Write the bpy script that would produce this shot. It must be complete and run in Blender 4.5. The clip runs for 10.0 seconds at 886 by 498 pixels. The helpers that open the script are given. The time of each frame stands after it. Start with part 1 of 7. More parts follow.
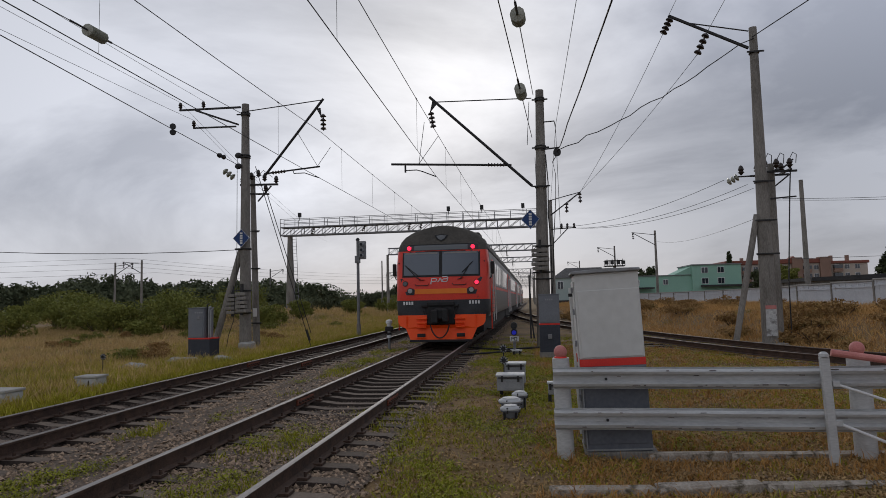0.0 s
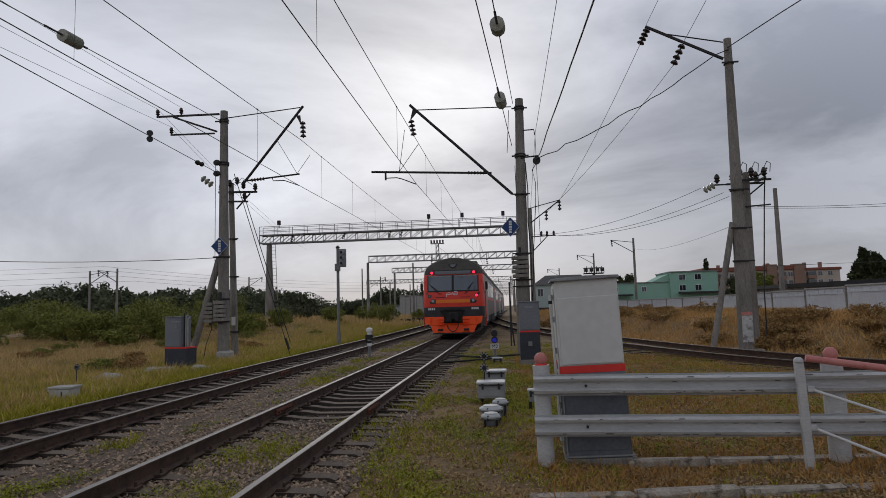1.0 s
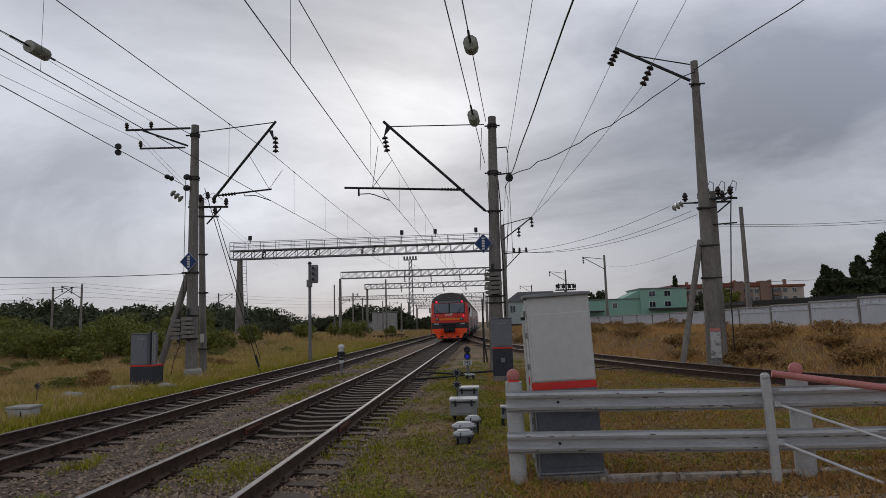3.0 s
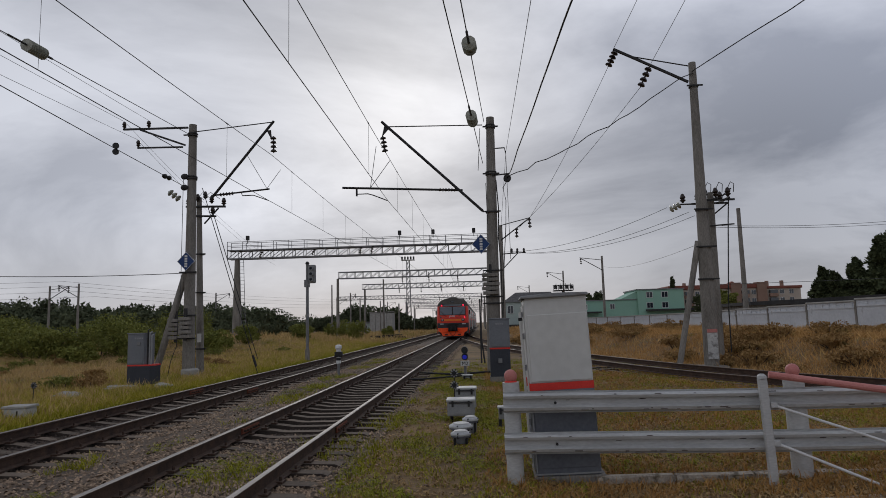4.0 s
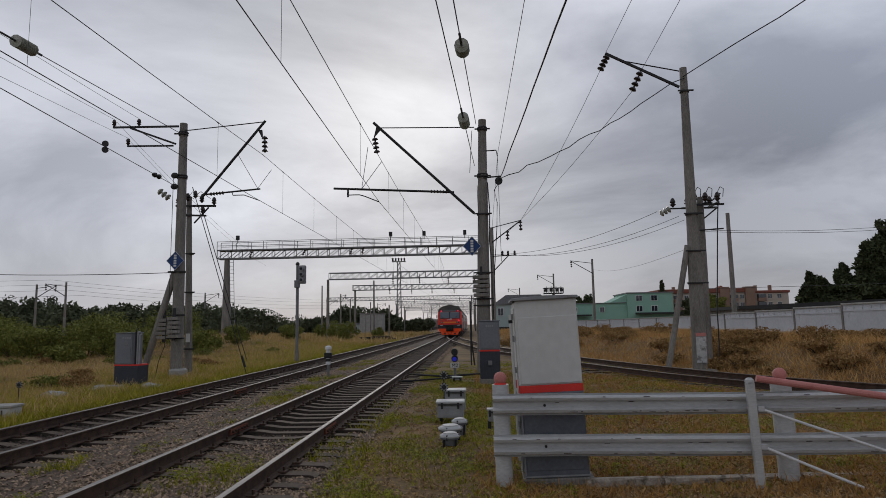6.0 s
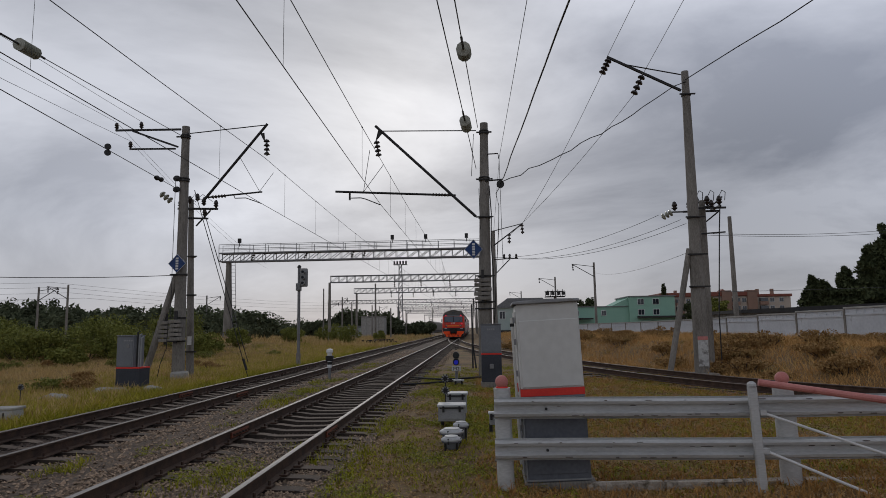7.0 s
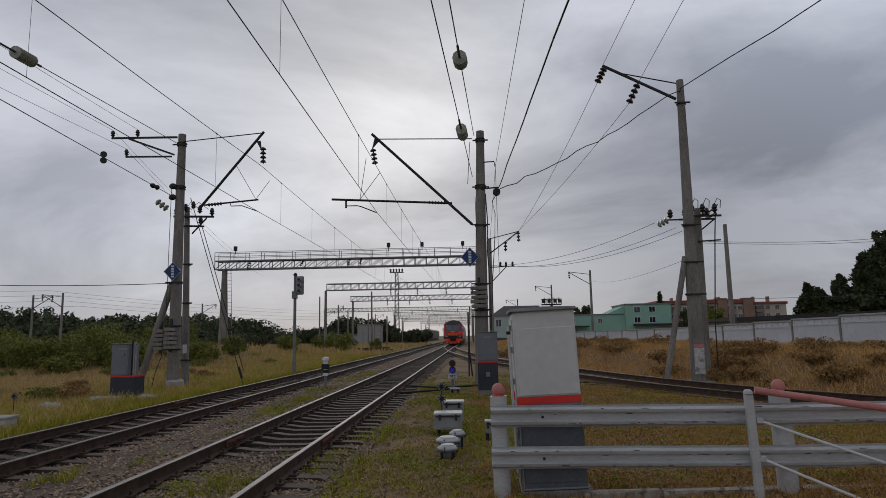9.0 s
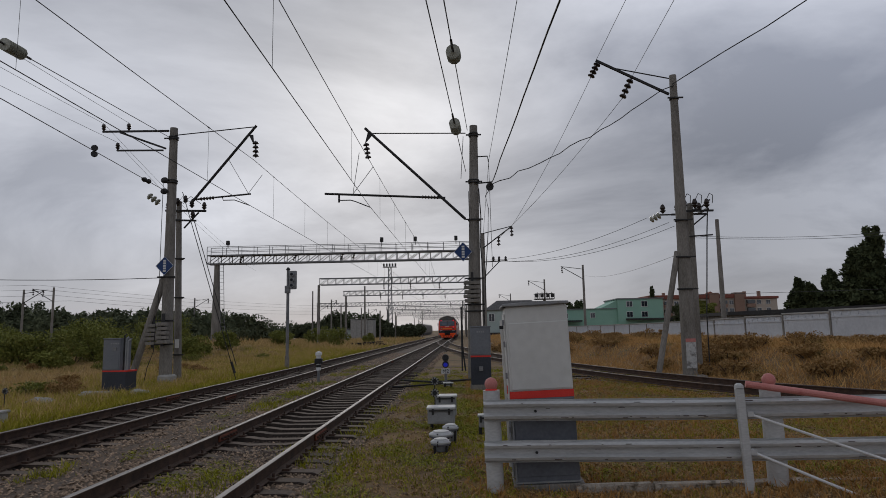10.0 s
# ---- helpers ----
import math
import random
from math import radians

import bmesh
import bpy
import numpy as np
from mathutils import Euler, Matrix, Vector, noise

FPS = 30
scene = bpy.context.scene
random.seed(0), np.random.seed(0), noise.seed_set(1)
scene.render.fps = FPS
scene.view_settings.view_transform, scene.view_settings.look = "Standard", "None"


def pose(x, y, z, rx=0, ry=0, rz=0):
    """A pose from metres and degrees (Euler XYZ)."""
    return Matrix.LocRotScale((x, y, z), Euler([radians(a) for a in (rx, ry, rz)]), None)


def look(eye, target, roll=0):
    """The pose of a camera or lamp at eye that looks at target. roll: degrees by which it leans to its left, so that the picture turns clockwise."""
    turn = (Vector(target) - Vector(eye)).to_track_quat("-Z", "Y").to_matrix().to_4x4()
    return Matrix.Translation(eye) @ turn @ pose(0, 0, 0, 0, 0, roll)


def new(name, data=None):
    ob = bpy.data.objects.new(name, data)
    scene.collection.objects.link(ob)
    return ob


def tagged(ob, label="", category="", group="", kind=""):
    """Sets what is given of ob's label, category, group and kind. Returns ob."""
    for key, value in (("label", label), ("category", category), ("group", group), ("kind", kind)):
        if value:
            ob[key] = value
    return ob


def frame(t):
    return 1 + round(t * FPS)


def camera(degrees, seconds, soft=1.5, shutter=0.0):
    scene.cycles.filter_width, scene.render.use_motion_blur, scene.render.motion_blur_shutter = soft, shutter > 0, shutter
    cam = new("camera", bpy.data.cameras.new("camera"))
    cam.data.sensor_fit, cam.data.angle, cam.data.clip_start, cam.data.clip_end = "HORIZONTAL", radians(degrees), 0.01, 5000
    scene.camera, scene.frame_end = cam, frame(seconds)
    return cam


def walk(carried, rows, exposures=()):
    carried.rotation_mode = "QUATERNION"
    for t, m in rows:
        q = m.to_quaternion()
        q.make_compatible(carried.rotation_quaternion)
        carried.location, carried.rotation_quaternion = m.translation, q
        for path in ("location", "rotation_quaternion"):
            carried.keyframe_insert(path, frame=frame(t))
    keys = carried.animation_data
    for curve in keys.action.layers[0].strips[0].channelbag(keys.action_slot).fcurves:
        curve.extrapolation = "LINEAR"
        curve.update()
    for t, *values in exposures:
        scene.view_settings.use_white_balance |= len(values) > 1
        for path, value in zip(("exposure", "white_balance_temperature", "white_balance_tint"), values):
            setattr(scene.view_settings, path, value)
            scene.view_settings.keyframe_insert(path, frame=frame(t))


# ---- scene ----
cam = camera(70.0, 10.0, soft=0.85)
PATH = [
    (0, pose(0, 0, 1.82, 94.598, 1.327, 8.006)),
    (0.5, pose(0, 0, 1.82, 95.838, 1.620, 6.512)),
    (1, pose(0, 0, 1.82, 95.249, 1.556, 6.245)),
    (1.5, pose(0, 0, 1.82, 96.233, 1.768, 4.182)),
    (2, pose(0, 0, 1.82, 96.557, 1.711, 4.368)),
    (2.5, pose(0, 0, 1.82, 96.629, 1.666, 3.976)),
    (4, pose(0, 0, 1.82, 96.686, 1.460, 3.577)),
    (4.5, pose(0, 0, 1.82, 96.806, 0.860, 2.864)),
    (5, pose(0, 0, 1.82, 96.825, 1.000, 3.370)),
    (5.5, pose(0, 0, 1.82, 96.815, 1.034, 2.683)),
    (7, pose(0, 0, 1.82, 97.117, 0.930, 2.831)),
    (7.5, pose(0, 0, 1.82, 97.587, 1.092, 3.165)),
    (8, pose(0, 0, 1.82, 97.674, 1.441, 3.171)),
    (8.5, pose(0, 0, 1.82, 98.043, 1.213, 2.688)),
    (9, pose(0, 0, 1.82, 97.819, 0.983, 2.502)),
    (9.5, pose(0, 0, 1.82, 97.459, 0.595, 1.955)),
    (10, pose(0, 0, 1.82, 97.322, 1.010, 1.886)),
]
walk(cam, PATH, exposures=[(0, 0.14), (1, 0.10), (2.5, 0.05), (5, 0.0), (7.5, -0.07), (10, -0.13)])

# ---------------- light ----------------
SUN = Vector((-0.11, 0.93, 0.34)).normalized()


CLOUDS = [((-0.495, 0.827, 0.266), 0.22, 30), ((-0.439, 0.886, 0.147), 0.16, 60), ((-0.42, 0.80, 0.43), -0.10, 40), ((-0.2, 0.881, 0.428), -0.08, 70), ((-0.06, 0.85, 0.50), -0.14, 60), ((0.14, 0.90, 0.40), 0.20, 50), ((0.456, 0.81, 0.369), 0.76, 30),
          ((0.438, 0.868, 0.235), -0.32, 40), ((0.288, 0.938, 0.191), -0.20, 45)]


def build_world():
    world = bpy.data.worlds.new("overcast_sky")
    scene.world = world
    world.use_nodes = True
    nt = world.node_tree
    nt.nodes.clear()
    N, L = nt.nodes.new, nt.links.new
    out, bg = N("ShaderNodeOutputWorld"), N("ShaderNodeBackground")
    tc = N("ShaderNodeTexCoord")
    sky = N("ShaderNodeTexSky")
    sky.sky_type, sky.sun_disc = "NISHITA", False
    sky.sun_elevation = math.asin(SUN.z)
    sky.sun_rotation = math.atan2(SUN.x, SUN.y)
    # cloud sheet: the view direction laid on a flat layer
    sep = N("ShaderNodeSeparateXYZ")
    L(tc.outputs["Generated"], sep.inputs[0])
    lift = N("ShaderNodeMath")
    lift.operation = "ADD"
    lift.inputs[1].default_value = 0.30
    L(sep.outputs["Z"], lift.inputs[0])
    clampz = N("ShaderNodeMath")
    clampz.operation = "MAXIMUM"
    clampz.inputs[1].default_value = 0.2
    L(lift.outputs[0], clampz.inputs[0])
    flat = N("ShaderNodeVectorMath")
    flat.operation = "DIVIDE"
    comb = N("ShaderNodeCombineXYZ")
    for k in range(3):
        L(clampz.outputs[0], comb.inputs[k])
    L(tc.outputs["Generated"], flat.inputs[0])
    L(comb.outputs[0], flat.inputs[1])
    mp = N("ShaderNodeMapping")
    mp.inputs["Scale"].default_value = (0.62, 0.8, 0.4)
    mp.inputs["Location"].default_value = (3.1, 7.7, 0.0)
    L(flat.outputs[0], mp.inputs["Vector"])
    big = N("ShaderNodeTexNoise")
    big.inputs["Scale"].default_value = 1.5
    big.inputs["Detail"].default_value = 7
    big.inputs["Roughness"].default_value = 0.58
    big.inputs["Distortion"].default_value = 0.4
    L(mp.outputs[0], big.inputs["Vector"])
    ramp = N("ShaderNodeValToRGB")
    cr = ramp.color_ramp
    cr.elements[0].position, cr.elements[0].color = 0.38, (0.26, 0.277, 0.33, 1)
    cr.elements[1].position, cr.elements[1].color = 0.62, (0.49, 0.51, 0.575, 1)
    L(big.outputs["Fac"], ramp.inputs[0])
    # the brighter veil before the hidden sun
    dot = N("ShaderNodeVectorMath")
    dot.operation = "DOT_PRODUCT"
    dot.inputs[1].default_value = SUN
    L(tc.outputs["Generated"], dot.inputs[0])
    mx = N("ShaderNodeMath")
    mx.operation = "MAXIMUM"
    mx.inputs[1].default_value = 0.0
    L(dot.outputs["Value"], mx.inputs[0])
    glow = []
    for power, amount in ((12, 0.09), (70, 0.33)):
        pw = N("ShaderNodeMath")
        pw.operation = "POWER"
        pw.inputs[1].default_value = power
        L(mx.outputs[0], pw.inputs[0])
        mu = N("ShaderNodeMath")
        mu.operation = "MULTIPLY"
        mu.inputs[1].default_value = amount
        L(pw.outputs[0], mu.inputs[0])
        glow.append(mu)
    su = N("ShaderNodeMath")
    su.operation = "ADD"
    L(glow[0].outputs[0], su.inputs[0])
    L(glow[1].outputs[0], su.inputs[1])
    thin = N("ShaderNodeMath")
    thin.operation = "MULTIPLY_ADD"
    thin.inputs[1].default_value = 1.6
    thin.inputs[2].default_value = 0.2
    L(big.outputs["Fac"], thin.inputs[0])
    gl = N("ShaderNodeMath")
    gl.operation = "MULTIPLY"
    L(su.outputs[0], gl.inputs[0])
    L(thin.outputs[0], gl.inputs[1])
    lean = N("ShaderNodeMath")
    lean.operation = "MULTIPLY_ADD"
    lean.inputs[1].default_value = -0.07
    L(sep.outputs["X"], lean.inputs[0])
    L(gl.outputs[0], lean.inputs[2])
    gl = lean
    addc = N("ShaderNodeMix")
    addc.data_type, addc.blend_type = "RGBA", "ADD"
    addc.inputs["Factor"].default_value = 1.0
    L(ramp.outputs[0], addc.inputs["A"])
    tint = N("ShaderNodeMix")
    tint.data_type, tint.blend_type = "RGBA", "MULTIPLY"
    tint.inputs["Factor"].default_value = 1.0
    tint.inputs["A"].default_value = (1.0, 0.97, 0.92, 1)
    L(gl.outputs[0], tint.inputs["B"])
    L(tint.outputs["Result"], addc.inputs["B"])
    # a pale band low over the horizon
    low = N("ShaderNodeMapRange")
    low.inputs["From Min"].default_value, low.inputs["From Max"].default_value = 0.0, 0.16
    low.inputs["To Min"].default_value, low.inputs["To Max"].default_value = 0.45, 0.0
    L(sep.outputs["Z"], low.inputs["Value"])
    band = N("ShaderNodeMix")
    band.data_type = "RGBA"
    L(low.outputs[0], band.inputs["Factor"])
    L(addc.outputs["Result"], band.inputs["A"])
    band.inputs["B"].default_value = (0.52, 0.51, 0.53, 1)
    skys = N("ShaderNodeMix")
    skys.data_type, skys.blend_type = "RGBA", "MIX"
    skys.inputs["Factor"].default_value = 0.97
    faint = N("ShaderNodeVectorMath")
    faint.operation = "SCALE"
    faint.inputs["Scale"].default_value = 0.1
    L(sky.outputs[0], faint.inputs[0])
    L(faint.outputs[0], skys.inputs["A"])
    L(band.outputs["Result"], skys.inputs["B"])
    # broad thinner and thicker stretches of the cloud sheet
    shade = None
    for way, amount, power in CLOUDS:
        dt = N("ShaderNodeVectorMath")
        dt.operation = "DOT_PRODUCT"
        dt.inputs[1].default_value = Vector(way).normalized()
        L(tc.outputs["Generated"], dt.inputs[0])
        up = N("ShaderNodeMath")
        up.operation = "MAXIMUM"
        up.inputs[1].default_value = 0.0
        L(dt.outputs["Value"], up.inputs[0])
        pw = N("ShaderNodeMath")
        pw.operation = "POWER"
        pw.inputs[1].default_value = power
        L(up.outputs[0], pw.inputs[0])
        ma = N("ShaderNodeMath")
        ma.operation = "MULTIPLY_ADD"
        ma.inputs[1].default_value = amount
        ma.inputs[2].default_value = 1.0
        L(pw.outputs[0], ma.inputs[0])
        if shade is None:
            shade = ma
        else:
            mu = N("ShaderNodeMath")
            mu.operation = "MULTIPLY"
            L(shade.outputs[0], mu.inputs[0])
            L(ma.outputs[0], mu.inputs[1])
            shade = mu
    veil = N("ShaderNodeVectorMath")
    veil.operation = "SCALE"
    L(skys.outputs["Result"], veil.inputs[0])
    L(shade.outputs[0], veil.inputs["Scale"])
    L(veil.outputs[0], bg.inputs["Color"])
    bg.inputs["Strength"].default_value = 1.0
    L(bg.outputs[0], out.inputs["Surface"])


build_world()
sun_data = bpy.data.lights.new("sun", "SUN")
sun_data.energy, sun_data.angle, sun_data.color = 0.45, radians(25), (1.0, 0.96, 0.9)
sun = new("sun", sun_data)
sun.matrix_world = look(SUN * 300, (0, 0, 0))


# ---------------- materials ----------------
def material(name, c1, c2, rough=0.8, metal=0.0, scale=8.0, bump=0.15, fine=60.0, c3=None, spots=0.0, island=False, piece=False, stretch=None, spec=0.4):
    """Two colours mixed by a broad and a fine noise, an optional third in stains, with relief."""
    m = bpy.data.materials.new(name)
    m.use_nodes = True
    nt = m.node_tree
    N, L = nt.nodes.new, nt.links.new
    b = nt.nodes["Principled BSDF"]
    tc = N("ShaderNodeTexCoord")
    vec = tc.outputs["Object"]
    if stretch:
        mp = N("ShaderNodeMapping")
        mp.inputs["Scale"].default_value = stretch
        L(vec, mp.inputs["Vector"])
        vec = mp.outputs[0]
    n1, n2 = N("ShaderNodeTexNoise"), N("ShaderNodeTexNoise")
    n1.inputs["Scale"].default_value, n1.inputs["Detail"].default_value = scale, 5
    n2.inputs["Scale"].default_value, n2.inputs["Detail"].default_value = fine, 3
    L(vec, n1.inputs["Vector"])
    L(vec, n2.inputs["Vector"])
    av = N("ShaderNodeMath")
    av.operation = "MULTIPLY_ADD"
    av.inputs[1].default_value = 0.45
    L(n2.outputs["Fac"], av.inputs[0])
    half = N("ShaderNodeMath")
    half.operation = "MULTIPLY"
    half.inputs[1].default_value = 0.55
    L(n1.outputs["Fac"], half.inputs[0])
    L(half.outputs[0], av.inputs[2])
    fac = av.outputs[0]
    sharp = N("ShaderNodeMapRange")
    sharp.inputs["From Min"].default_value, sharp.inputs["From Max"].default_value = 0.35, 0.65
    L(fac, sharp.inputs["Value"])
    fac = sharp.outputs[0]
    if island or piece:
        src = N("ShaderNodeNewGeometry").outputs["Random Per Island"] if island else N("ShaderNodeObjectInfo").outputs["Random"]
        mixf = N("ShaderNodeMath")
        mixf.operation = "MULTIPLY_ADD"
        mixf.inputs[1].default_value = 0.6 if island else 0.5
        sc = N("ShaderNodeMath")
        sc.operation = "MULTIPLY"
        sc.inputs[1].default_value = 0.4 if island else 0.5
        L(fac, sc.inputs[0])
        L(src, mixf.inputs[0])
        L(sc.outputs[0], mixf.inputs[2])
        fac = mixf.outputs[0]
    mix = N("ShaderNodeMix")
    mix.data_type = "RGBA"
    mix.inputs["A"].default_value, mix.inputs["B"].default_value = (*c1, 1), (*c2, 1)
    L(fac, mix.inputs["Factor"])
    col = mix.outputs["Result"]
    if c3:
        n3 = N("ShaderNodeTexNoise")
        n3.inputs["Scale"].default_value, n3.inputs["Detail"].default_value = scale * 0.6 + 0.37, 7
        n3.inputs["Roughness"].default_value = 0.65
        L(vec, n3.inputs["Vector"])
        mr = N("ShaderNodeMapRange")
        mr.inputs["From Min"].default_value, mr.inputs["From Max"].default_value = 0.62 - spots, 0.72 - spots
        L(n3.outputs["Fac"], mr.inputs["Value"])
        mix2 = N("ShaderNodeMix")
        mix2.data_type = "RGBA"
        mix2.inputs["B"].default_value = (*c3, 1)
        L(mr.outputs[0], mix2.inputs["Factor"])
        L(col, mix2.inputs["A"])
        col = mix2.outputs["Result"]
    L(col, b.inputs["Base Color"])
    rr = N("ShaderNodeMapRange")
    rr.inputs["To Min"].default_value, rr.inputs["To Max"].default_value = max(0.02, rough - 0.1), min(1, rough + 0.1)
    L(n1.outputs["Fac"], rr.inputs["Value"])
    L(rr.outputs[0], b.inputs["Roughness"])
    b.inputs["Metallic"].default_value = metal
    b.inputs["Specular IOR Level"].default_value = spec
    if bump:
        bp = N("ShaderNodeBump")
        bp.inputs["Strength"].default_value = bump
        bp.inputs["Distance"].default_value = 0.02
        L(av.outputs[0], bp.inputs["Height"])
        L(bp.outputs[0], b.inputs["Normal"])
    return m


def glowing(name, colour, strength):
    m = bpy.data.materials.new(name)
    m.use_nodes = True
    b = m.node_tree.nodes["Principled BSDF"]
    b.inputs["Base Color"].default_value = (*colour, 1)
    b.inputs["Emission Color"].default_value = (*colour, 1)
    b.inputs["Emission Strength"].default_value = strength
    return m


def glass(name, tint, rough=0.05):
    m = bpy.data.materials.new(name)
    m.use_nodes = True
    b = m.node_tree.nodes["Principled BSDF"]
    b.inputs["Base Color"].default_value = (*tint, 1)
    b.inputs["Roughness"].default_value = rough
    b.inputs["Specular IOR Level"].default_value = 0.8
    return m


M_CONC = material("weathered_concrete", (0.145, 0.132, 0.114), (0.32, 0.298, 0.268), 0.9, scale=3, fine=40, c3=(0.10, 0.09, 0.075), spots=0.04, bump=0.35, stretch=(1, 1, 0.25))
M_CONC_PALE = material("pale_concrete", (0.30, 0.29, 0.27), (0.44, 0.43, 0.40), 0.9, scale=2, fine=30, c3=(0.22, 0.2, 0.17), spots=0.02, bump=0.3)
M_WHITEWASH = material("whitewash", (0.42, 0.42, 0.41), (0.62, 0.62, 0.60), 0.9, scale=6, fine=30, c3=(0.22, 0.21, 0.2), spots=0.1, bump=0.25)
M_STEEL = material("dark_painted_steel", (0.022, 0.022, 0.024), (0.05, 0.048, 0.046), 0.6, 0.2, scale=9, bump=0.1, c3=(0.09, 0.05, 0.03), spots=-0.02)
M_GALV = material("weathered_grey_steel", (0.17, 0.17, 0.175), (0.28, 0.28, 0.285), 0.6, 0.3, scale=5, bump=0.1, c3=(0.13, 0.09, 0.07), spots=-0.03)
M_RAILSIDE = material("rusty_rail_steel", (0.034, 0.021, 0.016), (0.105, 0.062, 0.043), 0.85, 0.1, scale=6, bump=0.25)
M_RAILTOP = material("polished_rail_head", (0.21, 0.19, 0.178), (0.34, 0.31, 0.29), 0.55, 0.5, scale=3, fine=20, bump=0.03, stretch=(30, 0.6, 1))
M_RAILTOP_DULL = material("worn_rail_head", (0.11, 0.092, 0.083), (0.20, 0.175, 0.16), 0.55, 0.5, scale=3, fine=20, bump=0.05, stretch=(30, 0.6, 1))
M_RAILTOP_RUST = material("dull_rail_head", (0.10, 0.075, 0.06), (0.17, 0.13, 0.11), 0.55, 0.4, scale=3, fine=20, bump=0.1)
M_SLEEPER = material("stained_concrete_sleeper", (0.055, 0.041, 0.031), (0.23, 0.176, 0.134), 0.95, scale=4, fine=35, bump=0.5, piece=True, c3=(0.05, 0.042, 0.036), spots=0.04)
# sleeper sides: their shade painted into the colour, together with oily grime
M_SHADE_GRIME = material("shade_and_grime_on_concrete", (0.016, 0.012, 0.010), (0.06, 0.043, 0.033), 0.9, scale=6, fine=35, bump=0.4)
M_BALLAST = material("ballast_bed", (0.035, 0.025, 0.018), (0.19, 0.135, 0.095), 0.95, scale=14, fine=55, c3=(0.065, 0.058, 0.03), spots=0.0, bump=1.0)
# ballast between the rails: oil stain and the cribs' shade in one dark colour
M_STONE_DARK = material("oil_and_shade_ballast_stone", (0.02, 0.015, 0.012), (0.15, 0.105, 0.08), 0.9, scale=20, island=True, bump=0.3)
M_BED_DARK = material("oil_and_shade_ballast", (0.018, 0.013, 0.010), (0.075, 0.052, 0.04), 0.9, scale=14, fine=55, bump=1.0)
M_STONE = material("ballast_stone", (0.05, 0.032, 0.020), (0.54, 0.385, 0.26), 0.95, scale=20, island=True, bump=0.3)
M_SOIL = material("soil_and_litter", (0.075, 0.045, 0.018), (0.27, 0.165, 0.065), 0.97, scale=0.6, fine=22, c3=(0.12, 0.115, 0.034), spots=0.06, bump=0.9)
M_GRASS = material("short_green_grass", (0.12, 0.14, 0.008), (0.50, 0.46, 0.040), 0.8, scale=0.7, fine=3, island=True, bump=0, c3=(0.36, 0.26, 0.10), spots=0.03, spec=0.15)
M_DRY = material("dry_field_grass", (0.42, 0.28, 0.12), (0.72, 0.52, 0.24), 0.9, scale=0.12, fine=1.2, island=True, bump=0, c3=(0.25, 0.25, 0.05), spots=0.09, spec=0.1)
M_MOUND = material("withered_weeds", (0.40, 0.21, 0.075), (0.74, 0.47, 0.19), 0.9, scale=0.2, fine=1.5, island=True, bump=0, c3=(0.17, 0.165, 0.04), spots=0.04, spec=0.1)
M_STRAW = material("straw_grass", (0.30, 0.145, 0.045), (0.58, 0.33, 0.115), 0.9, scale=0.5, fine=3, island=True, bump=0, c3=(0.10, 0.11, 0.03), spots=0.0, spec=0.1)
M_WEED = material("low_weed_leaves", (0.085, 0.10, 0.010), (0.42, 0.41, 0.045), 0.75, scale=0.8, fine=6, island=True, bump=0, c3=(0.30, 0.22, 0.075), spots=-0.01, spec=0.15)
M_LITTER = material("dead_grass_litter", (0.16, 0.095, 0.04), (0.56, 0.38, 0.18), 0.95, scale=1.1, fine=8, island=True, bump=0, c3=(0.09, 0.055, 0.028), spots=0.0, spec=0.1)
M_OLIVE = material("olive_field_grass", (0.26, 0.23, 0.03), (0.64, 0.53, 0.10), 0.85, scale=0.25, fine=2, island=True, bump=0, c3=(0.42, 0.31, 0.14), spots=0.05, spec=0.12)
M_LEAF = material("bush_leaves", (0.11, 0.135, 0.028), (0.29, 0.285, 0.07), 0.75, scale=0.6, fine=5, island=True, bump=0, spec=0.2)
M_LEAF_DARK = material("dark_leaves", (0.034, 0.046, 0.022), (0.10, 0.115, 0.05), 0.8, scale=0.3, fine=3, island=True, bump=0, c3=(0.12, 0.085, 0.03), spots=-0.02, spec=0.2)
M_WOODS = material("hazy_hedge_leaves", (0.06, 0.074, 0.043), (0.15, 0.165, 0.09), 0.85, scale=0.15, fine=2, island=True, bump=0, c3=(0.11, 0.09, 0.04), spots=-0.02, spec=0.15)
M_LEAF_RUST = material("withered_bush_leaves", (0.22, 0.125, 0.052), (0.46, 0.30, 0.125), 0.85, scale=0.5, fine=4, island=True, bump=0, c3=(0.07, 0.08, 0.025), spots=0.03, spec=0.1)
M_BARK = material("bark", (0.05, 0.04, 0.03), (0.11, 0.09, 0.07), 0.95, scale=8, bump=0.6)
M_RED = material("train_red_paint", (0.70, 0.034, 0.015), (0.82, 0.048, 0.020), 0.34, scale=2, fine=15, bump=0.02, c3=(0.20, 0.035, 0.025), spots=-0.03, spec=0.5)
M_ORANGE = material("plough_orange_paint", (0.98, 0.072, 0.002), (1.0, 0.10, 0.004), 0.5, scale=3, fine=20, bump=0.03, c3=(0.45, 0.08, 0.02), spots=-0.05)
M_STRIPE = material("orange_stripe_paint", (0.88, 0.20, 0.02), (0.95, 0.26, 0.035), 0.45, scale=3, bump=0.02)
M_TGREY = material("train_dark_grey_paint", (0.030, 0.033, 0.037), (0.050, 0.053, 0.058), 0.55, scale=2, fine=15, bump=0.03)
M_ROOF = material("dusty_roof_grey", (0.062, 0.056, 0.047), (0.105, 0.095, 0.080), 0.8, scale=1.5, fine=12, bump=0.05)
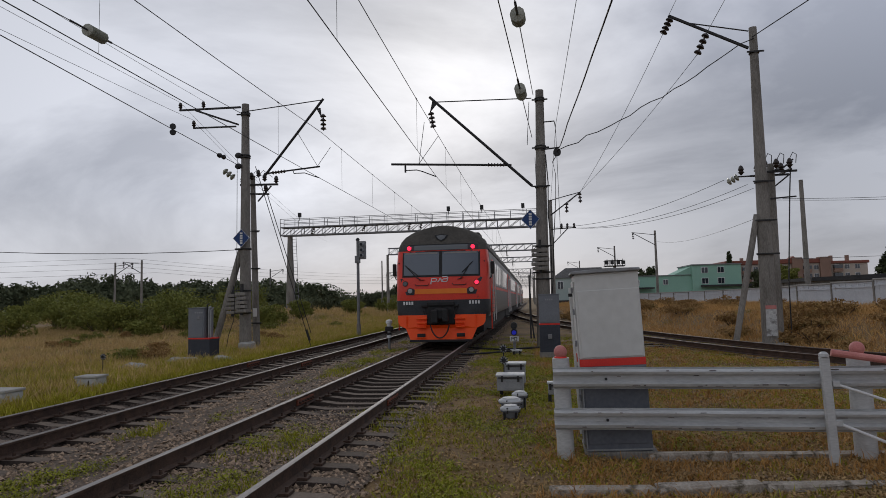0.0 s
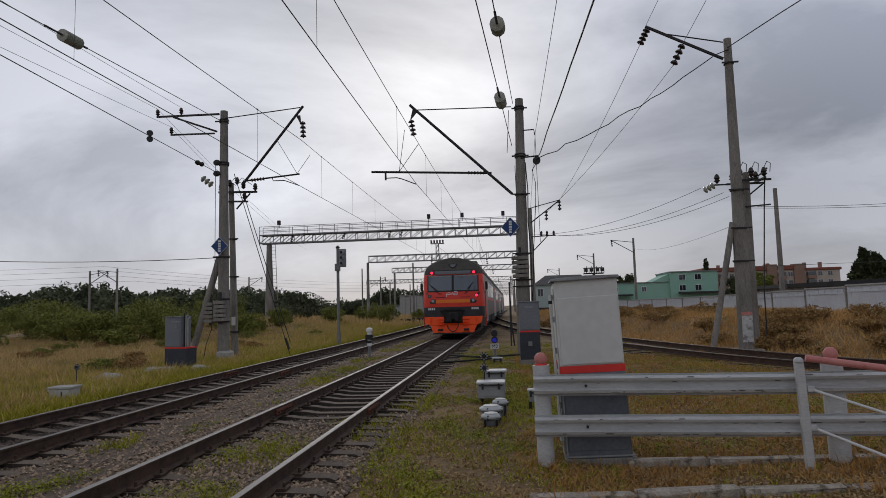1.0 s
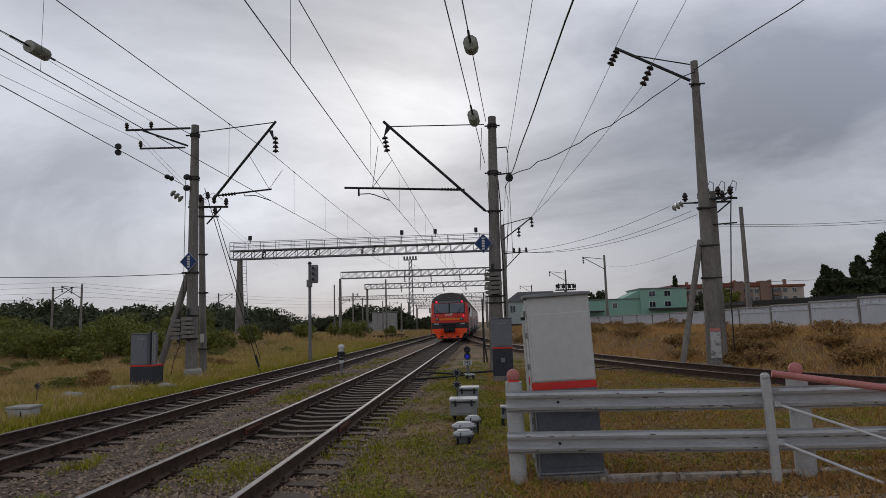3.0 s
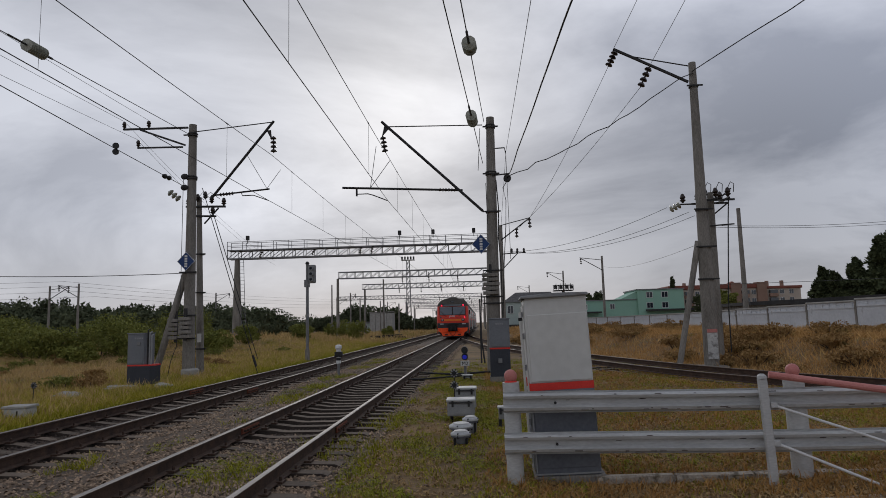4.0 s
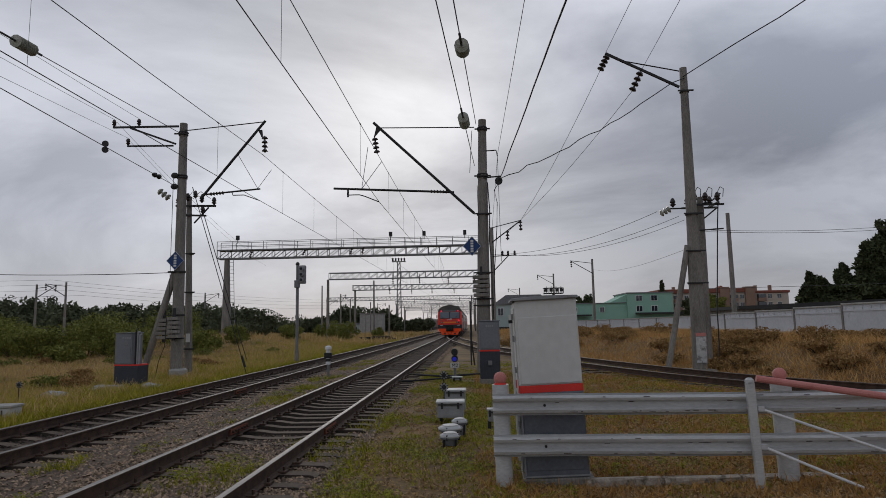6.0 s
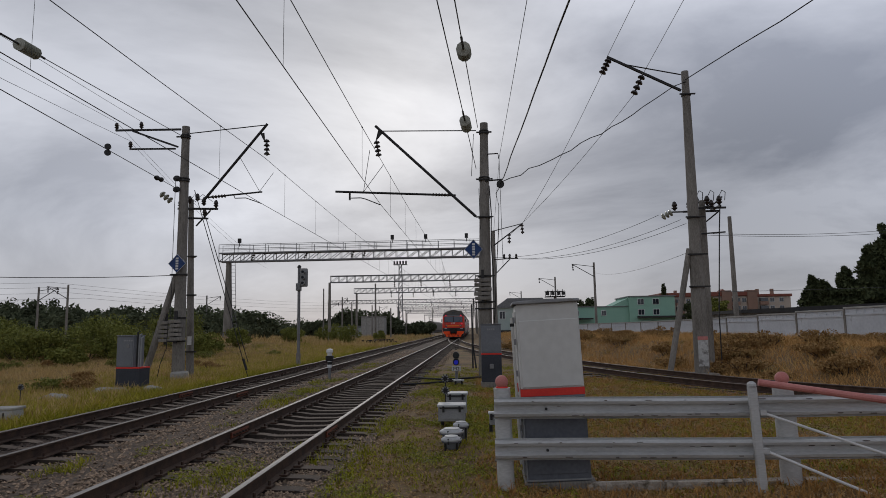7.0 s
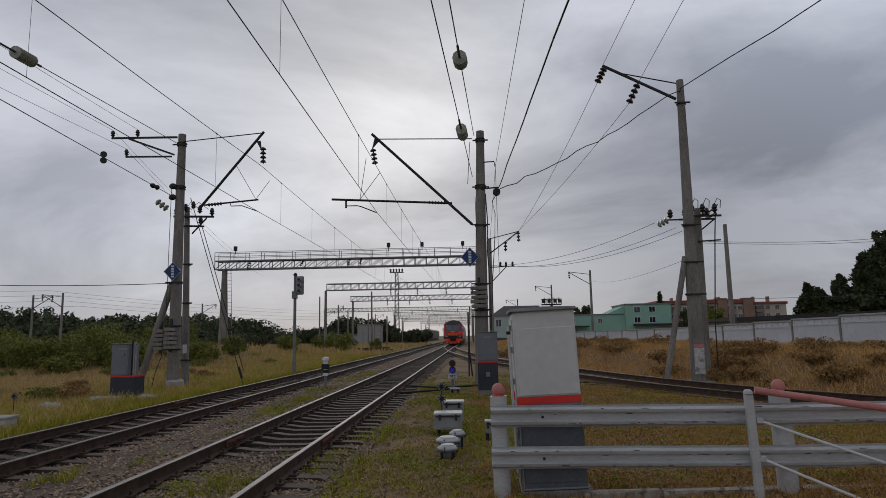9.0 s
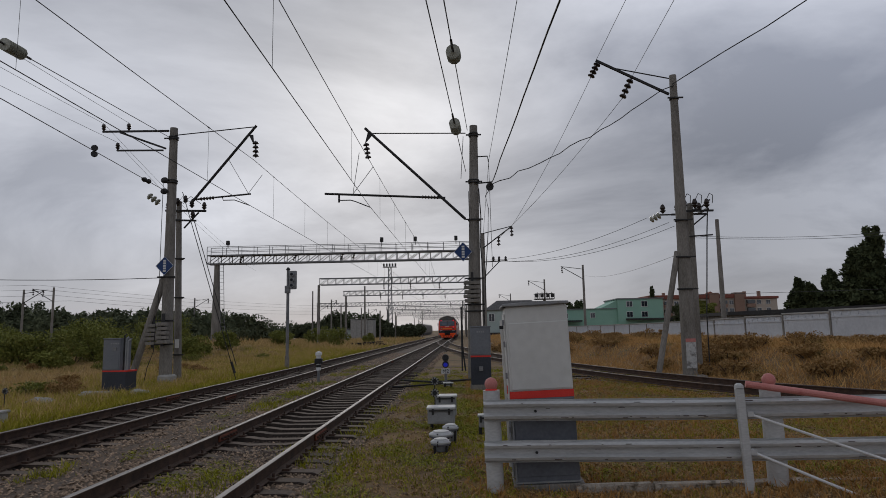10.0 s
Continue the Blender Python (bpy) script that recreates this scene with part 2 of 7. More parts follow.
M_TSIDE = material("train_pale_grey_side", (0.19, 0.18, 0.17), (0.27, 0.255, 0.24), 0.5, scale=2, fine=18, bump=0.02, c3=(0.2, 0.18, 0.16), spots=-0.03)
M_BLACK = material("black_rubber", (0.012, 0.012, 0.013), (0.03, 0.029, 0.028), 0.7, scale=8, bump=0.08)
M_GLASS = glass("dark_window_glass", (0.03, 0.036, 0.045))
M_WINDSHIELD = glass("windscreen_glass", (0.10, 0.12, 0.15), 0.06)
M_DISPLAY = glass("dull_display_glass", (0.10, 0.11, 0.115), 0.3)
M_LENSDIM = glass("dark_lamp_glass", (0.10, 0.105, 0.11), 0.2)
M_WHITEPAINT = material("white_paint", (0.66, 0.66, 0.65), (0.78, 0.78, 0.77), 0.6, scale=5, bump=0.03)
M_TAIL = glowing("red_tail_lamp", (1.0, 0.02, 0.06), 1.9)
M_LENS = glass("lamp_glass", (0.35, 0.36, 0.36), 0.15)
M_BLUELAMP = glowing("blue_signal_lamp", (0.02, 0.03, 0.6), 0.12)
M_CABGREY = material("pale_grey_cabinet_paint", (0.58, 0.575, 0.545), (0.68, 0.675, 0.645), 0.55, scale=1.1, fine=9, bump=0.03, c3=(0.50, 0.50, 0.49), spots=-0.02)
M_CABDARK = material("slate_grey_cabinet_paint", (0.10, 0.108, 0.125), (0.15, 0.158, 0.178), 0.6, scale=2.5, fine=25, bump=0.05, c3=(0.2, 0.2, 0.2), spots=-0.06)
M_CABMID = material("mid_grey_cabinet_paint", (0.155, 0.165, 0.185), (0.21, 0.22, 0.24), 0.55, scale=2.5, fine=25, bump=0.04)
M_CABNAVY = material("dark_slate_paint", (0.030, 0.034, 0.045), (0.05, 0.055, 0.07), 0.6, scale=2.5, fine=25, bump=0.04)
M_REDBAND = material("red_band_paint", (0.66, 0.034, 0.024), (0.76, 0.048, 0.034), 0.55, scale=5, bump=0.03)
M_FENCE = material("painted_guardrail_steel", (0.42, 0.42, 0.415), (0.60, 0.60, 0.59), 0.5, 0.05, scale=2.2, fine=30, bump=0.07, c3=(0.22, 0.22, 0.22), spots=0.0, stretch=(0.5, 1, 2))
M_PINK = material("faded_red_paint", (0.50, 0.17, 0.15), (0.62, 0.26, 0.23), 0.6, scale=6, bump=0.05, c3=(0.38, 0.09, 0.08), spots=0.03)
M_PORC = material("brown_porcelain", (0.03, 0.022, 0.02), (0.05, 0.036, 0.03), 0.25, scale=5, bump=0)
M_SAUSAGE = material("glass_disc_insulator", (0.27, 0.28, 0.23), (0.46, 0.46, 0.39), 0.25, scale=8, bump=0)
M_WIRE = material("dull_wire", (0.03, 0.03, 0.03), (0.06, 0.058, 0.055), 0.6, 0.4, scale=3, bump=0)
M_BLUESIGN = material("blue_sign_enamel", (0.012, 0.045, 0.16), (0.018, 0.06, 0.20), 0.4, scale=6, bump=0)
M_JUNC = material("pale_grey_box_paint", (0.24, 0.245, 0.25), (0.34, 0.345, 0.35), 0.6, scale=5, bump=0.06, c3=(0.2, 0.18, 0.16), spots=0.0)
M_LIDPALE = material("pale_enamel_lid", (0.40, 0.405, 0.40), (0.54, 0.545, 0.54), 0.55, scale=6, bump=0.06, c3=(0.26, 0.24, 0.21), spots=0.0)
M_MINT = material("mint_green_render", (0.27, 0.47, 0.37), (0.31, 0.52, 0.41), 0.9, scale=0.6, fine=8, bump=0.1, c3=(0.27, 0.44, 0.35), spots=0.0)
M_BRICKR = material("apartment_brick", (0.24, 0.15, 0.11), (0.33, 0.21, 0.16), 0.9, scale=0.5, fine=12, bump=0.1)
M_ROOFRED = material("red_roof_sheet", (0.20, 0.065, 0.045), (0.27, 0.09, 0.06), 0.7, scale=0.8, fine=9, bump=0.1)
M_WALL = material("whitewashed_wall_panel", (0.50, 0.52, 0.55), (0.62, 0.64, 0.67), 0.9, scale=0.9, fine=9, bump=0.15, c3=(0.28, 0.28, 0.28), spots=0.02)
M_ROOFDARK = material("dark_roofing", (0.03, 0.03, 0.032), (0.06, 0.058, 0.055), 0.85, scale=1, fine=9, bump=0.1)


# ---------------- mesh helpers ----------------
def part(name, bm, mat, parent=None, label="", smooth=False):
    me = bpy.data.meshes.new(name)
    bmesh.ops.recalc_face_normals(bm, faces=bm.faces[:])
    bm.to_mesh(me)
    bm.free()
    if smooth:
        me.polygons.foreach_set("use_smooth", [True] * len(me.polygons))
        me.set_sharp_from_angle(angle=radians(40))
    me.materials.append(mat)
    ob = new(name, me)
    ob.parent = parent
    if label:
        ob["label"] = label
    return ob


def share(name, me, parent, m):
    ob = new(name, me)
    ob.parent = parent
    ob.matrix_basis = m
    return ob


def thing(name, at, label, category, group="", kind="", turn=0.0):
    ob = new(name)
    ob.matrix_basis = pose(*at, 0, 0, turn)
    return tagged(ob, label, category, group, kind)


def box(bm, lo, hi, bevel=0.0):
    lo, hi = Vector(lo), Vector(hi)
    r = bmesh.ops.create_cube(bm, size=1, matrix=Matrix.Translation((lo + hi) / 2) @ Matrix.Diagonal((*(hi - lo), 1)))
    if bevel:
        edges = list({e for v in r["verts"] for e in v.link_edges})
        bmesh.ops.bevel(bm, geom=edges, offset=bevel, segments=2, affect="EDGES", profile=0.5)
    return bm


def rod(bm, p, q, r0, r1=None, n=8):
    p, q = Vector(p), Vector(q)
    d = q - p
    m = Matrix.Translation((p + q) / 2) @ d.to_track_quat("Z", "Y").to_matrix().to_4x4()
    bmesh.ops.create_cone(bm, cap_ends=True, segments=n, radius1=r0, radius2=r0 if r1 is None else r1, depth=d.length, matrix=m)
    return bm


def bar(bm, p, q, w, h):
    """A square bar from p to q."""
    p, q = Vector(p), Vector(q)
    d = q - p
    m = Matrix.Translation((p + q) / 2) @ d.to_track_quat("Z", "Y").to_matrix().to_4x4() @ Matrix.Diagonal((w, h, d.length, 1))
    bmesh.ops.create_cube(bm, size=1, matrix=m)
    return bm


def lathe(bm, profile, m=None, n=12):
    """Turn (radius, height) pairs about z."""
    m = m or Matrix()
    rings = []
    for r, z in profile:
        rings.append([bm.verts.new(m @ Vector((r * math.cos(2 * math.pi * k / n), r * math.sin(2 * math.pi * k / n), z))) for k in range(n)])
    for a, b in zip(rings, rings[1:]):
        for k in range(n):
            bm.faces.new((a[k], a[(k + 1) % n], b[(k + 1) % n], b[k]))
    bm.faces.new(rings[0][::-1])
    bm.faces.new(rings[-1])
    return bm


def along(p, q):
    p, q = Vector(p), Vector(q)
    return Matrix.Translation(p) @ (q - p).to_track_quat("Z", "Y").to_matrix().to_4x4()


def tube(bm, pts, r, n=5):
    pts = [Vector(p) for p in pts]
    rings = []
    for i, p in enumerate(pts):
        d = (pts[min(i + 1, len(pts) - 1)] - pts[max(i - 1, 0)]).normalized()
        q = d.to_track_quat("Z", "Y")
        rings.append([bm.verts.new(p + q @ Vector((r * math.cos(2 * math.pi * k / n), r * math.sin(2 * math.pi * k / n), 0))) for k in range(n)])
    for a, b in zip(rings, rings[1:]):
        for k in range(n):
            bm.faces.new((a[k], a[(k + 1) % n], b[(k + 1) % n], b[k]))
    bm.faces.new(rings[0][::-1])
    bm.faces.new(rings[-1])
    return bm


def hang(p, q, sag, n=16):
    p, q = Vector(p), Vector(q)
    return [p.lerp(q, k / n) - Vector((0, 0, 4 * sag * (k / n) * (1 - k / n))) for k in range(n + 1)]


def bm_new():
    return bmesh.new()


def insulator(bm, p, q, n_disc=4, r=0.13):
    """A string of porcelain discs from p to q."""
    p, q = Vector(p), Vector(q)
    length = (q - p).length
    prof = [(0.02, 0)]
    step = length / n_disc
    for k in range(n_disc):
        z = k * step
        prof += [(0.035, z + step * 0.1), (r * 0.75, z + step * 0.3), (r, z + step * 0.62), (r * 0.5, z + step * 0.7), (0.03, z + step * 0.8)]
    prof.append((0.02, length))
    return lathe(bm, prof, along(p, q), 10)


def mesh_from(name, verts, faces, mat, parent=None):
    me = bpy.data.meshes.new(name)
    nv, nf, k = len(verts), len(faces), faces.shape[1]
    me.vertices.add(nv)
    me.vertices.foreach_set("co", np.asarray(verts, np.float32).ravel())
    me.loops.add(nf * k)
    me.loops.foreach_set("vertex_index", np.asarray(faces, np.int32).ravel())
    me.polygons.add(nf)
    me.polygons.foreach_set("loop_start", np.arange(0, nf * k, k, dtype=np.int32))
    me.update(calc_edges=True)
    me.validate()
    me.materials.append(mat)
    ob = new(name, me)
    ob.parent = parent
    return ob


# ---------------- ground and tracks ----------------
X_NEAR, X_LEFT = -3.3, -7.25
SIDE = [(26.0, -9.0), (14.4, 7.0), (9.4, 14.9), (7.1, 19.2), (5.1, 25.8), (2.3, 37.6), (0.9, 45.0), (-0.6, 58.0), (-1.9, 72.0), (-3.0, 92.0), (-3.3, 110.0)]


def side_x(y):
    """The siding's centre line: x at y."""
    return float(np.interp(y, [p[1] for p in SIDE], [p[0] for p in SIDE]))


SIDE_Y = np.array([p[1] for p in SIDE])
SIDE_X = np.array([p[0] for p in SIDE])


def smooth(v):
    v = np.clip(v, 0, 1)
    return v * v * (3 - 2 * v)


def terrain(x, y):
    """Height of the ground."""
    x, y = np.asarray(x, float), np.asarray(y, float)
    d = (x - np.interp(y, SIDE_Y, SIDE_X)) * 0.93
    far_fade = 1 - smooth((y - 75) / 60)
    z = (1.0 * smooth((d - 2.2) / 4.5)) * (0.35 + 0.65 * far_fade) * smooth((y - 2) / 9)
    z = z + 1.15 * np.exp(-(((x + 27) / 11) ** 2 + ((y - 60) / 14) ** 2))
    z = z + 0.5 * smooth((-x - 30) / 40) * smooth((y - 20) / 40)
    z = z + 0.05 * np.sin(x * 0.9 + 1.3 * np.sin(y * 0.37)) * np.sin(y * 0.55 + 0.7 * np.sin(x * 0.31)) * smooth((np.abs(x + 5) - 4.5) / 3)
    z = z - 0.03
    z = z - 0.12 * ((x > -9.2) & (x < -1.75))
    return z


def bed(x, y):
    """Height of the ballast: filled near the crossing, hollow between the sleepers further on."""
    edge = smooth((x + 9.2) / 0.5) * smooth((-1.75 - x) / 0.5)
    crib = np.exp(-(np.abs(x - X_NEAR) / 1.25) ** 6) * (0.026 + 0.064 * smooth((y - 9.5) / 2.5)) + np.exp(-(np.abs(x - X_LEFT) / 1.25) ** 6) * 0.05
    return -0.05 + 0.05 * edge - crib - 0.03 * np.exp(-((x + 5.3) / 0.6) ** 2)


def oil_and_shade(x, y, rng):
    """Oil drips and coloured-in crib shade: between the rails, past the crossing's clean fill."""
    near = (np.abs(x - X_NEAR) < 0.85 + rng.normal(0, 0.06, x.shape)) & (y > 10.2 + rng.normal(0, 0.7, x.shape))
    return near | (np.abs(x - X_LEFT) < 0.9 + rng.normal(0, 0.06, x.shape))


def build_ground():
    xs = np.concatenate([np.linspace(-2500, -130, 14), np.linspace(-120, -30, 46), np.linspace(-29, 40, 139), np.linspace(42, 130, 45), np.linspace(150, 2500, 14)])
    ys = np.concatenate([np.linspace(-2500, -40, 10), np.linspace(-30, -1, 16), np.linspace(0, 90, 151), np.linspace(92, 260, 60), np.linspace(290, 4000, 16)])
    gx, gy = np.meshgrid(xs, ys)
    gz = terrain(gx, gy)
    verts = np.stack([gx, gy, gz], -1).reshape(-1, 3)
    nx, ny = len(xs), len(ys)
    i = (np.arange(ny - 1)[:, None] * nx + np.arange(nx - 1)[None]).ravel()
    ob = mesh_from("ground", verts, np.stack([i, i + 1, i + nx + 1, i + nx], 1), M_SOIL)
    ob.data.polygons.foreach_set("use_smooth", [True] * len(ob.data.polygons))
    tagged(ob, "dry soil ground with patchy green and straw grass", "ground", kind="structure")
    # ballast beds
    xs = np.linspace(-9.2, -1.75, 60)
    ys = np.concatenate([np.linspace(-6, 40, 230), np.linspace(40.6, 260, 140)])
    gx, gy = np.meshgrid(xs, ys)
    rng = np.random.default_rng(4)
    gz = bed(gx, gy) + rng.normal(0, 0.008, gx.shape)
    verts = np.stack([gx + rng.normal(0, 0.02, gx.shape), gy, gz], -1).reshape(-1, 3)
    nx, ny = len(xs), len(ys)
    i = (np.arange(ny - 1)[:, None] * nx + np.arange(nx - 1)[None]).ravel()
    ob = mesh_from("ballast_bed", verts, np.stack([i, i + 1, i + nx + 1, i + nx], 1), M_BALLAST)
    # the stretches between the rails: black with oil, crib shade coloured in
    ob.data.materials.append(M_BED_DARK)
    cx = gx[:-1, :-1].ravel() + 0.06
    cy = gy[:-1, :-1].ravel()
    ob.data.polygons.foreach_set("material_index", oil_and_shade(cx, cy, rng).astype(np.int32))
    tagged(ob, "brownish grey crushed stone ballast under the tracks", "ballast", kind="structure")


RAIL_PROFILE = [(-0.075, 0.0), (0.075, 0.0), (0.075, 0.012), (0.012, 0.032), (0.012, 0.135), (0.036, 0.145), (0.037, 0.172), (0.026, 0.18), (-0.026, 0.18), (-0.037, 0.172), (-0.036, 0.145), (-0.012, 0.135), (-0.012, 0.032), (-0.075, 0.012)]


def rail_mesh(pts, z, parent, top_mat):
    bm = bm_new()
    rings = []
    pts = [Vector((p[0], p[1], 0)) for p in pts]
    for i, p in enumerate(pts):
        d = (pts[min(i + 1, len(pts) - 1)] - pts[max(i - 1, 0)]).normalized()
        nrm = Vector((d.y, -d.x, 0))
        rings.append([bm.verts.new(p + nrm * a + Vector((0, 0, z + b))) for a, b in RAIL_PROFILE])
    k = len(RAIL_PROFILE)
    for a, b in zip(rings, rings[1:]):
        for j in range(k):
            f = bm.faces.new((a[j], a[(j + 1) % k], b[(j + 1) % k], b[j]))
            f.material_index = 1 if j in (6, 7, 8) else 0
    bm.faces.new(rings[0][::-1])
    bm.faces.new(rings[-1])
    ob = part("rail", bm, M_RAILSIDE, parent)
    ob.data.materials.append(top_mat)
    return ob


def sleeper_mesh():
    bm = bm_new()
    rows = []
    for x, top in ((-1.35, -0.035), (-1.28, -0.01), (-0.95, 0.0), (-0.55, -0.01), (-0.3, -0.045), (0.3, -0.045), (0.55, -0.01), (0.95, 0.0), (1.28, -0.01), (1.35, -0.035)):
        rows.append([bm.verts.new((x, y, z)) for y, z in ((-0.14, -0.16), (-0.10, top), (0.10, top), (0.14, -0.16))])
    for a, b in zip(rows, rows[1:]):
        for j in range(4):
            bm.faces.new((a[j], a[(j + 1) % 4], b[(j + 1) % 4], b[j]))
    bm.faces.new(rows[0][::-1])
    bm.faces.new(rows[-1])
    bmesh.ops.recalc_face_normals(bm, faces=bm.faces[:])
    me = bpy.data.meshes.new("sleeper")
    bm.to_mesh(me)
    bm.free()
    me.materials.append(M_SLEEPER)
    me.materials.append(M_SHADE_GRIME)
    # steep faces take the dark colour that holds side shade and grime
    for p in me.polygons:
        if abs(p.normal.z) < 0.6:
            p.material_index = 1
    return me


def clip_mesh():
    bm = bm_new()
    for s in (-1, 1):
        box(bm, (s * 0.11 - 0.05, -0.07, 0.0), (s * 0.11 + 0.05, 0.07, 0.028))
        rod(bm, (s * 0.12, 0, 0.02), (s * 0.12, 0, 0.075), 0.018, n=6)
    me = bpy.data.meshes.new("rail_clip")
    bm.to_mesh(me)
    bm.free()
    me.materials.append(M_RAILSIDE)
    return me


def straight_track(name, x, label, y0, y1, top_mat):
    t = thing(name, (x, 0, 0), label, "railway track", kind="structure")
    ys = [y0 + (y1 - y0) * k / 40 for k in range(41)]
    for s in (-0.797, 0.797):
        rail_mesh([(s, y) for y in ys], 0.02, t, top_mat)
    return t


def lay_sleepers(t, y0, near_end, y1, seed):
    """Single sleepers on the near stretch, one joined mesh beyond."""
    rng = random.Random(seed)
    me, clip = sleeper_mesh(), clip_mesh()
    y, far = y0, []
    while y < y1:
        m = pose(rng.uniform(-0.04, 0.04), y + rng.uniform(-0.025, 0.025), 0.018 + rng.uniform(-0.012, 0.004), 0, 0, rng.uniform(-1.2, 1.2))
        if y < near_end:
            share("sleeper", me, t, m)
            if y < 32:
                for s in (-0.797, 0.797):
                    share("rail_clip", clip, t, m @ Matrix.Translation((s, 0, 0.002)))
        else:
            far.append(m)
        y += 0.56
    base = np.array([v.co[:] for v in me.vertices])
    quads = np.array([p.vertices[:] for p in me.polygons if len(p.vertices) == 4])
    vs, fs = [], []
    for k, m in enumerate(far):
        r = np.array(m)
        vs.append(base @ r[:3, :3].T + r[:3, 3])
        fs.append(quads + k * len(base))
    ob = mesh_from("sleeper_row", np.concatenate(vs), np.concatenate(fs), M_SLEEPER, t)
    ob.data.materials.append(M_SHADE_GRIME)
    # same painted side shade and grime on the joined sleepers
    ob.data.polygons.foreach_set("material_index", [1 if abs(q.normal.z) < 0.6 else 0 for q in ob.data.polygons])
    ob["kind"] = "stuff"


def resample(pts, n):
    pts = np.array(pts, float)
    # Catmull-Rom through the plan points
    out = []
    P = np.vstack([2 * pts[0] - pts[1], pts, 2 * pts[-1] - pts[-2]])
    m = len(pts) - 1
    for k in range(n + 1):
        u = k / n * m
        i = min(int(u), m - 1)
        f = u - i
        a, b, c, d = P[i:i + 4]
        out.append(0.5 * (2 * b + (c - a) * f + (2 * a - 5 * b + 4 * c - d) * f * f + (3 * b - a - 3 * c + d) * f ** 3))
    return np.array(out)


def offset_line(pts, off):
    d = np.gradient(pts, axis=0)
    d /= np.linalg.norm(d, axis=1, keepdims=True)
    return pts + off * np.stack([d[:, 1], -d[:, 0]], 1)


build_ground()
track_near = straight_track("railway_track", X_NEAR, "main line track with shiny worn rail heads on concrete sleepers", -8, 420, M_RAILTOP)
track_left = straight_track("railway_track", X_LEFT, "second track with rusty rails on concrete sleepers beside dry field", -8, 420, M_RAILTOP_DULL)
siding_line = resample(SIDE, 80)
siding = thing("siding_track", (0, 0, 0.03), "rusty curved siding track sunk in grass beside a mound", "railway track", kind="structure")
for s in (-0.797, 0.797):
    rail_mesh(offset_line(siding_line, s), 0.02, siding, M_RAILTOP_RUST)


# ---------------- the train ----------------
ROOF_ARC = [(1.70, 3.50), (1.66, 3.66), (1.58, 3.84), (1.42, 4.02), (1.18, 4.17), (0.86, 4.30), (0.46, 4.395), (0.14, 4.43)]
SIDE_EDGE = [(1.66, 0.97), (1.74, 1.15), (1.74, 2.2), (1.74, 3.25), (1.70, 3.50)]


def body_profile(low=True, top=True):
    """Cross-section of a coach above the rail head: (x, z) from the lower left over the roof to the lower right."""
    right = (SIDE_EDGE if low else []) + (ROOF_ARC[1 if low else 0:] if top else [])
    return [(-x, z) for x, z in right] + [(x, z) for x, z in reversed(right)]


def half_width(z):
    edge = SIDE_EDGE + ROOF_ARC[1:]
    return float(np.interp(z, [p[1] for p in edge], [p[0] for p in edge]))


def loft(bm, rings, cap=(True, True)):
    vs = [[bm.verts.new(p) for p in ring] for ring in rings]
    n = len(vs[0])
    for a, b in zip(vs, vs[1:]):
        for j in range(n):
            bm.faces.new((a[j], a[(j + 1) % n], b[(j + 1) % n], b[j]))
    if cap[0]:
        bm.faces.new(vs[0][::-1])
    if cap[1]:
        bm.faces.new(vs[-1])
    return bm


def quad_plate(bm, corners, thick, back=(0, 1, 0)):
    """A plate with the given front corners and a thickness towards back."""
    b = Vector(back) * thick
    f = [bm.verts.new(c) for c in corners]
    g = [bm.verts.new(Vector(c) + b) for c in corners]
    n = len(f)
    bm.faces.new(f)
    bm.faces.new(g[::-1])
    for k in range(n):
        bm.faces.new((f[k], g[k], g[(k + 1) % n], f[(k + 1) % n]))
    return bm


def front_y(z):
    """How far the cab's face leans back at height z."""
    if z < 2.1:
        return 0.05 * max(0.0, (1.6 - z))
    return 0.20 * (z - 2.1) if z < 3.6 else 0.30 + 0.55 * (z - 3.6)


CAB_BACK = 1.05


def face_y(x, z):
    """The cab's face: bowed in plan, with rounded corners running into the sides."""
    f = min(1.0, abs(x) / half_width(z))
    return CAB_BACK - (CAB_BACK - front_y(z)) * (1 - f ** 5) ** 0.2


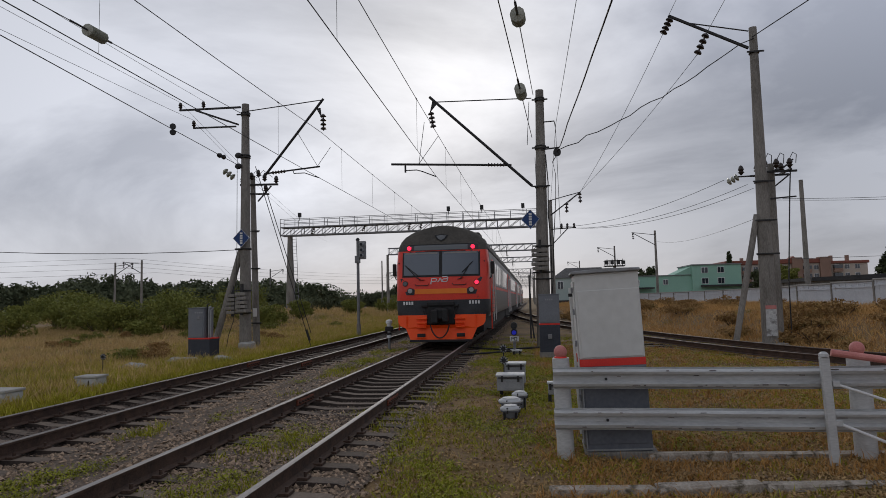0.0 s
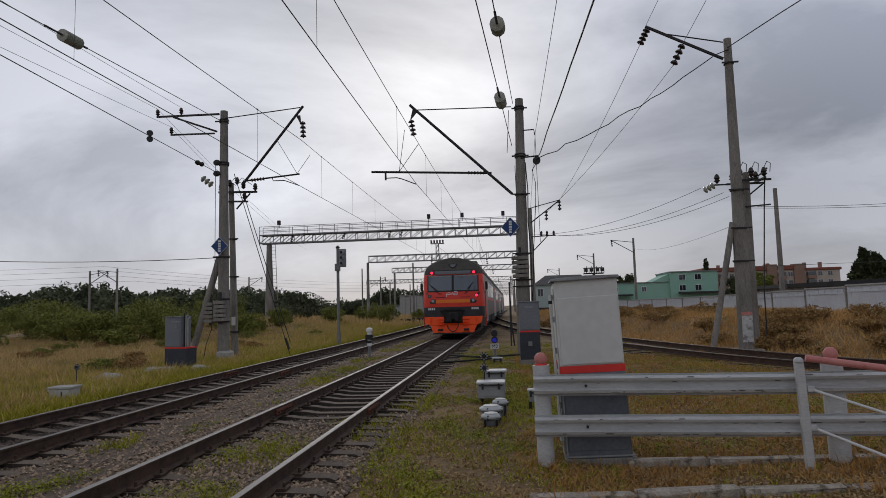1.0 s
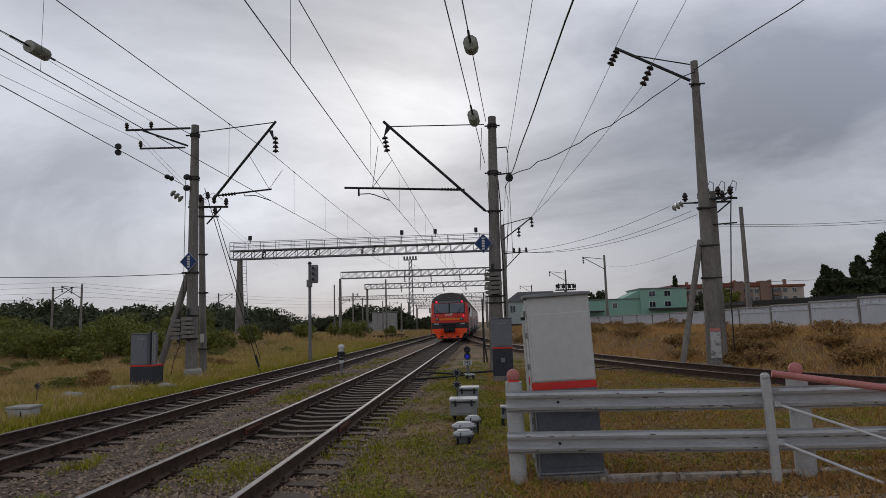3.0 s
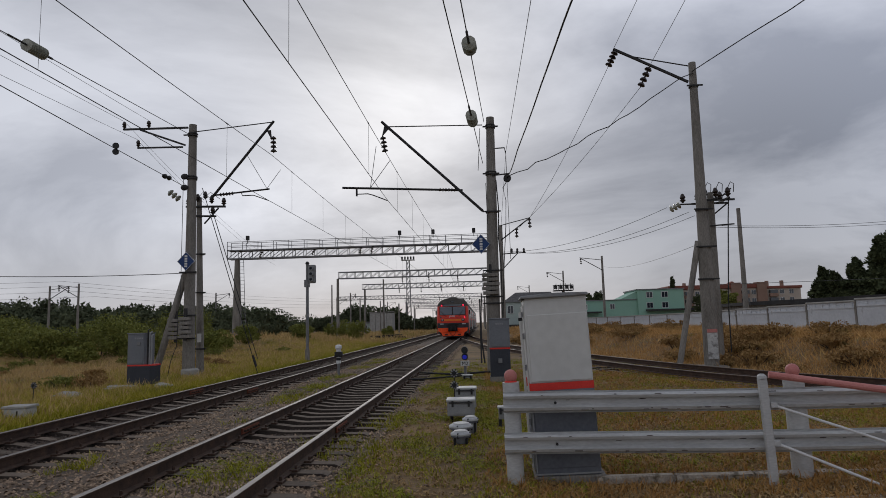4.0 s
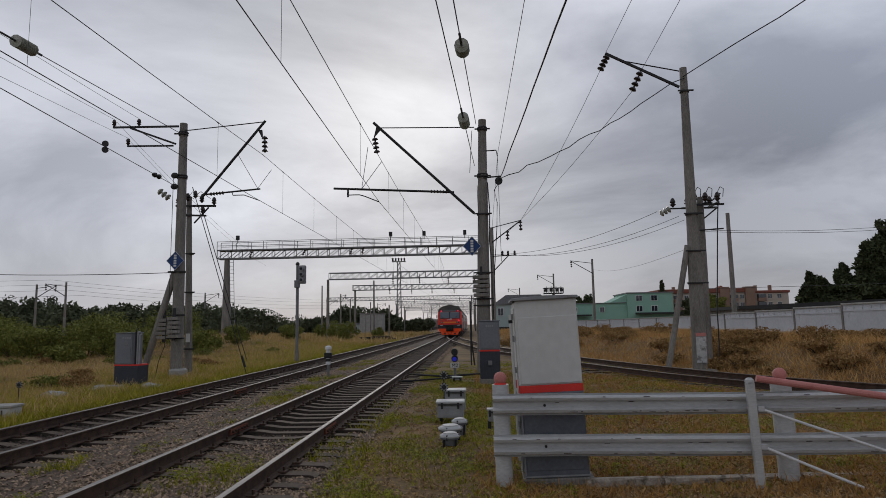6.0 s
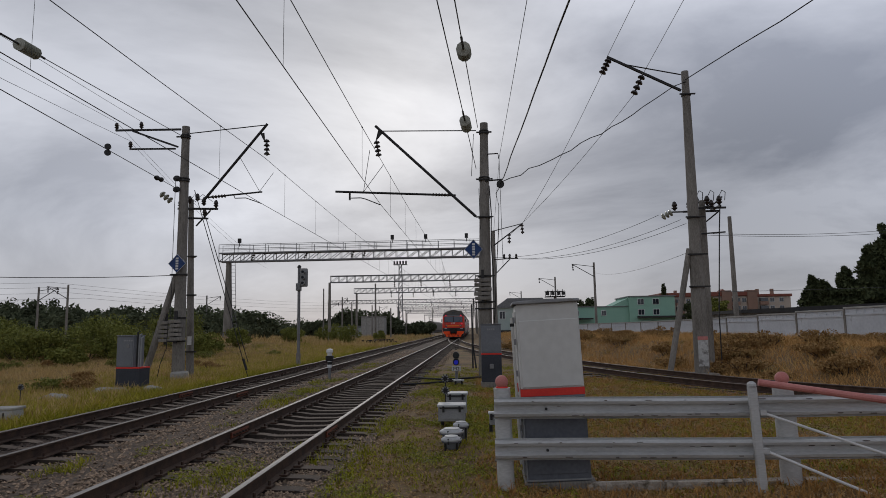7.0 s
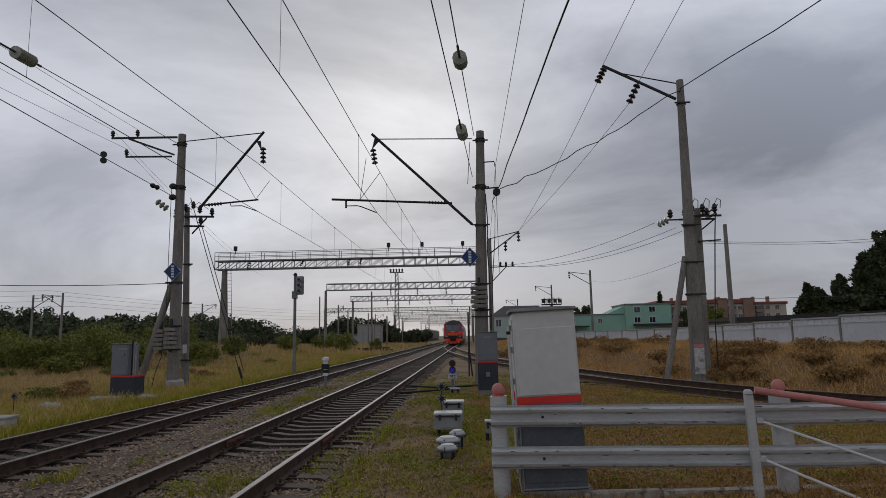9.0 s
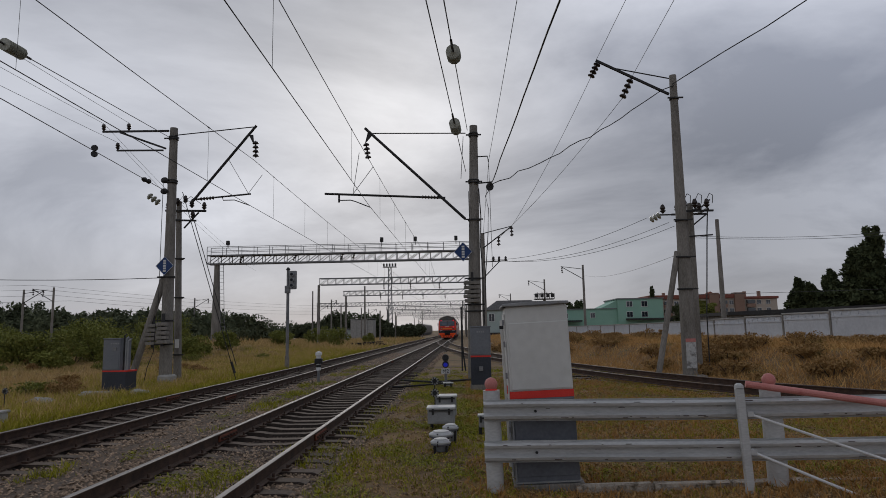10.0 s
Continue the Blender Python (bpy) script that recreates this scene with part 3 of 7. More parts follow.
def build_coach(length, first):
    car = new("coach")
    y0 = CAB_BACK - 0.02 if first else 0.25
    bm = bm_new()
    loft(bm, [[(x, y, z) for x, z in body_profile(top=False)] for y in (y0, length)])
    part("body_shell", bm, M_TSIDE, car, "pale grey ribbed coach side", True)
    bm = bm_new()
    loft(bm, [[(x * 1.003, y, z + 0.004) for x, z in body_profile(low=False)] for y in (y0, length)])
    part("roof", bm, M_ROOF, car, "", True)
    # side ribs
    for s in (-1, 1):
        for z in (1.25, 1.42, 1.59, 1.76, 1.93):
            bm = box(bm_new(), (s * 1.735 - 0.012, y0 + 1.0, z), (s * 1.735 + 0.022, length - 0.3, z + 0.035))
            part("side_rib", bm, M_TSIDE, car)
        bm = box(bm_new(), (s * 1.735 - 0.012, y0 + 0.6, 2.02), (s * 1.735 + 0.014, length - 0.05, 2.14))
        part("red_stripe", bm, M_RED, car)
        y = y0 + 3.4
        while y < length - 2.5:
            bm = box(bm_new(), (s * 1.735 - 0.02, y - 0.05, 2.2), (s * 1.735 + 0.008, y + 1.1, 3.2), 0.01)
            part("window_frame", bm, M_WHITEPAINT, car)
            bm = box(bm_new(), (s * 1.735 - 0.02, y, 2.25), (s * 1.735 + 0.014, y + 1.05, 3.15), 0.01)
            part("side_window", bm, M_GLASS, car)
            y += 1.5
        for yd in ((y0 + 1.2, length - 1.9) if first else (0.6, length - 1.9)):
            bm = box(bm_new(), (s * 1.735 - 0.03, yd, 1.1), (s * 1.735 + 0.02, yd + 1.3, 3.2), 0.02)
            door = part("coach_door", bm, M_RED, car, "dull red sliding door")
            bm = box(bm_new(), (s * 1.735 - 0.03, yd + 0.3, 2.2), (s * 1.735 + 0.03, yd + 1.0, 3.0), 0.02)
            part("door_window", bm, M_GLASS, door)
            for yh in (yd - 0.08, yd + 1.38):
                part("handrail", rod(bm_new(), (s * 1.80, yh, 0.75), (s * 1.80, yh, 2.9), 0.018, n=6), M_WHITEPAINT, car)
            part("door_step", box(bm_new(), (s * 1.6 - 0.12, yd + 0.1, 0.42), (s * 1.6 + 0.12, yd + 1.2, 0.47), 0.01), M_STEEL, car)
        part("rain_gutter", box(bm_new(), (s * 1.705 - 0.02, y0, 3.47), (s * 1.705 + 0.03, length, 3.52)), M_ROOF, car)
    # roof vents
    for k in range(6):
        yv = 3.5 + k * (length - 6) / 5
        part("roof_vent", box(bm_new(), (-0.35, yv, 4.36), (0.35, yv + 0.8, 4.56), 0.05), M_ROOF, car)
        part("side_vent", box(bm_new(), (0.75, yv - 0.6, 4.1), (1.25, yv + 0.7, 4.36), 0.05), M_ROOF, car)
    # underframe and running gear
    part("underframe", box(bm_new(), (-1.45, y0 + 0.1, 0.40), (1.45, length - 0.3, 0.99)), M_BLACK, car)
    for yb in (3.2, length - 3.6):
        bogie = part("bogie", box(bm_new(), (-1.15, yb - 1.6, 0.28), (1.15, yb + 1.6, 0.60), 0.05), M_BLACK, car)
        for yy in (-1.2, 1.2):
            for s in (-0.797, 0.797):
                bm = bm_new()
                rod(bm, (s - 0.06, yb + yy, 0.475), (s + 0.06, yb + yy, 0.475), 0.475, n=20)
                part("wheel", bm, M_STEEL, bogie)
    return car


def build_cab(car):
    def shell(name, levels, mat, label):
        """A band of the bowed face between heights, carried round to the sides."""
        bm = bm_new()
        rows = []
        for z in levels:
            hw, fy = half_width(z), front_y(z)
            row = []
            for k in range(37):
                a = math.pi * k / 36
                c, sn = math.cos(a), math.sin(a)
                row.append(bm.verts.new((-hw * math.copysign(abs(c) ** 0.4, c), CAB_BACK - (CAB_BACK - fy) * abs(sn) ** 0.4, z)))
            rows.append(row)
        for p, q in zip(rows, rows[1:]):
            for k in range(36):
                bm.faces.new((p[k], p[k + 1], q[k + 1], q[k]))
        bm.faces.new(rows[0])
        bm.faces.new(rows[-1])
        return part(name, bm, mat, car, label, True)

    def patch(name, x0, x1, z0, z1, mat, proud, parent=car, label="", thick=0.03):
        """A thin plate that follows the bowed face."""
        bm = bm_new()
        nx, nz = 10, 3
        layers = []
        for d in (proud, proud - thick):
            layers.append([[bm.verts.new((x0 + (x1 - x0) * i / nx, face_y(x0 + (x1 - x0) * i / nx, z0 + (z1 - z0) * j / nz) - d, z0 + (z1 - z0) * j / nz)) for i in range(nx + 1)] for j in range(nz + 1)])
        for g in layers:
            for j in range(nz):
                for i in range(nx):
                    bm.faces.new((g[j][i], g[j][i + 1], g[j + 1][i + 1], g[j + 1][i]))
        rim = [(0, i) for i in range(nx)] + [(j, nx) for j in range(nz)] + [(nz, i) for i in range(nx, 0, -1)] + [(j, 0) for j in range(nz, 0, -1)]
        for (ja, ia), (jb, ib) in zip(rim, rim[1:] + rim[:1]):
            bm.faces.new((layers[0][ja][ia], layers[0][jb][ib], layers[1][jb][ib], layers[1][ja][ia]))
        return part(name, bm, mat, parent, label)

    def stroke(name, runs, r, mat, parent=car, label="", proud=0.02):
        bm = bm_new()
        for run in runs:
            tube(bm, [(x, face_y(x, z) - proud, z) for x, z in run], r, 6)
        return part(name, bm, mat, parent, label)

    shell("apron", (1.0, 1.1, 1.3, 1.62), M_TGREY, "dark grey band across the cab front")
    shell("mask", (1.622, 1.85, 2.1, 2.5, 3.0, 3.46), M_RED, "red painted cab front")
    shell("roof_cap", (3.462, 3.54, 3.66, 3.84, 4.02, 4.17, 4.30, 4.395, 4.43), M_ROOF, "dusty grey cab roof")
    # windscreen surround, panes, destination strip
    sur = patch("windscreen_surround", -1.45, 1.45, 2.47, 3.70, M_BLACK, 0.012)
    patch("windscreen", -1.39, -0.06, 2.54, 3.40, M_WINDSHIELD, 0.022, sur)
    patch("windscreen", 0.06, 1.39, 2.54, 3.40, M_WINDSHIELD, 0.022, sur)
    patch("sun_visor", -1.33, -0.12, 3.33, 3.385, M_TSIDE, 0.026, sur)
    patch("sun_visor", 0.12, 1.33, 3.33, 3.385, M_TSIDE, 0.026, sur)
    patch("destination_display", -1.38, 1.38, 3.46, 3.67, M_TGREY, 0.02, sur)
    patch("display_pane", -1.0, 1.0, 3.475, 3.655, M_DISPLAY, 0.028, sur)
    for s in (-1, 1):
        y = face_y(1.19, 3.56)
        part("tail_lamp", rod(bm_new(), (s * 1.19, y - 0.07, 3.56), (s * 1.19, y + 0.02, 3.56), 0.075, n=14), M_TAIL, car, "glowing red tail lamp")
        # wiper: arm and blade
        if s < 0:
            stroke("wiper", [[(-0.72, 2.36), (-0.86, 2.44), (-1.28, 2.86)], [(-0.80, 2.50), (-1.34, 2.92)], [(-0.78, 2.36), (-0.60, 2.36)]], 0.017, M_BLACK, proud=0.06)
        else:
            stroke("wiper", [[(0.72, 2.38), (0.82, 2.48), (1.08, 2.92)], [(0.80, 2.62), (1.18, 3.0)], [(0.62, 2.36), (0.80, 2.40)]], 0.017, M_BLACK, proud=0.06)
        # slanted lamp cluster
        pts = [(s * 0.98, 1.82), (s * 1.28, 1.82), (s * 1.53, 2.42), (s * 1.46, 2.44), (s * 0.96, 2.0)]
        bm = bm_new()
        quad_plate(bm, [(x, face_y(x, z) - 0.02, z) for x, z in pts], 0.05)
        cl = part("lamp_cluster", bm, M_TGREY, car)
        for xl, zl, rl, mat, nm, lb in ((1.13, 1.97, 0.085, M_LENS, "headlamp", "unlit round headlamp"), (1.32, 2.24, 0.075, M_TAIL if s > 0 else M_LENSDIM, "marker_lamp", "")):
            y = face_y(xl, zl)
            part(nm, rod(bm_new(), (s * xl, y - 0.06, zl), (s * xl, y + 0.03, zl), rl, n=14), mat, cl, lb)
            bm = lathe(bm_new(), [(rl, 0), (rl + 0.025, 0), (rl + 0.025, 0.04), (rl, 0.04)], along((s * xl, y - 0.01, zl), (s * xl, y - 0.06, zl)), 14)
            part("lamp_ring", bm, M_STEEL, cl)
        stroke("grab_rail", [[(s * 0.44, 2.22), (s * 0.46, 2.16), (s * 0.92, 2.16), (s * 0.94, 2.22)]], 0.014, M_BLACK, proud=0.03)
        stroke("side_lamp", [[(s * 1.60, 3.0), (s * 1.602, 3.03)]], 0.03, M_BLACK, proud=0.01)
        # mirror on its arm
        part("mirror", box(bm_new(), (s * 1.86 - 0.06, 0.62, 2.55), (s * 1.86 + 0.08, 0.78, 3.02), 0.04), M_BLACK, car)
        part("mirror_arm", tube(bm_new(), [(s * 1.70, 0.9, 2.35), (s * 1.82, 0.75, 2.45), (s * 1.86, 0.70, 2.6)], 0.02, 6), M_BLACK, car)
        part("cab_handrail", rod(bm_new(), (s * 1.78, 1.02, 0.5), (s * 1.78, 1.02, 2.4), 0.025, n=6), M_RED, car)
    patch("orange_stripe", -0.96, 0.96, 1.85, 2.03, M_STRIPE, 0.014)
    stroke("mask_crease", [[(-1.5, 1.80), (-0.98, 1.80), (0.98, 1.80), (1.5, 1.80)]], 0.012, M_RED, proud=0.0)
    # roof searchlight behind a triangular guard
    pts = [(-0.26, 4.05), (-0.16, 3.88), (0.0, 3.80), (0.16, 3.88), (0.26, 4.05), (0.0, 4.09)]
    bm = bm_new()
    quad_plate(bm, [(x, front_y(z) - 0.03, z) for x, z in pts], 0.3)
    se = part("searchlight", bm, M_BLACK, car)
    pts = [(x * 0.72, 3.965 + (z - 3.965) * 0.68) for x, z in pts]
    bm = bm_new()
    quad_plate(bm, [(x, front_y(z) - 0.045, z) for x, z in pts], 0.02)
    part("searchlight_lens", bm, M_LENSDIM, se)
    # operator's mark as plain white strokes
    stroke("operator_mark", [[(-0.36, 2.20), (-0.33, 2.40), (-0.17, 2.41), (-0.14, 2.37), (-0.17, 2.31), (-0.31, 2.30)],
                             [(-0.12, 2.29), (-0.07, 2.30), (-0.03, 2.40), (0.0, 2.42), (0.02, 2.36), (0.04, 2.30), (0.08, 2.29)],
                             [(0.06, 2.46), (0.22, 2.47), (0.27, 2.44), (0.25, 2.33), (0.22, 2.29), (0.09, 2.29), (0.07, 2.33), (0.10, 2.38), (0.24, 2.385)]], 0.021, M_WHITEPAINT, car, "white operator's mark", 0.012)
    for s in (-1, 1):
        for k in range(4):
            x = s * 1.22 + (k - 1.5) * 0.105
            y = face_y(x, 1.52)
            part("number_bar", box(bm_new(), (x - 0.033, y - 0.012, 1.46), (x + 0.033, y + 0.02, 1.58)), M_WHITEPAINT, car)
    # coupler, pipes
    bm = bm_new()
    box(bm, (-0.72, -0.10, 1.36), (0.66, 0.3, 1.46), 0.03)
    box(bm, (-0.50, -0.16, 1.40), (0.50, 0.3, 1.56), 0.04)
    box(bm, (-0.50, -0.10, 0.74), (0.50, 0.3, 1.4), 0.04)
    box(bm, (-0.2, -0.45, 0.92), (0.2, 0.3, 1.32), 0.05)
    box(bm, (-0.30, -0.55, 0.80), (-0.06, -0.1, 1.26), 0.04)
    box(bm, (0.10, -0.52, 0.84), (0.30, -0.1, 1.30), 0.04)
    part("coupler", bm, M_BLACK, car, "black automatic coupler")
    bm = bm_new()
    tube(bm, [(-0.36 + 0.68 * k / 12, -0.28, 0.72 - 0.46 * math.sin(math.pi * k / 12) ** 0.6) for k in range(13)], 0.027, 6)
    part("brake_hose", bm, M_BLACK, car)
    for x in (-0.62, 0.58):
        part("air_tap", tube(bm_new(), [(x, -0.05, 1.30), (x, -0.2, 1.28), (x * 0.9, -0.22, 1.12)], 0.028, 6), M_BLACK, car)
    # plough: two cut-cornered plates with steps, a toe plate below
    bm = bm_new()
    outline = [(-1.62, 1.08), (-0.52, 1.08), (-0.52, 0.72), (0.52, 0.72), (0.52, 1.08), (1.62, 1.08), (1.60, 0.82), (1.52, 0.70), (1.30, 0.60), (1.22, 0.42), (1.12, 0.20), (-1.12, 0.20), (-1.22, 0.42), (-1.30, 0.60), (-1.52, 0.70), (-1.60, 0.82)]
    quad_plate(bm, [(x, -0.09 - 0.20 * (1.08 - z) + 0.10 * abs(x), z) for x, z in outline], 0.07)
    pl = part("snow_plough", bm, M_ORANGE, car, "orange snow plough with cut corners")

    def py(x, z):
        return -0.09 - 0.20 * (1.08 - z) + 0.10 * abs(x)

    for s in (-1, 1):
        part("plough_slot", box(bm_new(), (s * 0.72 - 0.15, py(0.72, 0.35) - 0.02, 0.29), (s * 0.72 + 0.15, py(0.72, 0.35) + 0.05, 0.42), 0.02), M_BLACK, pl)
        part("plough_rib", box(bm_new(), (s * 0.72 - 0.18, py(0.72, 0.35) - 0.04, 0.25), (s * 0.72 + 0.18, py(0.72, 0.35) + 0.03, 0.285), 0.008), M_ORANGE, pl)
        for z, w in ((0.62, 0.15), (0.76, 0.17), (0.92, 0.20)):
            part("plough_step", box(bm_new(), (s * 0.70 - w, py(0.7, z) - 0.10, z), (s * 0.70 + w, py(0.7, z) + 0.05, z + 0.05), 0.01), M_ORANGE, pl)
        part("plough_gusset", box(bm_new(), (s * 1.28 - 0.02, py(1.28, 0.8) - 0.05, 0.62), (s * 1.28 + 0.02, py(1.28, 0.8) + 0.05, 1.05), 0.008), M_ORANGE, pl)
    part("plough_edge", box(bm_new(), (-1.12, -0.27, 0.12), (1.12, -0.13, 0.20), 0.01), M_BLACK, pl)


def build_train():
    tr = thing("train", (X_NEAR, 23, 0.20), "red and grey electric commuter train leaving with red tail lamps lit", "train")
    pitch = 20.6
    for k in range(4):
        car = build_coach(20.1, k == 0)
        car.matrix_basis = Matrix.Translation((0, k * pitch, 0))
        car.parent = tr
        if k == 0:
            build_cab(car)
    return tr


def flatten_train(tr):
    """Let each coach be its body shell, so that parts stay one level below it."""
    for car in list(tr.children):
        base = car.matrix_basis.copy()
        shell = [c for c in car.children if c.name.startswith("body_shell")][0]
        rest = [c for c in car.children if c is not shell]
        shell.parent = tr
        shell.matrix_basis = base
        shell.name = "coach_body"
        for c in rest:
            c.parent = shell
        bpy.data.objects.remove(car)
        # lift the grandchildren's children to the same depth
        for c in rest:
            for d in list(c.children):
                d.parent = shell
                d.matrix_basis = c.matrix_basis @ d.matrix_basis


train = build_train()
flatten_train(train)


# ---------------- lineside cabinets, fence ----------------
def big_cabinet():
    t = thing("relay_cabinet", (0.955, 8.0, 0), "tall pale grey relay cabinet with red band and slate base", "cabinet")
    # leans a little
    t.matrix_basis = pose(0.955, 8.0, 0, 0, -2.3, -1.5)
    part("plinth", box(bm_new(), (-0.40, -0.36, -0.08), (0.42, 0.40, 0.03), 0.015), M_CONC, t)
    part("lower_body", box(bm_new(), (-0.372, -0.34, 0.03), (0.372, 0.36, 0.985), 0.012), M_CABDARK, t, "slate grey lower part")
    part("pale_strip", box(bm_new(), (-0.374, -0.342, 0.985), (0.374, 0.362, 1.01), 0.003), M_CABMID, t)
    part("red_band", box(bm_new(), (-0.376, -0.345, 1.01), (0.376, 0.365, 1.095), 0.004), M_REDBAND, t)
    part("upper_body", box(bm_new(), (-0.372, -0.34, 1.095), (0.372, 0.36, 2.10), 0.012), M_CABGREY, t)
    part("door_leaf", box(bm_new(), (-0.345, -0.354, 1.115), (0.355, -0.342, 1.90), 0.006), M_CABGREY, t, "pale grey front door leaf")
    part("side_door", box(bm_new(), (-0.388, -0.28, 0.1), (-0.374, 0.33, 2.02), 0.004), M_CABGREY, t)
    part("side_door_lower", box(bm_new(), (-0.392, -0.3, 0.08), (-0.3885, 0.32, 0.98), 0.002), M_CABMID, t)
    part("hinge_post", box(bm_new(), (-0.425, 0.1, 0.15), (-0.393, 0.16, 1.95), 0.006), M_CABGREY, t)
    part("lower_door", box(bm_new(), (-0.345, -0.350, 0.12), (0.355, -0.342, 0.93), 0.005), M_CABDARK, t)
    bm = bm_new()
    lid = [(-0.41, 2.10), (0.40, 2.10), (0.39, 2.135), (0.0, 2.15), (-0.40, 2.135)]
    quad_plate(bm, [(x, -0.385, z) for x, z in lid], 0.79)
    bmesh.ops.bevel(bm, geom=bm.edges[:], offset=0.008, segments=1, affect="EDGES")
    part("lid", bm, M_JUNC, t, "thin overhanging lid with worn edges")
    # added dark strip: the shade under the overhanging lid, put in as colour
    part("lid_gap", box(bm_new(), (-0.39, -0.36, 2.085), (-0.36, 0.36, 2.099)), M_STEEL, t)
    for z in (0.3, 0.62, 1.25, 1.62, 1.88):
        part("hinge", rod(bm_new(), (-0.40, -0.31, z), (-0.40, -0.31, z + 0.07), 0.012), M_GALV, t)
    part("lock", box(bm_new(), (-0.402, -0.2, 1.06), (-0.392, -0.15, 1.16), 0.004), M_REDBAND, t)
    part("latch", box(bm_new(), (-0.44, -0.1, 1.84), (-0.39, -0.05, 1.88), 0.004), M_BLACK, t)
    part("base_strip", box(bm_new(), (-0.38, -0.353, 0.045), (0.40, -0.342, 0.062)), M_JUNC, t)
    part("edge_strip", box(bm_new(), (-0.374, -0.349, 0.07), (-0.358, -0.342, 0.97)), M_JUNC, t)


def small_cabinet(name, at, w, d, h, band, label, turn=0.0, stand=0.0, cut=0.0):
    t = thing(name, at, label, "cabinet", group="lineside relay cabinets", turn=turn)
    z0 = stand
    if stand:
        part("stand", box(bm_new(), (-w / 2 - 0.02, -d / 2, -0.05), (w / 2 + 0.02, d / 2, stand), 0.01), M_CONC, t)
    part("lower_body", box(bm_new(), (-w / 2, -d / 2, z0), (w / 2, d / 2, band), 0.01), M_CABNAVY, t, "dark slate lower part")
    part("red_band", box(bm_new(), (-w / 2 - 0.003, -d / 2 - 0.003, band), (w / 2 + 0.003, d / 2 + 0.003, band + 0.05), 0.003), M_REDBAND, t)
    part("upper_body", box(bm_new(), (-w / 2, -d / 2, band + 0.05), (w / 2 - cut, d / 2, h), 0.012), M_CABMID, t)
    part("door_leaf", box(bm_new(), (-w / 2 + 0.04, -d / 2 - 0.012, band + 0.09), (w / 2 - cut - 0.04, -d / 2 - 0.002, h - 0.05), 0.004), M_CABMID, t)
    part("lid", box(bm_new(), (-w / 2 - 0.02, -d / 2 - 0.025, h), (w / 2 - cut + 0.02, d / 2 + 0.02, h + 0.03), 0.008), M_CABMID, t)
    for k in range(4):
        x = -w * 0.18 + k * w * 0.10
        part("number_bar", box(bm_new(), (x, -d / 2 - 0.018, h - 0.17), (x + w * 0.06, -d / 2 - 0.011, h - 0.12)), M_JUNC, t)
    for k in range(3 if cut else 0):
        x, top = w / 2 - cut + 0.07 + 0.07 * k, h + 0.12 - 0.09 * k
        part("conduit", tube(bm_new(), [(x, -d / 2 + 0.1, band + 0.04), (x, -d / 2 + 0.1, top), (x, -d / 2 + 0.2, top + 0.03)], 0.026, 7), M_JUNC if k else M_BLACK, t)
    part("handle", box(bm_new(), (-0.06, -d / 2 - 0.04, band - 0.42 if stand else h - 0.38), (0.06, -d / 2 - 0.005, band - 0.28 if stand else h - 0.26), 0.008), M_GALV, t)
    return t


def guardrail():
    f = thing("guardrail", (0.0, 7.5, 0), "grey painted steel guardrail with two beams on posts beside cabinet", "guardrail")

    def beam(z, x0, x1):
        # W-shaped section
        sec = [(0.0, -0.158), (0.012, -0.14), (-0.07, -0.112), (-0.084, -0.07), (-0.012, -0.035), (-0.012, 0.05), (-0.075, 0.062), (-0.088, 0.1), (-0.06, 0.125), (0.012, 0.13), (0.0, 0.155)]
        sec = [(y * 1.0, z0 * 0.78) for y, z0 in sec]
        loop = sec + [(y + 0.006, z0) for y, z0 in reversed(sec)]
        rows = []
        for k in range(13):
            x = x0 + (x1 - x0) * k / 12
            rows.append([(x, y + 0.004 * math.sin(x * 2.1), z + zz + 0.006 * math.sin(x * 1.3 + z)) for y, zz in loop])
        return loft(bm_new(), rows)

    b1 = part("beam", beam(0.885, 0.205, 8.4), M_FENCE, f, "upper corrugated steel beam")
    b2 = part("beam", beam(0.425, 0.205, 8.4), M_FENCE, f, "lower corrugated steel beam")
    for x in (0.8, 5.2):
        for z, b in ((0.885, b1), (0.425, b2)):
            part("bolt", rod(bm_new(), (x, -0.03, z - 0.005), (x, -0.005, z - 0.005), 0.016, n=8), M_STEEL, b)
    rng = random.Random(12)
    for z, b in ((0.885, b1), (0.425, b2)):
        for k in range(26):
            x, dz, w = rng.uniform(0.3, 4.6), rng.choice((-0.085, -0.075, 0.085, 0.02)), rng.uniform(0.015, 0.09)
            y = -0.0875 if dz < -0.06 else (-0.0925 if dz > 0.06 else -0.0165)
            part("paint_chip", box(bm_new(), (x, y, z + dz), (x + w, y + 0.01, z + dz + rng.uniform(0.004, 0.010))), M_CHIP, b)
    for x in (0.335, 3.56, 7.0):
        dx = 0.03
        bm = bm_new()
        rod(bm, (x - dx * 0.2, 0.12, -0.12), (x - dx, 0.12, 1.11), 0.098 if x < 1 else 0.112, n=18)
        p = part("post", bm, M_FENCE, f, "thick round steel post with peeling paint", True)
        bm = bm_new()
        bmesh.ops.create_uvsphere(bm, u_segments=14, v_segments=8, radius=0.078, matrix=Matrix.Translation((x - dx, 0.12, 1.18)))
        part("ball_cap", bm, M_PINK, p, "faded red ball on the post", True)
        bm = lathe(bm_new(), [(0.06, 1.105), (0.075, 1.11), (0.07, 1.125), (0.05, 1.13)], Matrix.Translation((x - dx, 0.12, 0)))
        part("cap_collar", bm, M_REDBAND, p)


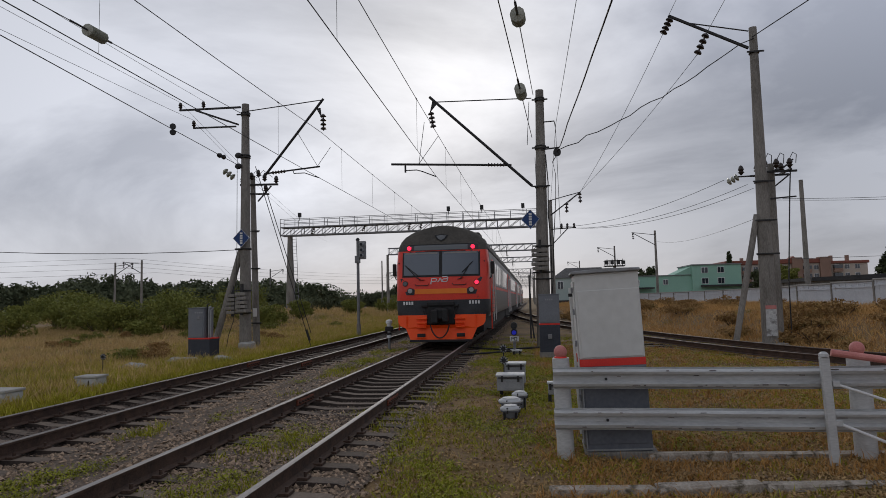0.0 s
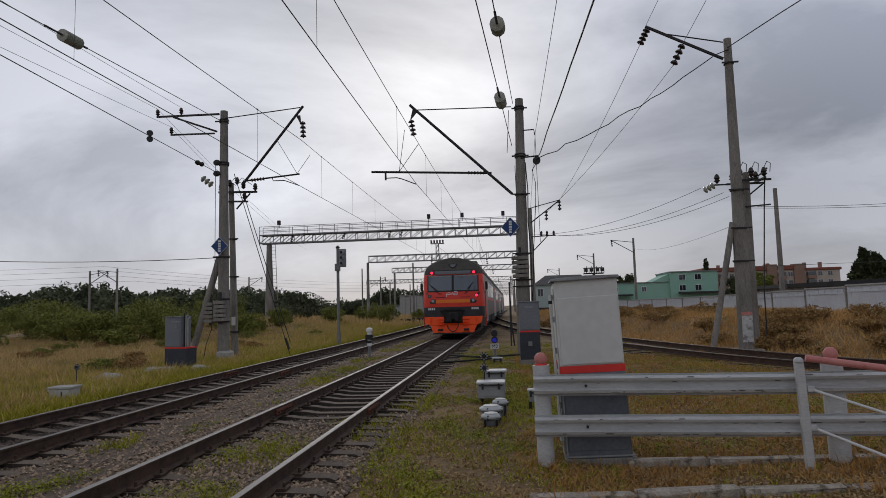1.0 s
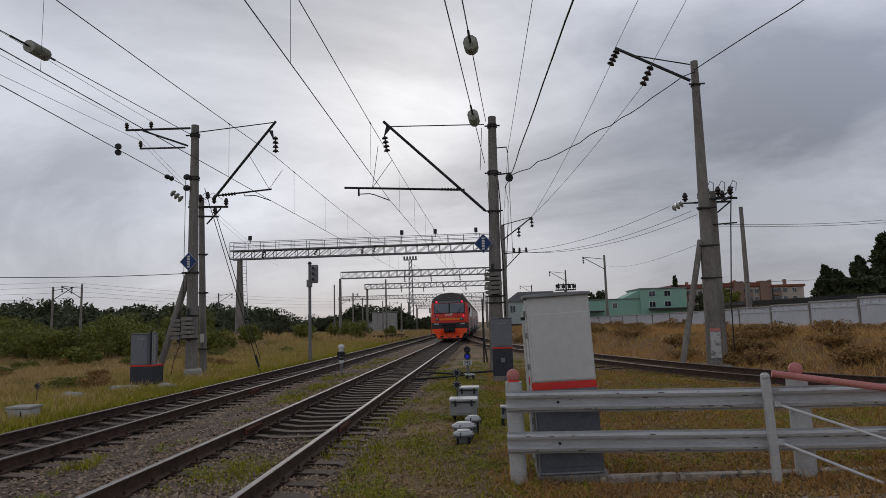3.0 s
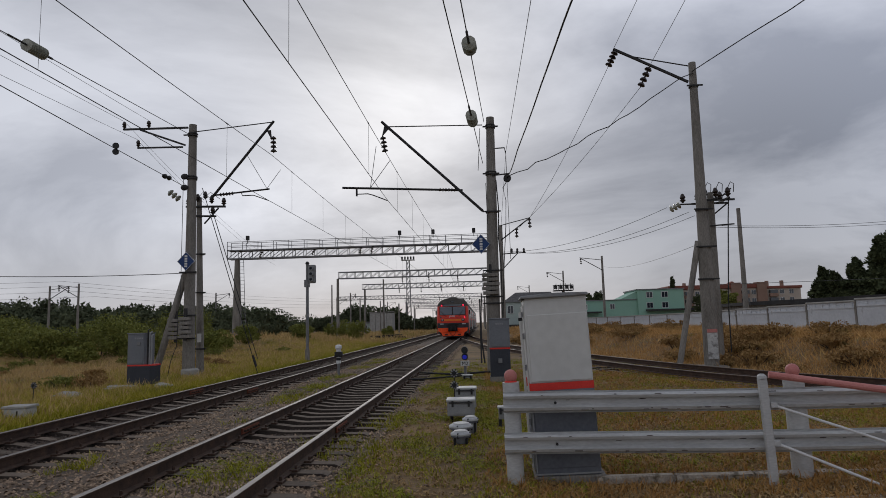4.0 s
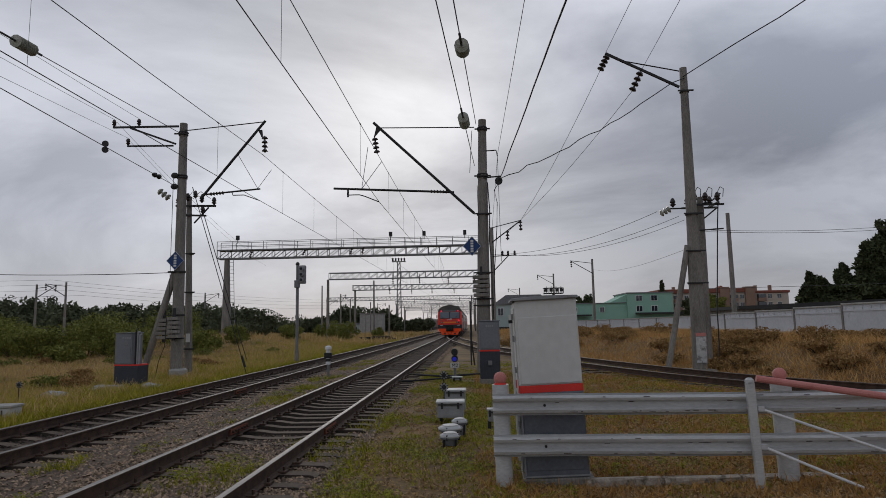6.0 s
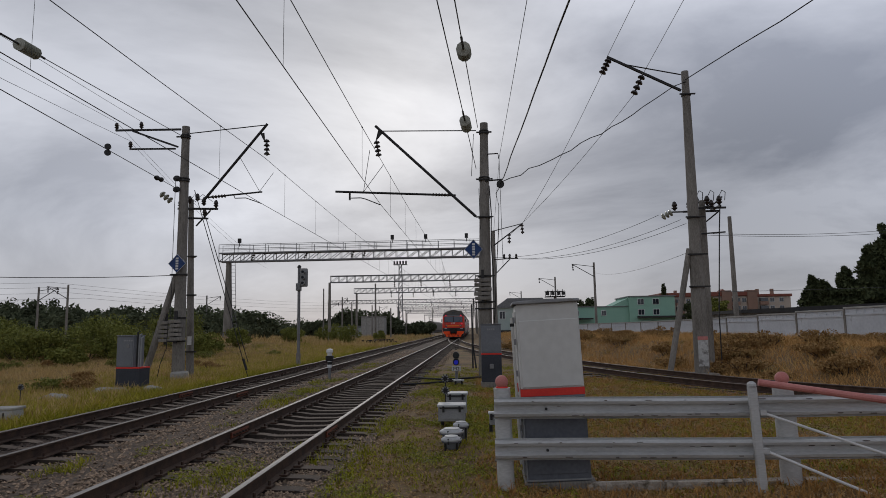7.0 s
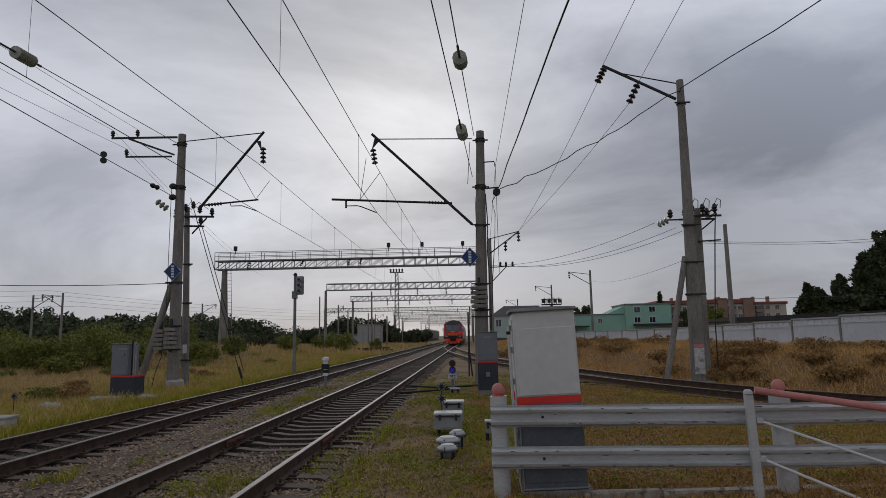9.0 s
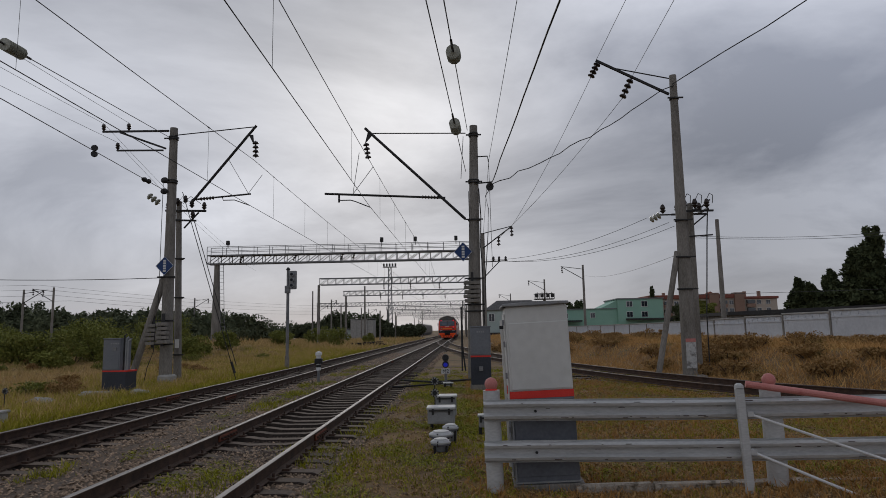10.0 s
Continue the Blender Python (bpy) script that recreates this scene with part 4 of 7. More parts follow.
def barrier():
    b = thing("swing_barrier", (3.12, 7.36, 0), "manual barrier with faded red bar on grey square post", "barrier")
    bm = bm_new()
    rows = []
    for x, z in ((0.0, -0.1), (-0.045, 1.12)):
        rows.append([(x - 0.047, -0.03, z), (x + 0.047, -0.03, z), (x + 0.047, 0.03, z), (x - 0.047, 0.03, z)])
    loft(bm, rows)
    bmesh.ops.bevel(bm, geom=bm.edges[:], offset=0.01, segments=1, affect="EDGES")
    part("post", bm, M_FENCE, b)
    part("post_cap", lathe(bm_new(), [(0.052, 1.12), (0.048, 1.15), (0.025, 1.17)], Matrix.Translation((-0.045, 0, 0)), 10), M_FENCE, b)
    part("bar", rod(bm_new(), (0.03, 0, 1.16), (4.2, -1.0, 0.545), 0.038, n=12), M_PINK, b, "faded red and white bar")
    part("brace", rod(bm_new(), (0.05, 0, 0.83), (2.30, -0.547, 0.02), 0.015), M_WHITEPAINT, b, "thin white brace rod")
    part("brace", rod(bm_new(), (0.05, 0, 0.42), (1.15, -0.274, -0.05), 0.016), M_WHITEPAINT, b, "thin white brace rod")
    for z in (0.83, 0.42):
        part("brace_lug", box(bm_new(), (0.02, -0.03, z - 0.03), (0.09, 0.03, z + 0.03), 0.006), M_FENCE, b)


def kerbs():
    me_list = []
    rng = random.Random(5)
    for k in range(3):
        bm = box(bm_new(), (-0.5, -0.09, -0.2), (0.49, 0.09, 0.06), 0.03)
        for v in bm.verts:
            v.co += Vector((rng.uniform(-0.01, 0.01), rng.uniform(-0.015, 0.015), rng.uniform(-0.015, 0.015)))
        me = bpy.data.meshes.new("kerb_stone")
        bmesh.ops.recalc_face_normals(bm, faces=bm.faces[:])
        bm.to_mesh(me)
        bm.free()
        me.materials.append(M_KERB)
        me_list.append(me)
    k = thing("kerb", (0, 0, 0), "row of worn concrete kerb stones in grass", "kerb", kind="structure")
    for i in range(9):
        x = 0.6 + i * 1.0
        share("kerb_stone", me_list[i % 3], k, pose(x, 6.20 + 0.13 * x, -0.02 + rng.uniform(-0.02, 0.02), rng.uniform(-4, 4), rng.uniform(-1.5, 1.5), 7.4))
    for i in range(4):
        x = 1.7 + i * 0.9
        share("kerb_stone", me_list[(i + 1) % 3], k, pose(x, 7.58 + 0.05 * x, -0.03, 0, rng.uniform(-1, 1), 3) @ Matrix.Diagonal((0.9, 0.8, 1, 1)))


M_CHIP = material("rusty_paint_chip", (0.06, 0.05, 0.045), (0.15, 0.12, 0.10), 0.9, scale=20, bump=0.2)
M_KERB = material("worn_kerb_concrete", (0.24, 0.205, 0.165), (0.50, 0.44, 0.37), 0.95, scale=9, fine=45, bump=0.9, c3=(0.12, 0.10, 0.07), spots=0.06)
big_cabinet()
small_cabinet("lineside_cabinet", (0.5, 20.0, 0), 0.62, 0.5, 1.9, 0.98, "grey lineside cabinet with red band and dark base on concrete stand", stand=0.15)
small_cabinet("lineside_cabinet", (-11.38, 20.85, 0), 0.86, 0.55, 1.72, 0.66, "grey lineside cabinet with red band and dark base in grass", turn=-8, cut=0.24)
guardrail()
barrier()
kerbs()


# ---------------- masts ----------------
def mast(t, h, r0, r1, lean=(0, 0), mat=None, foot=0.0):
    bm = bm_new()
    rod(bm, (foot, 0, -0.5), (lean[0], lean[1], h), r0, r1, 20)
    return part("mast", bm, mat or M_CONC, t, "tapered concrete mast with dark stains", True)


def clamp(t, x, y, z, r, n=2):
    bm = bm_new()
    for k in range(n):
        lathe(bm, [(r + 0.03, z + 0.1 * k), (r + 0.035, z + 0.02 + 0.1 * k), (r + 0.03, z + 0.05 + 0.1 * k)], Matrix.Translation((x, y, 0)), 14)
    bar(bm, (x - r - 0.14, y - r - 0.02, z + 0.03), (x + r + 0.14, y - r - 0.02, z + 0.03), 0.05, 0.05)
    return part("clamp", bm, M_STEEL, t)


def diamond_sign(t, x, y, z, turn=0):
    bm = bm_new()
    quad_plate(bm, [(x - 0.36, y, z), (x, y, z - 0.38), (x + 0.36, y, z), (x, y, z + 0.38)], 0.02)
    s = part("diamond_sign", bm, M_BLUESIGN, t, "blue diamond sign with white bars")
    bm = bm_new()
    for a, b in (((-0.36, 0), (0, -0.38)), ((0, -0.38), (0.36, 0)), ((0.36, 0), (0, 0.38)), ((0, 0.38), (-0.36, 0))):
        bar(bm, (x + a[0] * 0.96, y - 0.006, z + a[1] * 0.96), (x + b[0] * 0.96, y - 0.006, z + b[1] * 0.96), 0.018, 0.01)
    for k in range(5):
        zz = z - 0.2 + k * 0.1
        box(bm, (x - 0.055, y - 0.012, zz - 0.035), (x + 0.055, y - 0.004, zz + 0.035))
    part("sign_lettering", bm, M_WHITEPAINT, s)


def weights(t, x, y, z0, n, w=0.55):
    part("weight_rod", box(bm_new(), (x - 0.05, y - 0.05, z0 - 0.1), (x + 0.05, y + 0.05, z0 + n * 0.17 + 0.3)), M_STEEL, t)
    for k in range(n):
        dx = 0.03 * math.sin(k * 2.3 + z0)
        bm = box(bm_new(), (x - w / 2 + dx, y - 0.12, z0 + k * 0.17), (x + w / 2 + dx, y + 0.12, z0 + k * 0.17 + 0.128), 0.015)
        part("counterweight", bm, M_CONC, t)


def mast_left():
    X, Y = -11.5, 24.5
    t = thing("catenary_mast", (X, Y, 0), "concrete catenary mast with strut, bracket and blue diamond sign", "mast", group="catenary masts")
    mast(t, 10.15, 0.25, 0.15, (-0.09, 0), foot=-0.07)

    def lx(z):
        return -0.07 - 0.002 * z

    part("foundation", lathe(bm_new(), [(0.34, -0.1), (0.34, 0.25), (0.27, 0.32)], None, 16), M_CONC_PALE, t)
    part("strut", rod(bm_new(), (-0.25, 0.0, 4.1), (-1.5, 0.0, -0.15), 0.13, 0.13, 12), M_CONC, t)
    for z in (9.65, 7.85, 4.05, 2.35, 1.45):
        clamp(t, lx(z), 0, z, 0.24 - 0.0085 * z, 2 if z > 7 else 1)
    bm = bm_new()
    bar(bm, (-2.92, -0.2, 10.02), (-0.2, -0.2, 9.98), 0.07, 0.07)
    bar(bm, (-2.2, -0.2, 9.97), (-0.3, -0.2, 9.25), 0.07, 0.07)
    bar(bm, (-2.3, -0.2, 9.22), (-0.4, -0.2, 9.18), 0.06, 0.06)
    part("crossarm", bm, M_STEEL, t, "double crossarm with pin insulators")
    for x, z in ((-2.88, 10.05), (-1.85, 10.05), (-2.27, 9.25)):
        part("pin_insulator", lathe(bm_new(), [(0.03, 0), (0.05, 0.05), (0.09, 0.08), (0.05, 0.13), (0.09, 0.17), (0.06, 0.27), (0.02, 0.29)], Matrix.Translation((x, -0.2, z)), 10), M_PORC, t)
    br = part("bracket", rod(bm_new(), (0.75, -0.1, 7.0), (3.32, -0.1, 10.13), 0.055, n=8), M_STEEL, t, "slanted bracket arm")
    part("tie_rod", rod(bm_new(), (0.0, -0.1, 9.82), (3.2, -0.1, 10.08), 0.022, n=6), M_STEEL, br)
    bm = bm_new()
    quad_plate(bm, [(3.02, -0.12, 9.75), (3.25, -0.12, 9.3), (3.2, -0.12, 9.75)], 0.03)
    part("bracket_plate", bm, M_STEEL, br)
    part("insulator_string", insulator(bm_new(), (3.3, -0.1, 9.5), (3.32, -0.1, 8.8)), M_PORC, br)
    part("register_arm", rod(bm_new(), (0.78, -0.1, 7.15), (3.15, -0.1, 7.33), 0.035, n=8), M_STEEL, t)
    part("rod_insulator", insulator(bm_new(), (1.1, -0.1, 7.17), (1.7, -0.1, 7.21), 5, 0.08), M_PORC, t)
    part("steady_arm", tube(bm_new(), [(2.0, -0.1, 7.25), (2.05, -0.1, 7.1), (2.5, -0.1, 7.1), (3.13, -0.1, 6.86)], 0.02, 6), M_STEEL, t)
    part("arm_dropper", rod(bm_new(), (2.2, -0.1, 8.8), (3.05, -0.1, 7.35), 0.01, n=5), M_WIRE, t)
    part("arm_dropper", rod(bm_new(), (3.05, -0.1, 7.35), (3.6, -0.1, 8.1), 0.01, n=5), M_WIRE, t)
    diamond_sign(t, -0.1, -0.34, 4.5)
    weights(t, -0.62, 0.0, 1.45, 5, 0.55)
    weights(t, -0.05, -0.38, 1.5, 5, 0.42)
    bm = bm_new()
    tube(bm, [(-0.30, -0.3, 7.9), (-0.31, -0.3, 2.3)], 0.012, 5)
    tube(bm, [(-0.35, -0.36, 2.3), (-0.4, -0.36, 1.2), (-0.6, -0.4, 0.6), (-0.7, -0.4, 0.05)], 0.015, 5)
    part("downlead", bm, M_WIRE, t)
    bm = bm_new()
    insulator(bm, (-0.9, -0.3, 7.35), (-0.45, -0.25, 7.0), 3, 0.15)
    part("strain_insulator", bm, M_SAUSAGE, t)
    for z in (7.95, 7.5):
        bm = bm_new()
        bmesh.ops.create_uvsphere(bm, u_segments=10, v_segments=6, radius=0.14, matrix=Matrix.Translation((-0.30, -0.2, z)) @ Matrix.Diagonal((1.1, 0.6, 0.9, 1)))
        part("pulley", bm, M_STEEL, t)
    for k, (a, b) in enumerate((((0.35, 0, 7.5), (2.55, 0.4, 0.05)), ((0.8, 0, 6.5), (2.55, 0.4, 0.6)))):
        part("guy_wire", rod(bm_new(), a, b, 0.016, n=5), M_WIRE, t)
    part("guy_turnbuckle", rod(bm_new(), (2.36, 0.37, 0.75), (2.5, 0.39, 0.3), 0.05, n=8), M_STEEL, t)
    # service pole standing close by
    t = thing("utility_pole", (-11.58, 25.6, 0), "slim concrete utility pole with crossarm of pin insulators", "pole")
    mast(t, 7.35, 0.16, 0.105, (-0.2, 0))
    bm = bm_new()
    bar(bm, (-0.7, -0.12, 6.95), (1.0, -0.12, 6.9), 0.08, 0.08)
    bar(bm, (-0.5, -0.12, 6.55), (0.6, -0.12, 6.5), 0.07, 0.07)
    bar(bm, (0.7, -0.12, 6.85), (0.1, -0.12, 6.2), 0.05, 0.05)
    part("crossarm", bm, M_STEEL, t)
    for x, z in ((-0.6, 7.0), (-0.2, 7.15), (0.12, 7.25), (0.4, 7.05), (0.92, 6.95), (-0.4, 6.6), (0.45, 6.58)):
        part("pin_insulator", lathe(bm_new(), [(0.03, 0), (0.06, 0.05), (0.11, 0.08), (0.06, 0.13), (0.10, 0.17), (0.06, 0.3), (0.02, 0.33)], Matrix.Translation((x, -0.12, z)), 10), M_PORC, t)
    for k in range(3):
        part("jumper", tube(bm_new(), [(-0.5 + 0.35 * k, -0.15, 7.2 + 0.1 * k), (-0.3 + 0.35 * k, -0.25, 7.5), (0.1 + 0.35 * k, -0.2, 7.2)], 0.012, 5), M_WIRE, t)
    part("notice_plate", box(bm_new(), (-0.08, -0.19, 1.3), (0.08, -0.165, 1.65)), M_WHITEPAINT, t)
    for z in (4.9, 3.3, 1.0):
        clamp(t, -0.12 * z / 7.35, 0, z, 0.15 - 0.007 * z, 1)


def mast_centre():
    X, Y = 0.33, 24.5
    t = thing("catenary_mast", (X, Y, 0), "concrete catenary mast with slanted bracket, register arm and diamond sign", "mast", group="catenary masts")
    mast(t, 9.9, 0.285, 0.155, (0.22, 0), foot=0.06)
    for z in (9.45, 7.55, 6.05, 3.75, 2.75, 2.5):
        clamp(t, 0.06 + 0.016 * z, 0, z, 0.285 - 0.0130 * z, 2 if z > 7 else 1)
    part("pulley_wheel", lathe(bm_new(), [(0.05, -0.05), (0.15, -0.05), (0.12, 0), (0.15, 0.05), (0.05, 0.05)], along((0.80, -0.25, 7.35), (0.80, -0.2, 7.35)), 14), M_STEEL, t)
    part("pulley_arm", rod(bm_new(), (0.2, -0.2, 7.5), (0.9, -0.2, 7.55), 0.03, n=6), M_STEEL, t)
    part("side_arm", tube(bm_new(), [(0.2, -0.1, 8.6), (0.74, -0.1, 8.62), (0.78, -0.1, 8.4)], 0.025, 6), M_STEEL, t)
    br = part("bracket", rod(bm_new(), (-0.18, -0.1, 6.12), (-4.12, -0.1, 9.9), 0.055, n=8), M_STEEL, t, "slanted bracket arm")
    part("tie_rod", rod(bm_new(), (-0.1, -0.1, 9.58), (-3.95, -0.1, 9.68), 0.022, n=6), M_STEEL, br)
    bm = bm_new()
    quad_plate(bm, [(-4.0, -0.12, 9.75), (-4.12, -0.12, 9.25), (-3.82, -0.12, 9.6)], 0.03)
    part("bracket_plate", bm, M_STEEL, br)
    part("insulator_string", insulator(bm_new(), (-4.08, -0.1, 9.3), (-3.98, -0.1, 8.62)), M_PORC, br)
    part("register_arm", rod(bm_new(), (-0.95, -0.1, 6.98), (-5.72, -0.1, 7.26), 0.045, n=8), M_STEEL, t)
    part("rod_insulator", insulator(bm_new(), (-1.2, -0.1, 7.0), (-1.9, -0.1, 7.04), 6, 0.075), M_PORC, t)
    part("steady_arm", tube(bm_new(), [(-5.15, -0.1, 7.2), (-5.15, -0.1, 6.98), (-4.7, -0.1, 6.98), (-4.5, -0.1, 6.92), (-3.93, -0.1, 6.68)], 0.022, 6), M_STEEL, t)
    part("arm_hook", rod(bm_new(), (-5.15, -0.1, 7.2), (-5.15, -0.1, 6.9), 0.04, n=6), M_STEEL, t)
    part("arm_dropper", rod(bm_new(), (-4.35, -0.1, 8.9), (-4.6, -0.1, 7.22), 0.012, n=5), M_WIRE, t)
    part("arm_dropper", rod(bm_new(), (-4.6, -0.1, 7.22), (-3.8, -0.1, 8.3), 0.012, n=5), M_WIRE, t)
    diamond_sign(t, -0.3, -0.36, 4.8)
    weights(t, 0.02, -0.4, 2.85, 5, 0.62)
    bm = bm_new()
    tube(bm, [(0.78, -0.2, 7.25), (0.62, -0.2, 7.0), (0.72, -0.2, 6.5), (0.68, -0.22, 5.5), (0.56, -0.2, 4.0), (0.45, -0.2, 2.0)], 0.016, 5)
    tube(bm, [(0.78, -0.2, 8.4), (0.80, -0.2, 6.2), (0.82, -0.2, 4.2)], 0.010, 5)
    tube(bm, [(0.36, -0.25, 7.3), (0.42, -0.25, 6.2), (0.38, -0.25, 5.0), (0.44, -0.25, 4.0), (0.42, -0.25, 0.2)], 0.022, 5)
    tube(bm, [(-0.04, -0.22, 7.2), (-0.02, -0.25, 5.6)], 0.012, 5)
    tube(bm, [(-0.2, -0.25, 9.4), (-0.32, -0.25, 7.7)], 0.012, 5)
    tube(bm, [(-0.35, -0.3, 2.9), (-0.4, -0.3, 1.2), (-0.3, -0.35, 0.3)], 0.03, 6)
    part("downlead", bm, M_WIRE, t)
    part("weight_guide", bar(bm_new(), (-0.42, -0.35, 0.3), (-0.42, -0.35, 2.7), 0.06, 0.06), M_STEEL, t)


def mast_right():
    X, Y = 7.9, 23.0
    t = thing("catenary_mast", (X, Y, 0), "tall leaning concrete mast with strut and slanted crossarm", "mast", group="catenary masts")
    mast(t, 11.15, 0.262, 0.128, (0.13, 0), foot=0.06)
    part("collar", rod(bm_new(), (0.06, 0, -0.3), (0.085, 0, 4.3), 0.262, 0.225, 16), M_CONC, t, "thick concrete sleeve round the foot")
    part("foundation", box(bm_new(), (-0.5, -0.5, -0.5), (0.5, 0.5, 0.12), 0.05), M_CONC, t)
    bm = bm_new()
    quad_plate(bm, [(-0.14, -0.300, 0.35), (0.20, -0.300, 0.35), (0.22, -0.285, 1.25), (-0.12, -0.285, 1.25)], 0.03)
    part("paint_patch", bm, M_WHITEWASH, t, "flaking white paint patch")
    bm = bm_new()
    quad_plate(bm, [(-0.12, -0.287, 1.26), (0.22, -0.287, 1.26), (0.22, -0.285, 1.38), (-0.12, -0.285, 1.38)], 0.03)
    part("red_patch", bm, M_PINK, t)
    part("strut", rod(bm_new(), (-0.12, 0.0, 4.5), (-1.12, 0.0, -0.2), 0.105, 0.105, 12), M_CONC, t)
    for z in (10.2, 4.25, 3.1, 5.6):
        clamp(t, 0.06 + 0.006 * z, 0, z, 0.265 - 0.0120 * z, 1)
    part("crossarm", bar(bm_new(), (-0.1, -0.15, 10.37), (-2.74, -0.15, 11.77), 0.08, 0.08), M_STEEL, t, "slanted steel crossarm")
    part("tie_rod", rod(bm_new(), (-0.05, -0.1, 11.0), (-2.23, -0.1, 11.5), 0.025, n=6), M_STEEL, t)
    for a, b in (((-2.66, -0.15, 11.68), (-2.96, -0.15, 11.1)), ((-1.46, -0.15, 11.02), (-1.84, -0.15, 10.25))):
        part("insulator_string", insulator(bm_new(), a, b, 4, 0.14), M_PORC, t)
    # thinner companion pole with a switch frame
    t = thing("utility_pole", (8.45, 24.3, 0), "slim concrete pole with switch frame and pin insulators", "pole")
    mast(t, 6.5, 0.19, 0.12, (0.35, 0), foot=0.24)
    bm = bm_new()
    for y in (-0.35, 0.35):
        bar(bm, (-0.25, y, 6.15), (1.1, y, 6.15), 0.07, 0.07)
    for x in (0.0, 0.4, 0.85):
        bar(bm, (x, -0.5, 6.2), (x, 0.5, 6.2), 0.07, 0.07)
    bar(bm, (0.33, 0, 5.6), (-0.2, 0, 6.1), 0.05, 0.05)
    bar(bm, (0.36, 0, 5.6), (1.0, 0, 6.1), 0.05, 0.05)
    bar(bm, (0.2, -0.15, 5.2), (1.1, -0.15, 5.25), 0.05, 0.05)
    bar(bm, (-1.0, -0.2, 6.05), (-0.2, -0.2, 6.05), 0.05, 0.05)
    part("switch_frame", bm, M_STEEL, t)
    for x, y, z in ((0.0, -0.4, 6.25), (0.4, -0.4, 6.25), (0.85, -0.4, 6.25), (0.0, 0.4, 6.25), (0.85, 0.4, 6.25), (-0.75, -0.2, 6.1)):
        part("pin_insulator", lathe(bm_new(), [(0.03, 0), (0.07, 0.06), (0.12, 0.1), (0.07, 0.15), (0.11, 0.2), (0.06, 0.33), (0.02, 0.36)], Matrix.Translation((x, y, z)), 10), M_PORC, t)
    bm = insulator(bm_new(), (-1.25, -0.2, 5.85), (-0.85, -0.2, 6.05), 3, 0.14)
    part("strain_insulator", bm, M_SAUSAGE, t)
    for k in range(3):
        x = 0.0 + k * 0.42
        part("jumper", tube(bm_new(), [(x, -0.4, 6.55), (x + 0.12, -0.45, 6.8), (x + 0.3, -0.3, 6.75), (x + 0.38, 0.0, 6.5)], 0.014, 5), M_WIRE, t)
    part("cable_down", tube(bm_new(), [(0.95, -0.2, 6.3), (0.85, -0.25, 5.4), (0.75, -0.25, 4.0), (0.62, -0.25, 2.2), (0.6, -0.25, 0.3)], 0.022, 6), M_WIRE, t)
    part("horn", tube(bm_new(), [(0.9, 0.3, 6.4), (1.25, 0.3, 6.7)], 0.03, 5), M_STEEL, t)


mast_left()
mast_centre()
mast_right()


# ---------------- portals ----------------
def portal(y, x0, x1, zlow, depth, label, walkway=False, posts=(), hangers=()):
    t = thing("gantry", (0, y, 0), label, "gantry", group="overhead line portals")
    wy = 0.45

    def chord(z):
        for yy in (-wy, wy):
            part("chord", bar(bm_new(), (x0, yy, z), (x1, yy, z), 0.12, 0.12), M_GALV, t)

    chord(zlow)
    chord(zlow + depth)
    n = max(6, int((x1 - x0) / 1.1))
    bm = bm_new()
    for yy in (-wy, wy):
        for k in range(n):
            a, b = x0 + (x1 - x0) * k / n, x0 + (x1 - x0) * (k + 1) / n
            bar(bm, (a, yy, zlow), (a, yy, zlow + depth), 0.06, 0.06)
            bar(bm, (a, yy, zlow + (depth if k % 1 else 0)), (b, yy, zlow + depth), 0.055, 0.055)
    for k in range(0, n, 2):
        a = x0 + (x1 - x0) * k / n
        bar(bm, (a, -wy, zlow), (a, wy, zlow), 0.05, 0.05)
        bar(bm, (a, -wy, zlow + depth), (a, wy, zlow + depth), 0.05, 0.05)
    part("lattice", bm, M_GALV, t)
    if walkway:
        zt = zlow + depth
        part("walkway_deck", box(bm_new(), (x0, -wy, zt + 0.04), (x1, wy, zt + 0.07)), M_GALV, t)
        for yy in (-wy - 0.05, wy + 0.05):
            for z in (0.45, 0.86):
                part("handrail", bar(bm_new(), (x0, yy, zt + z), (x1, yy, zt + z), 0.045, 0.045), M_GALV, t)
            m = int((x1 - x0) / 1.55)
            for k in range(m + 1):
                x = x0 + (x1 - x0) * k / m
                part("handrail_post", bar(bm_new(), (x, yy, zt), (x, yy, zt + 0.86), 0.045, 0.045), M_GALV, t)
    for x in hangers:
        part("hanger_insulator", insulator(bm_new(), (x, -0.5, zlow - 0.1), (x + 0.05, -0.5, zlow - 0.85), 3, 0.13), M_PORC, t)
        part("hanger_rod", bar(bm_new(), (x, -0.5, zlow), (x, -0.5, zlow + depth * 0.6), 0.08, 0.08), M_STEEL, t)
    for x in posts:
        zg = float(terrain(x, y)) - 0.5
        part("support_post", rod(bm_new(), (x, 0, zg), (x, 0, zlow), 0.46 if walkway else 0.22, 0.26 if walkway else 0.17, 14), M_CONC, t)
    return t


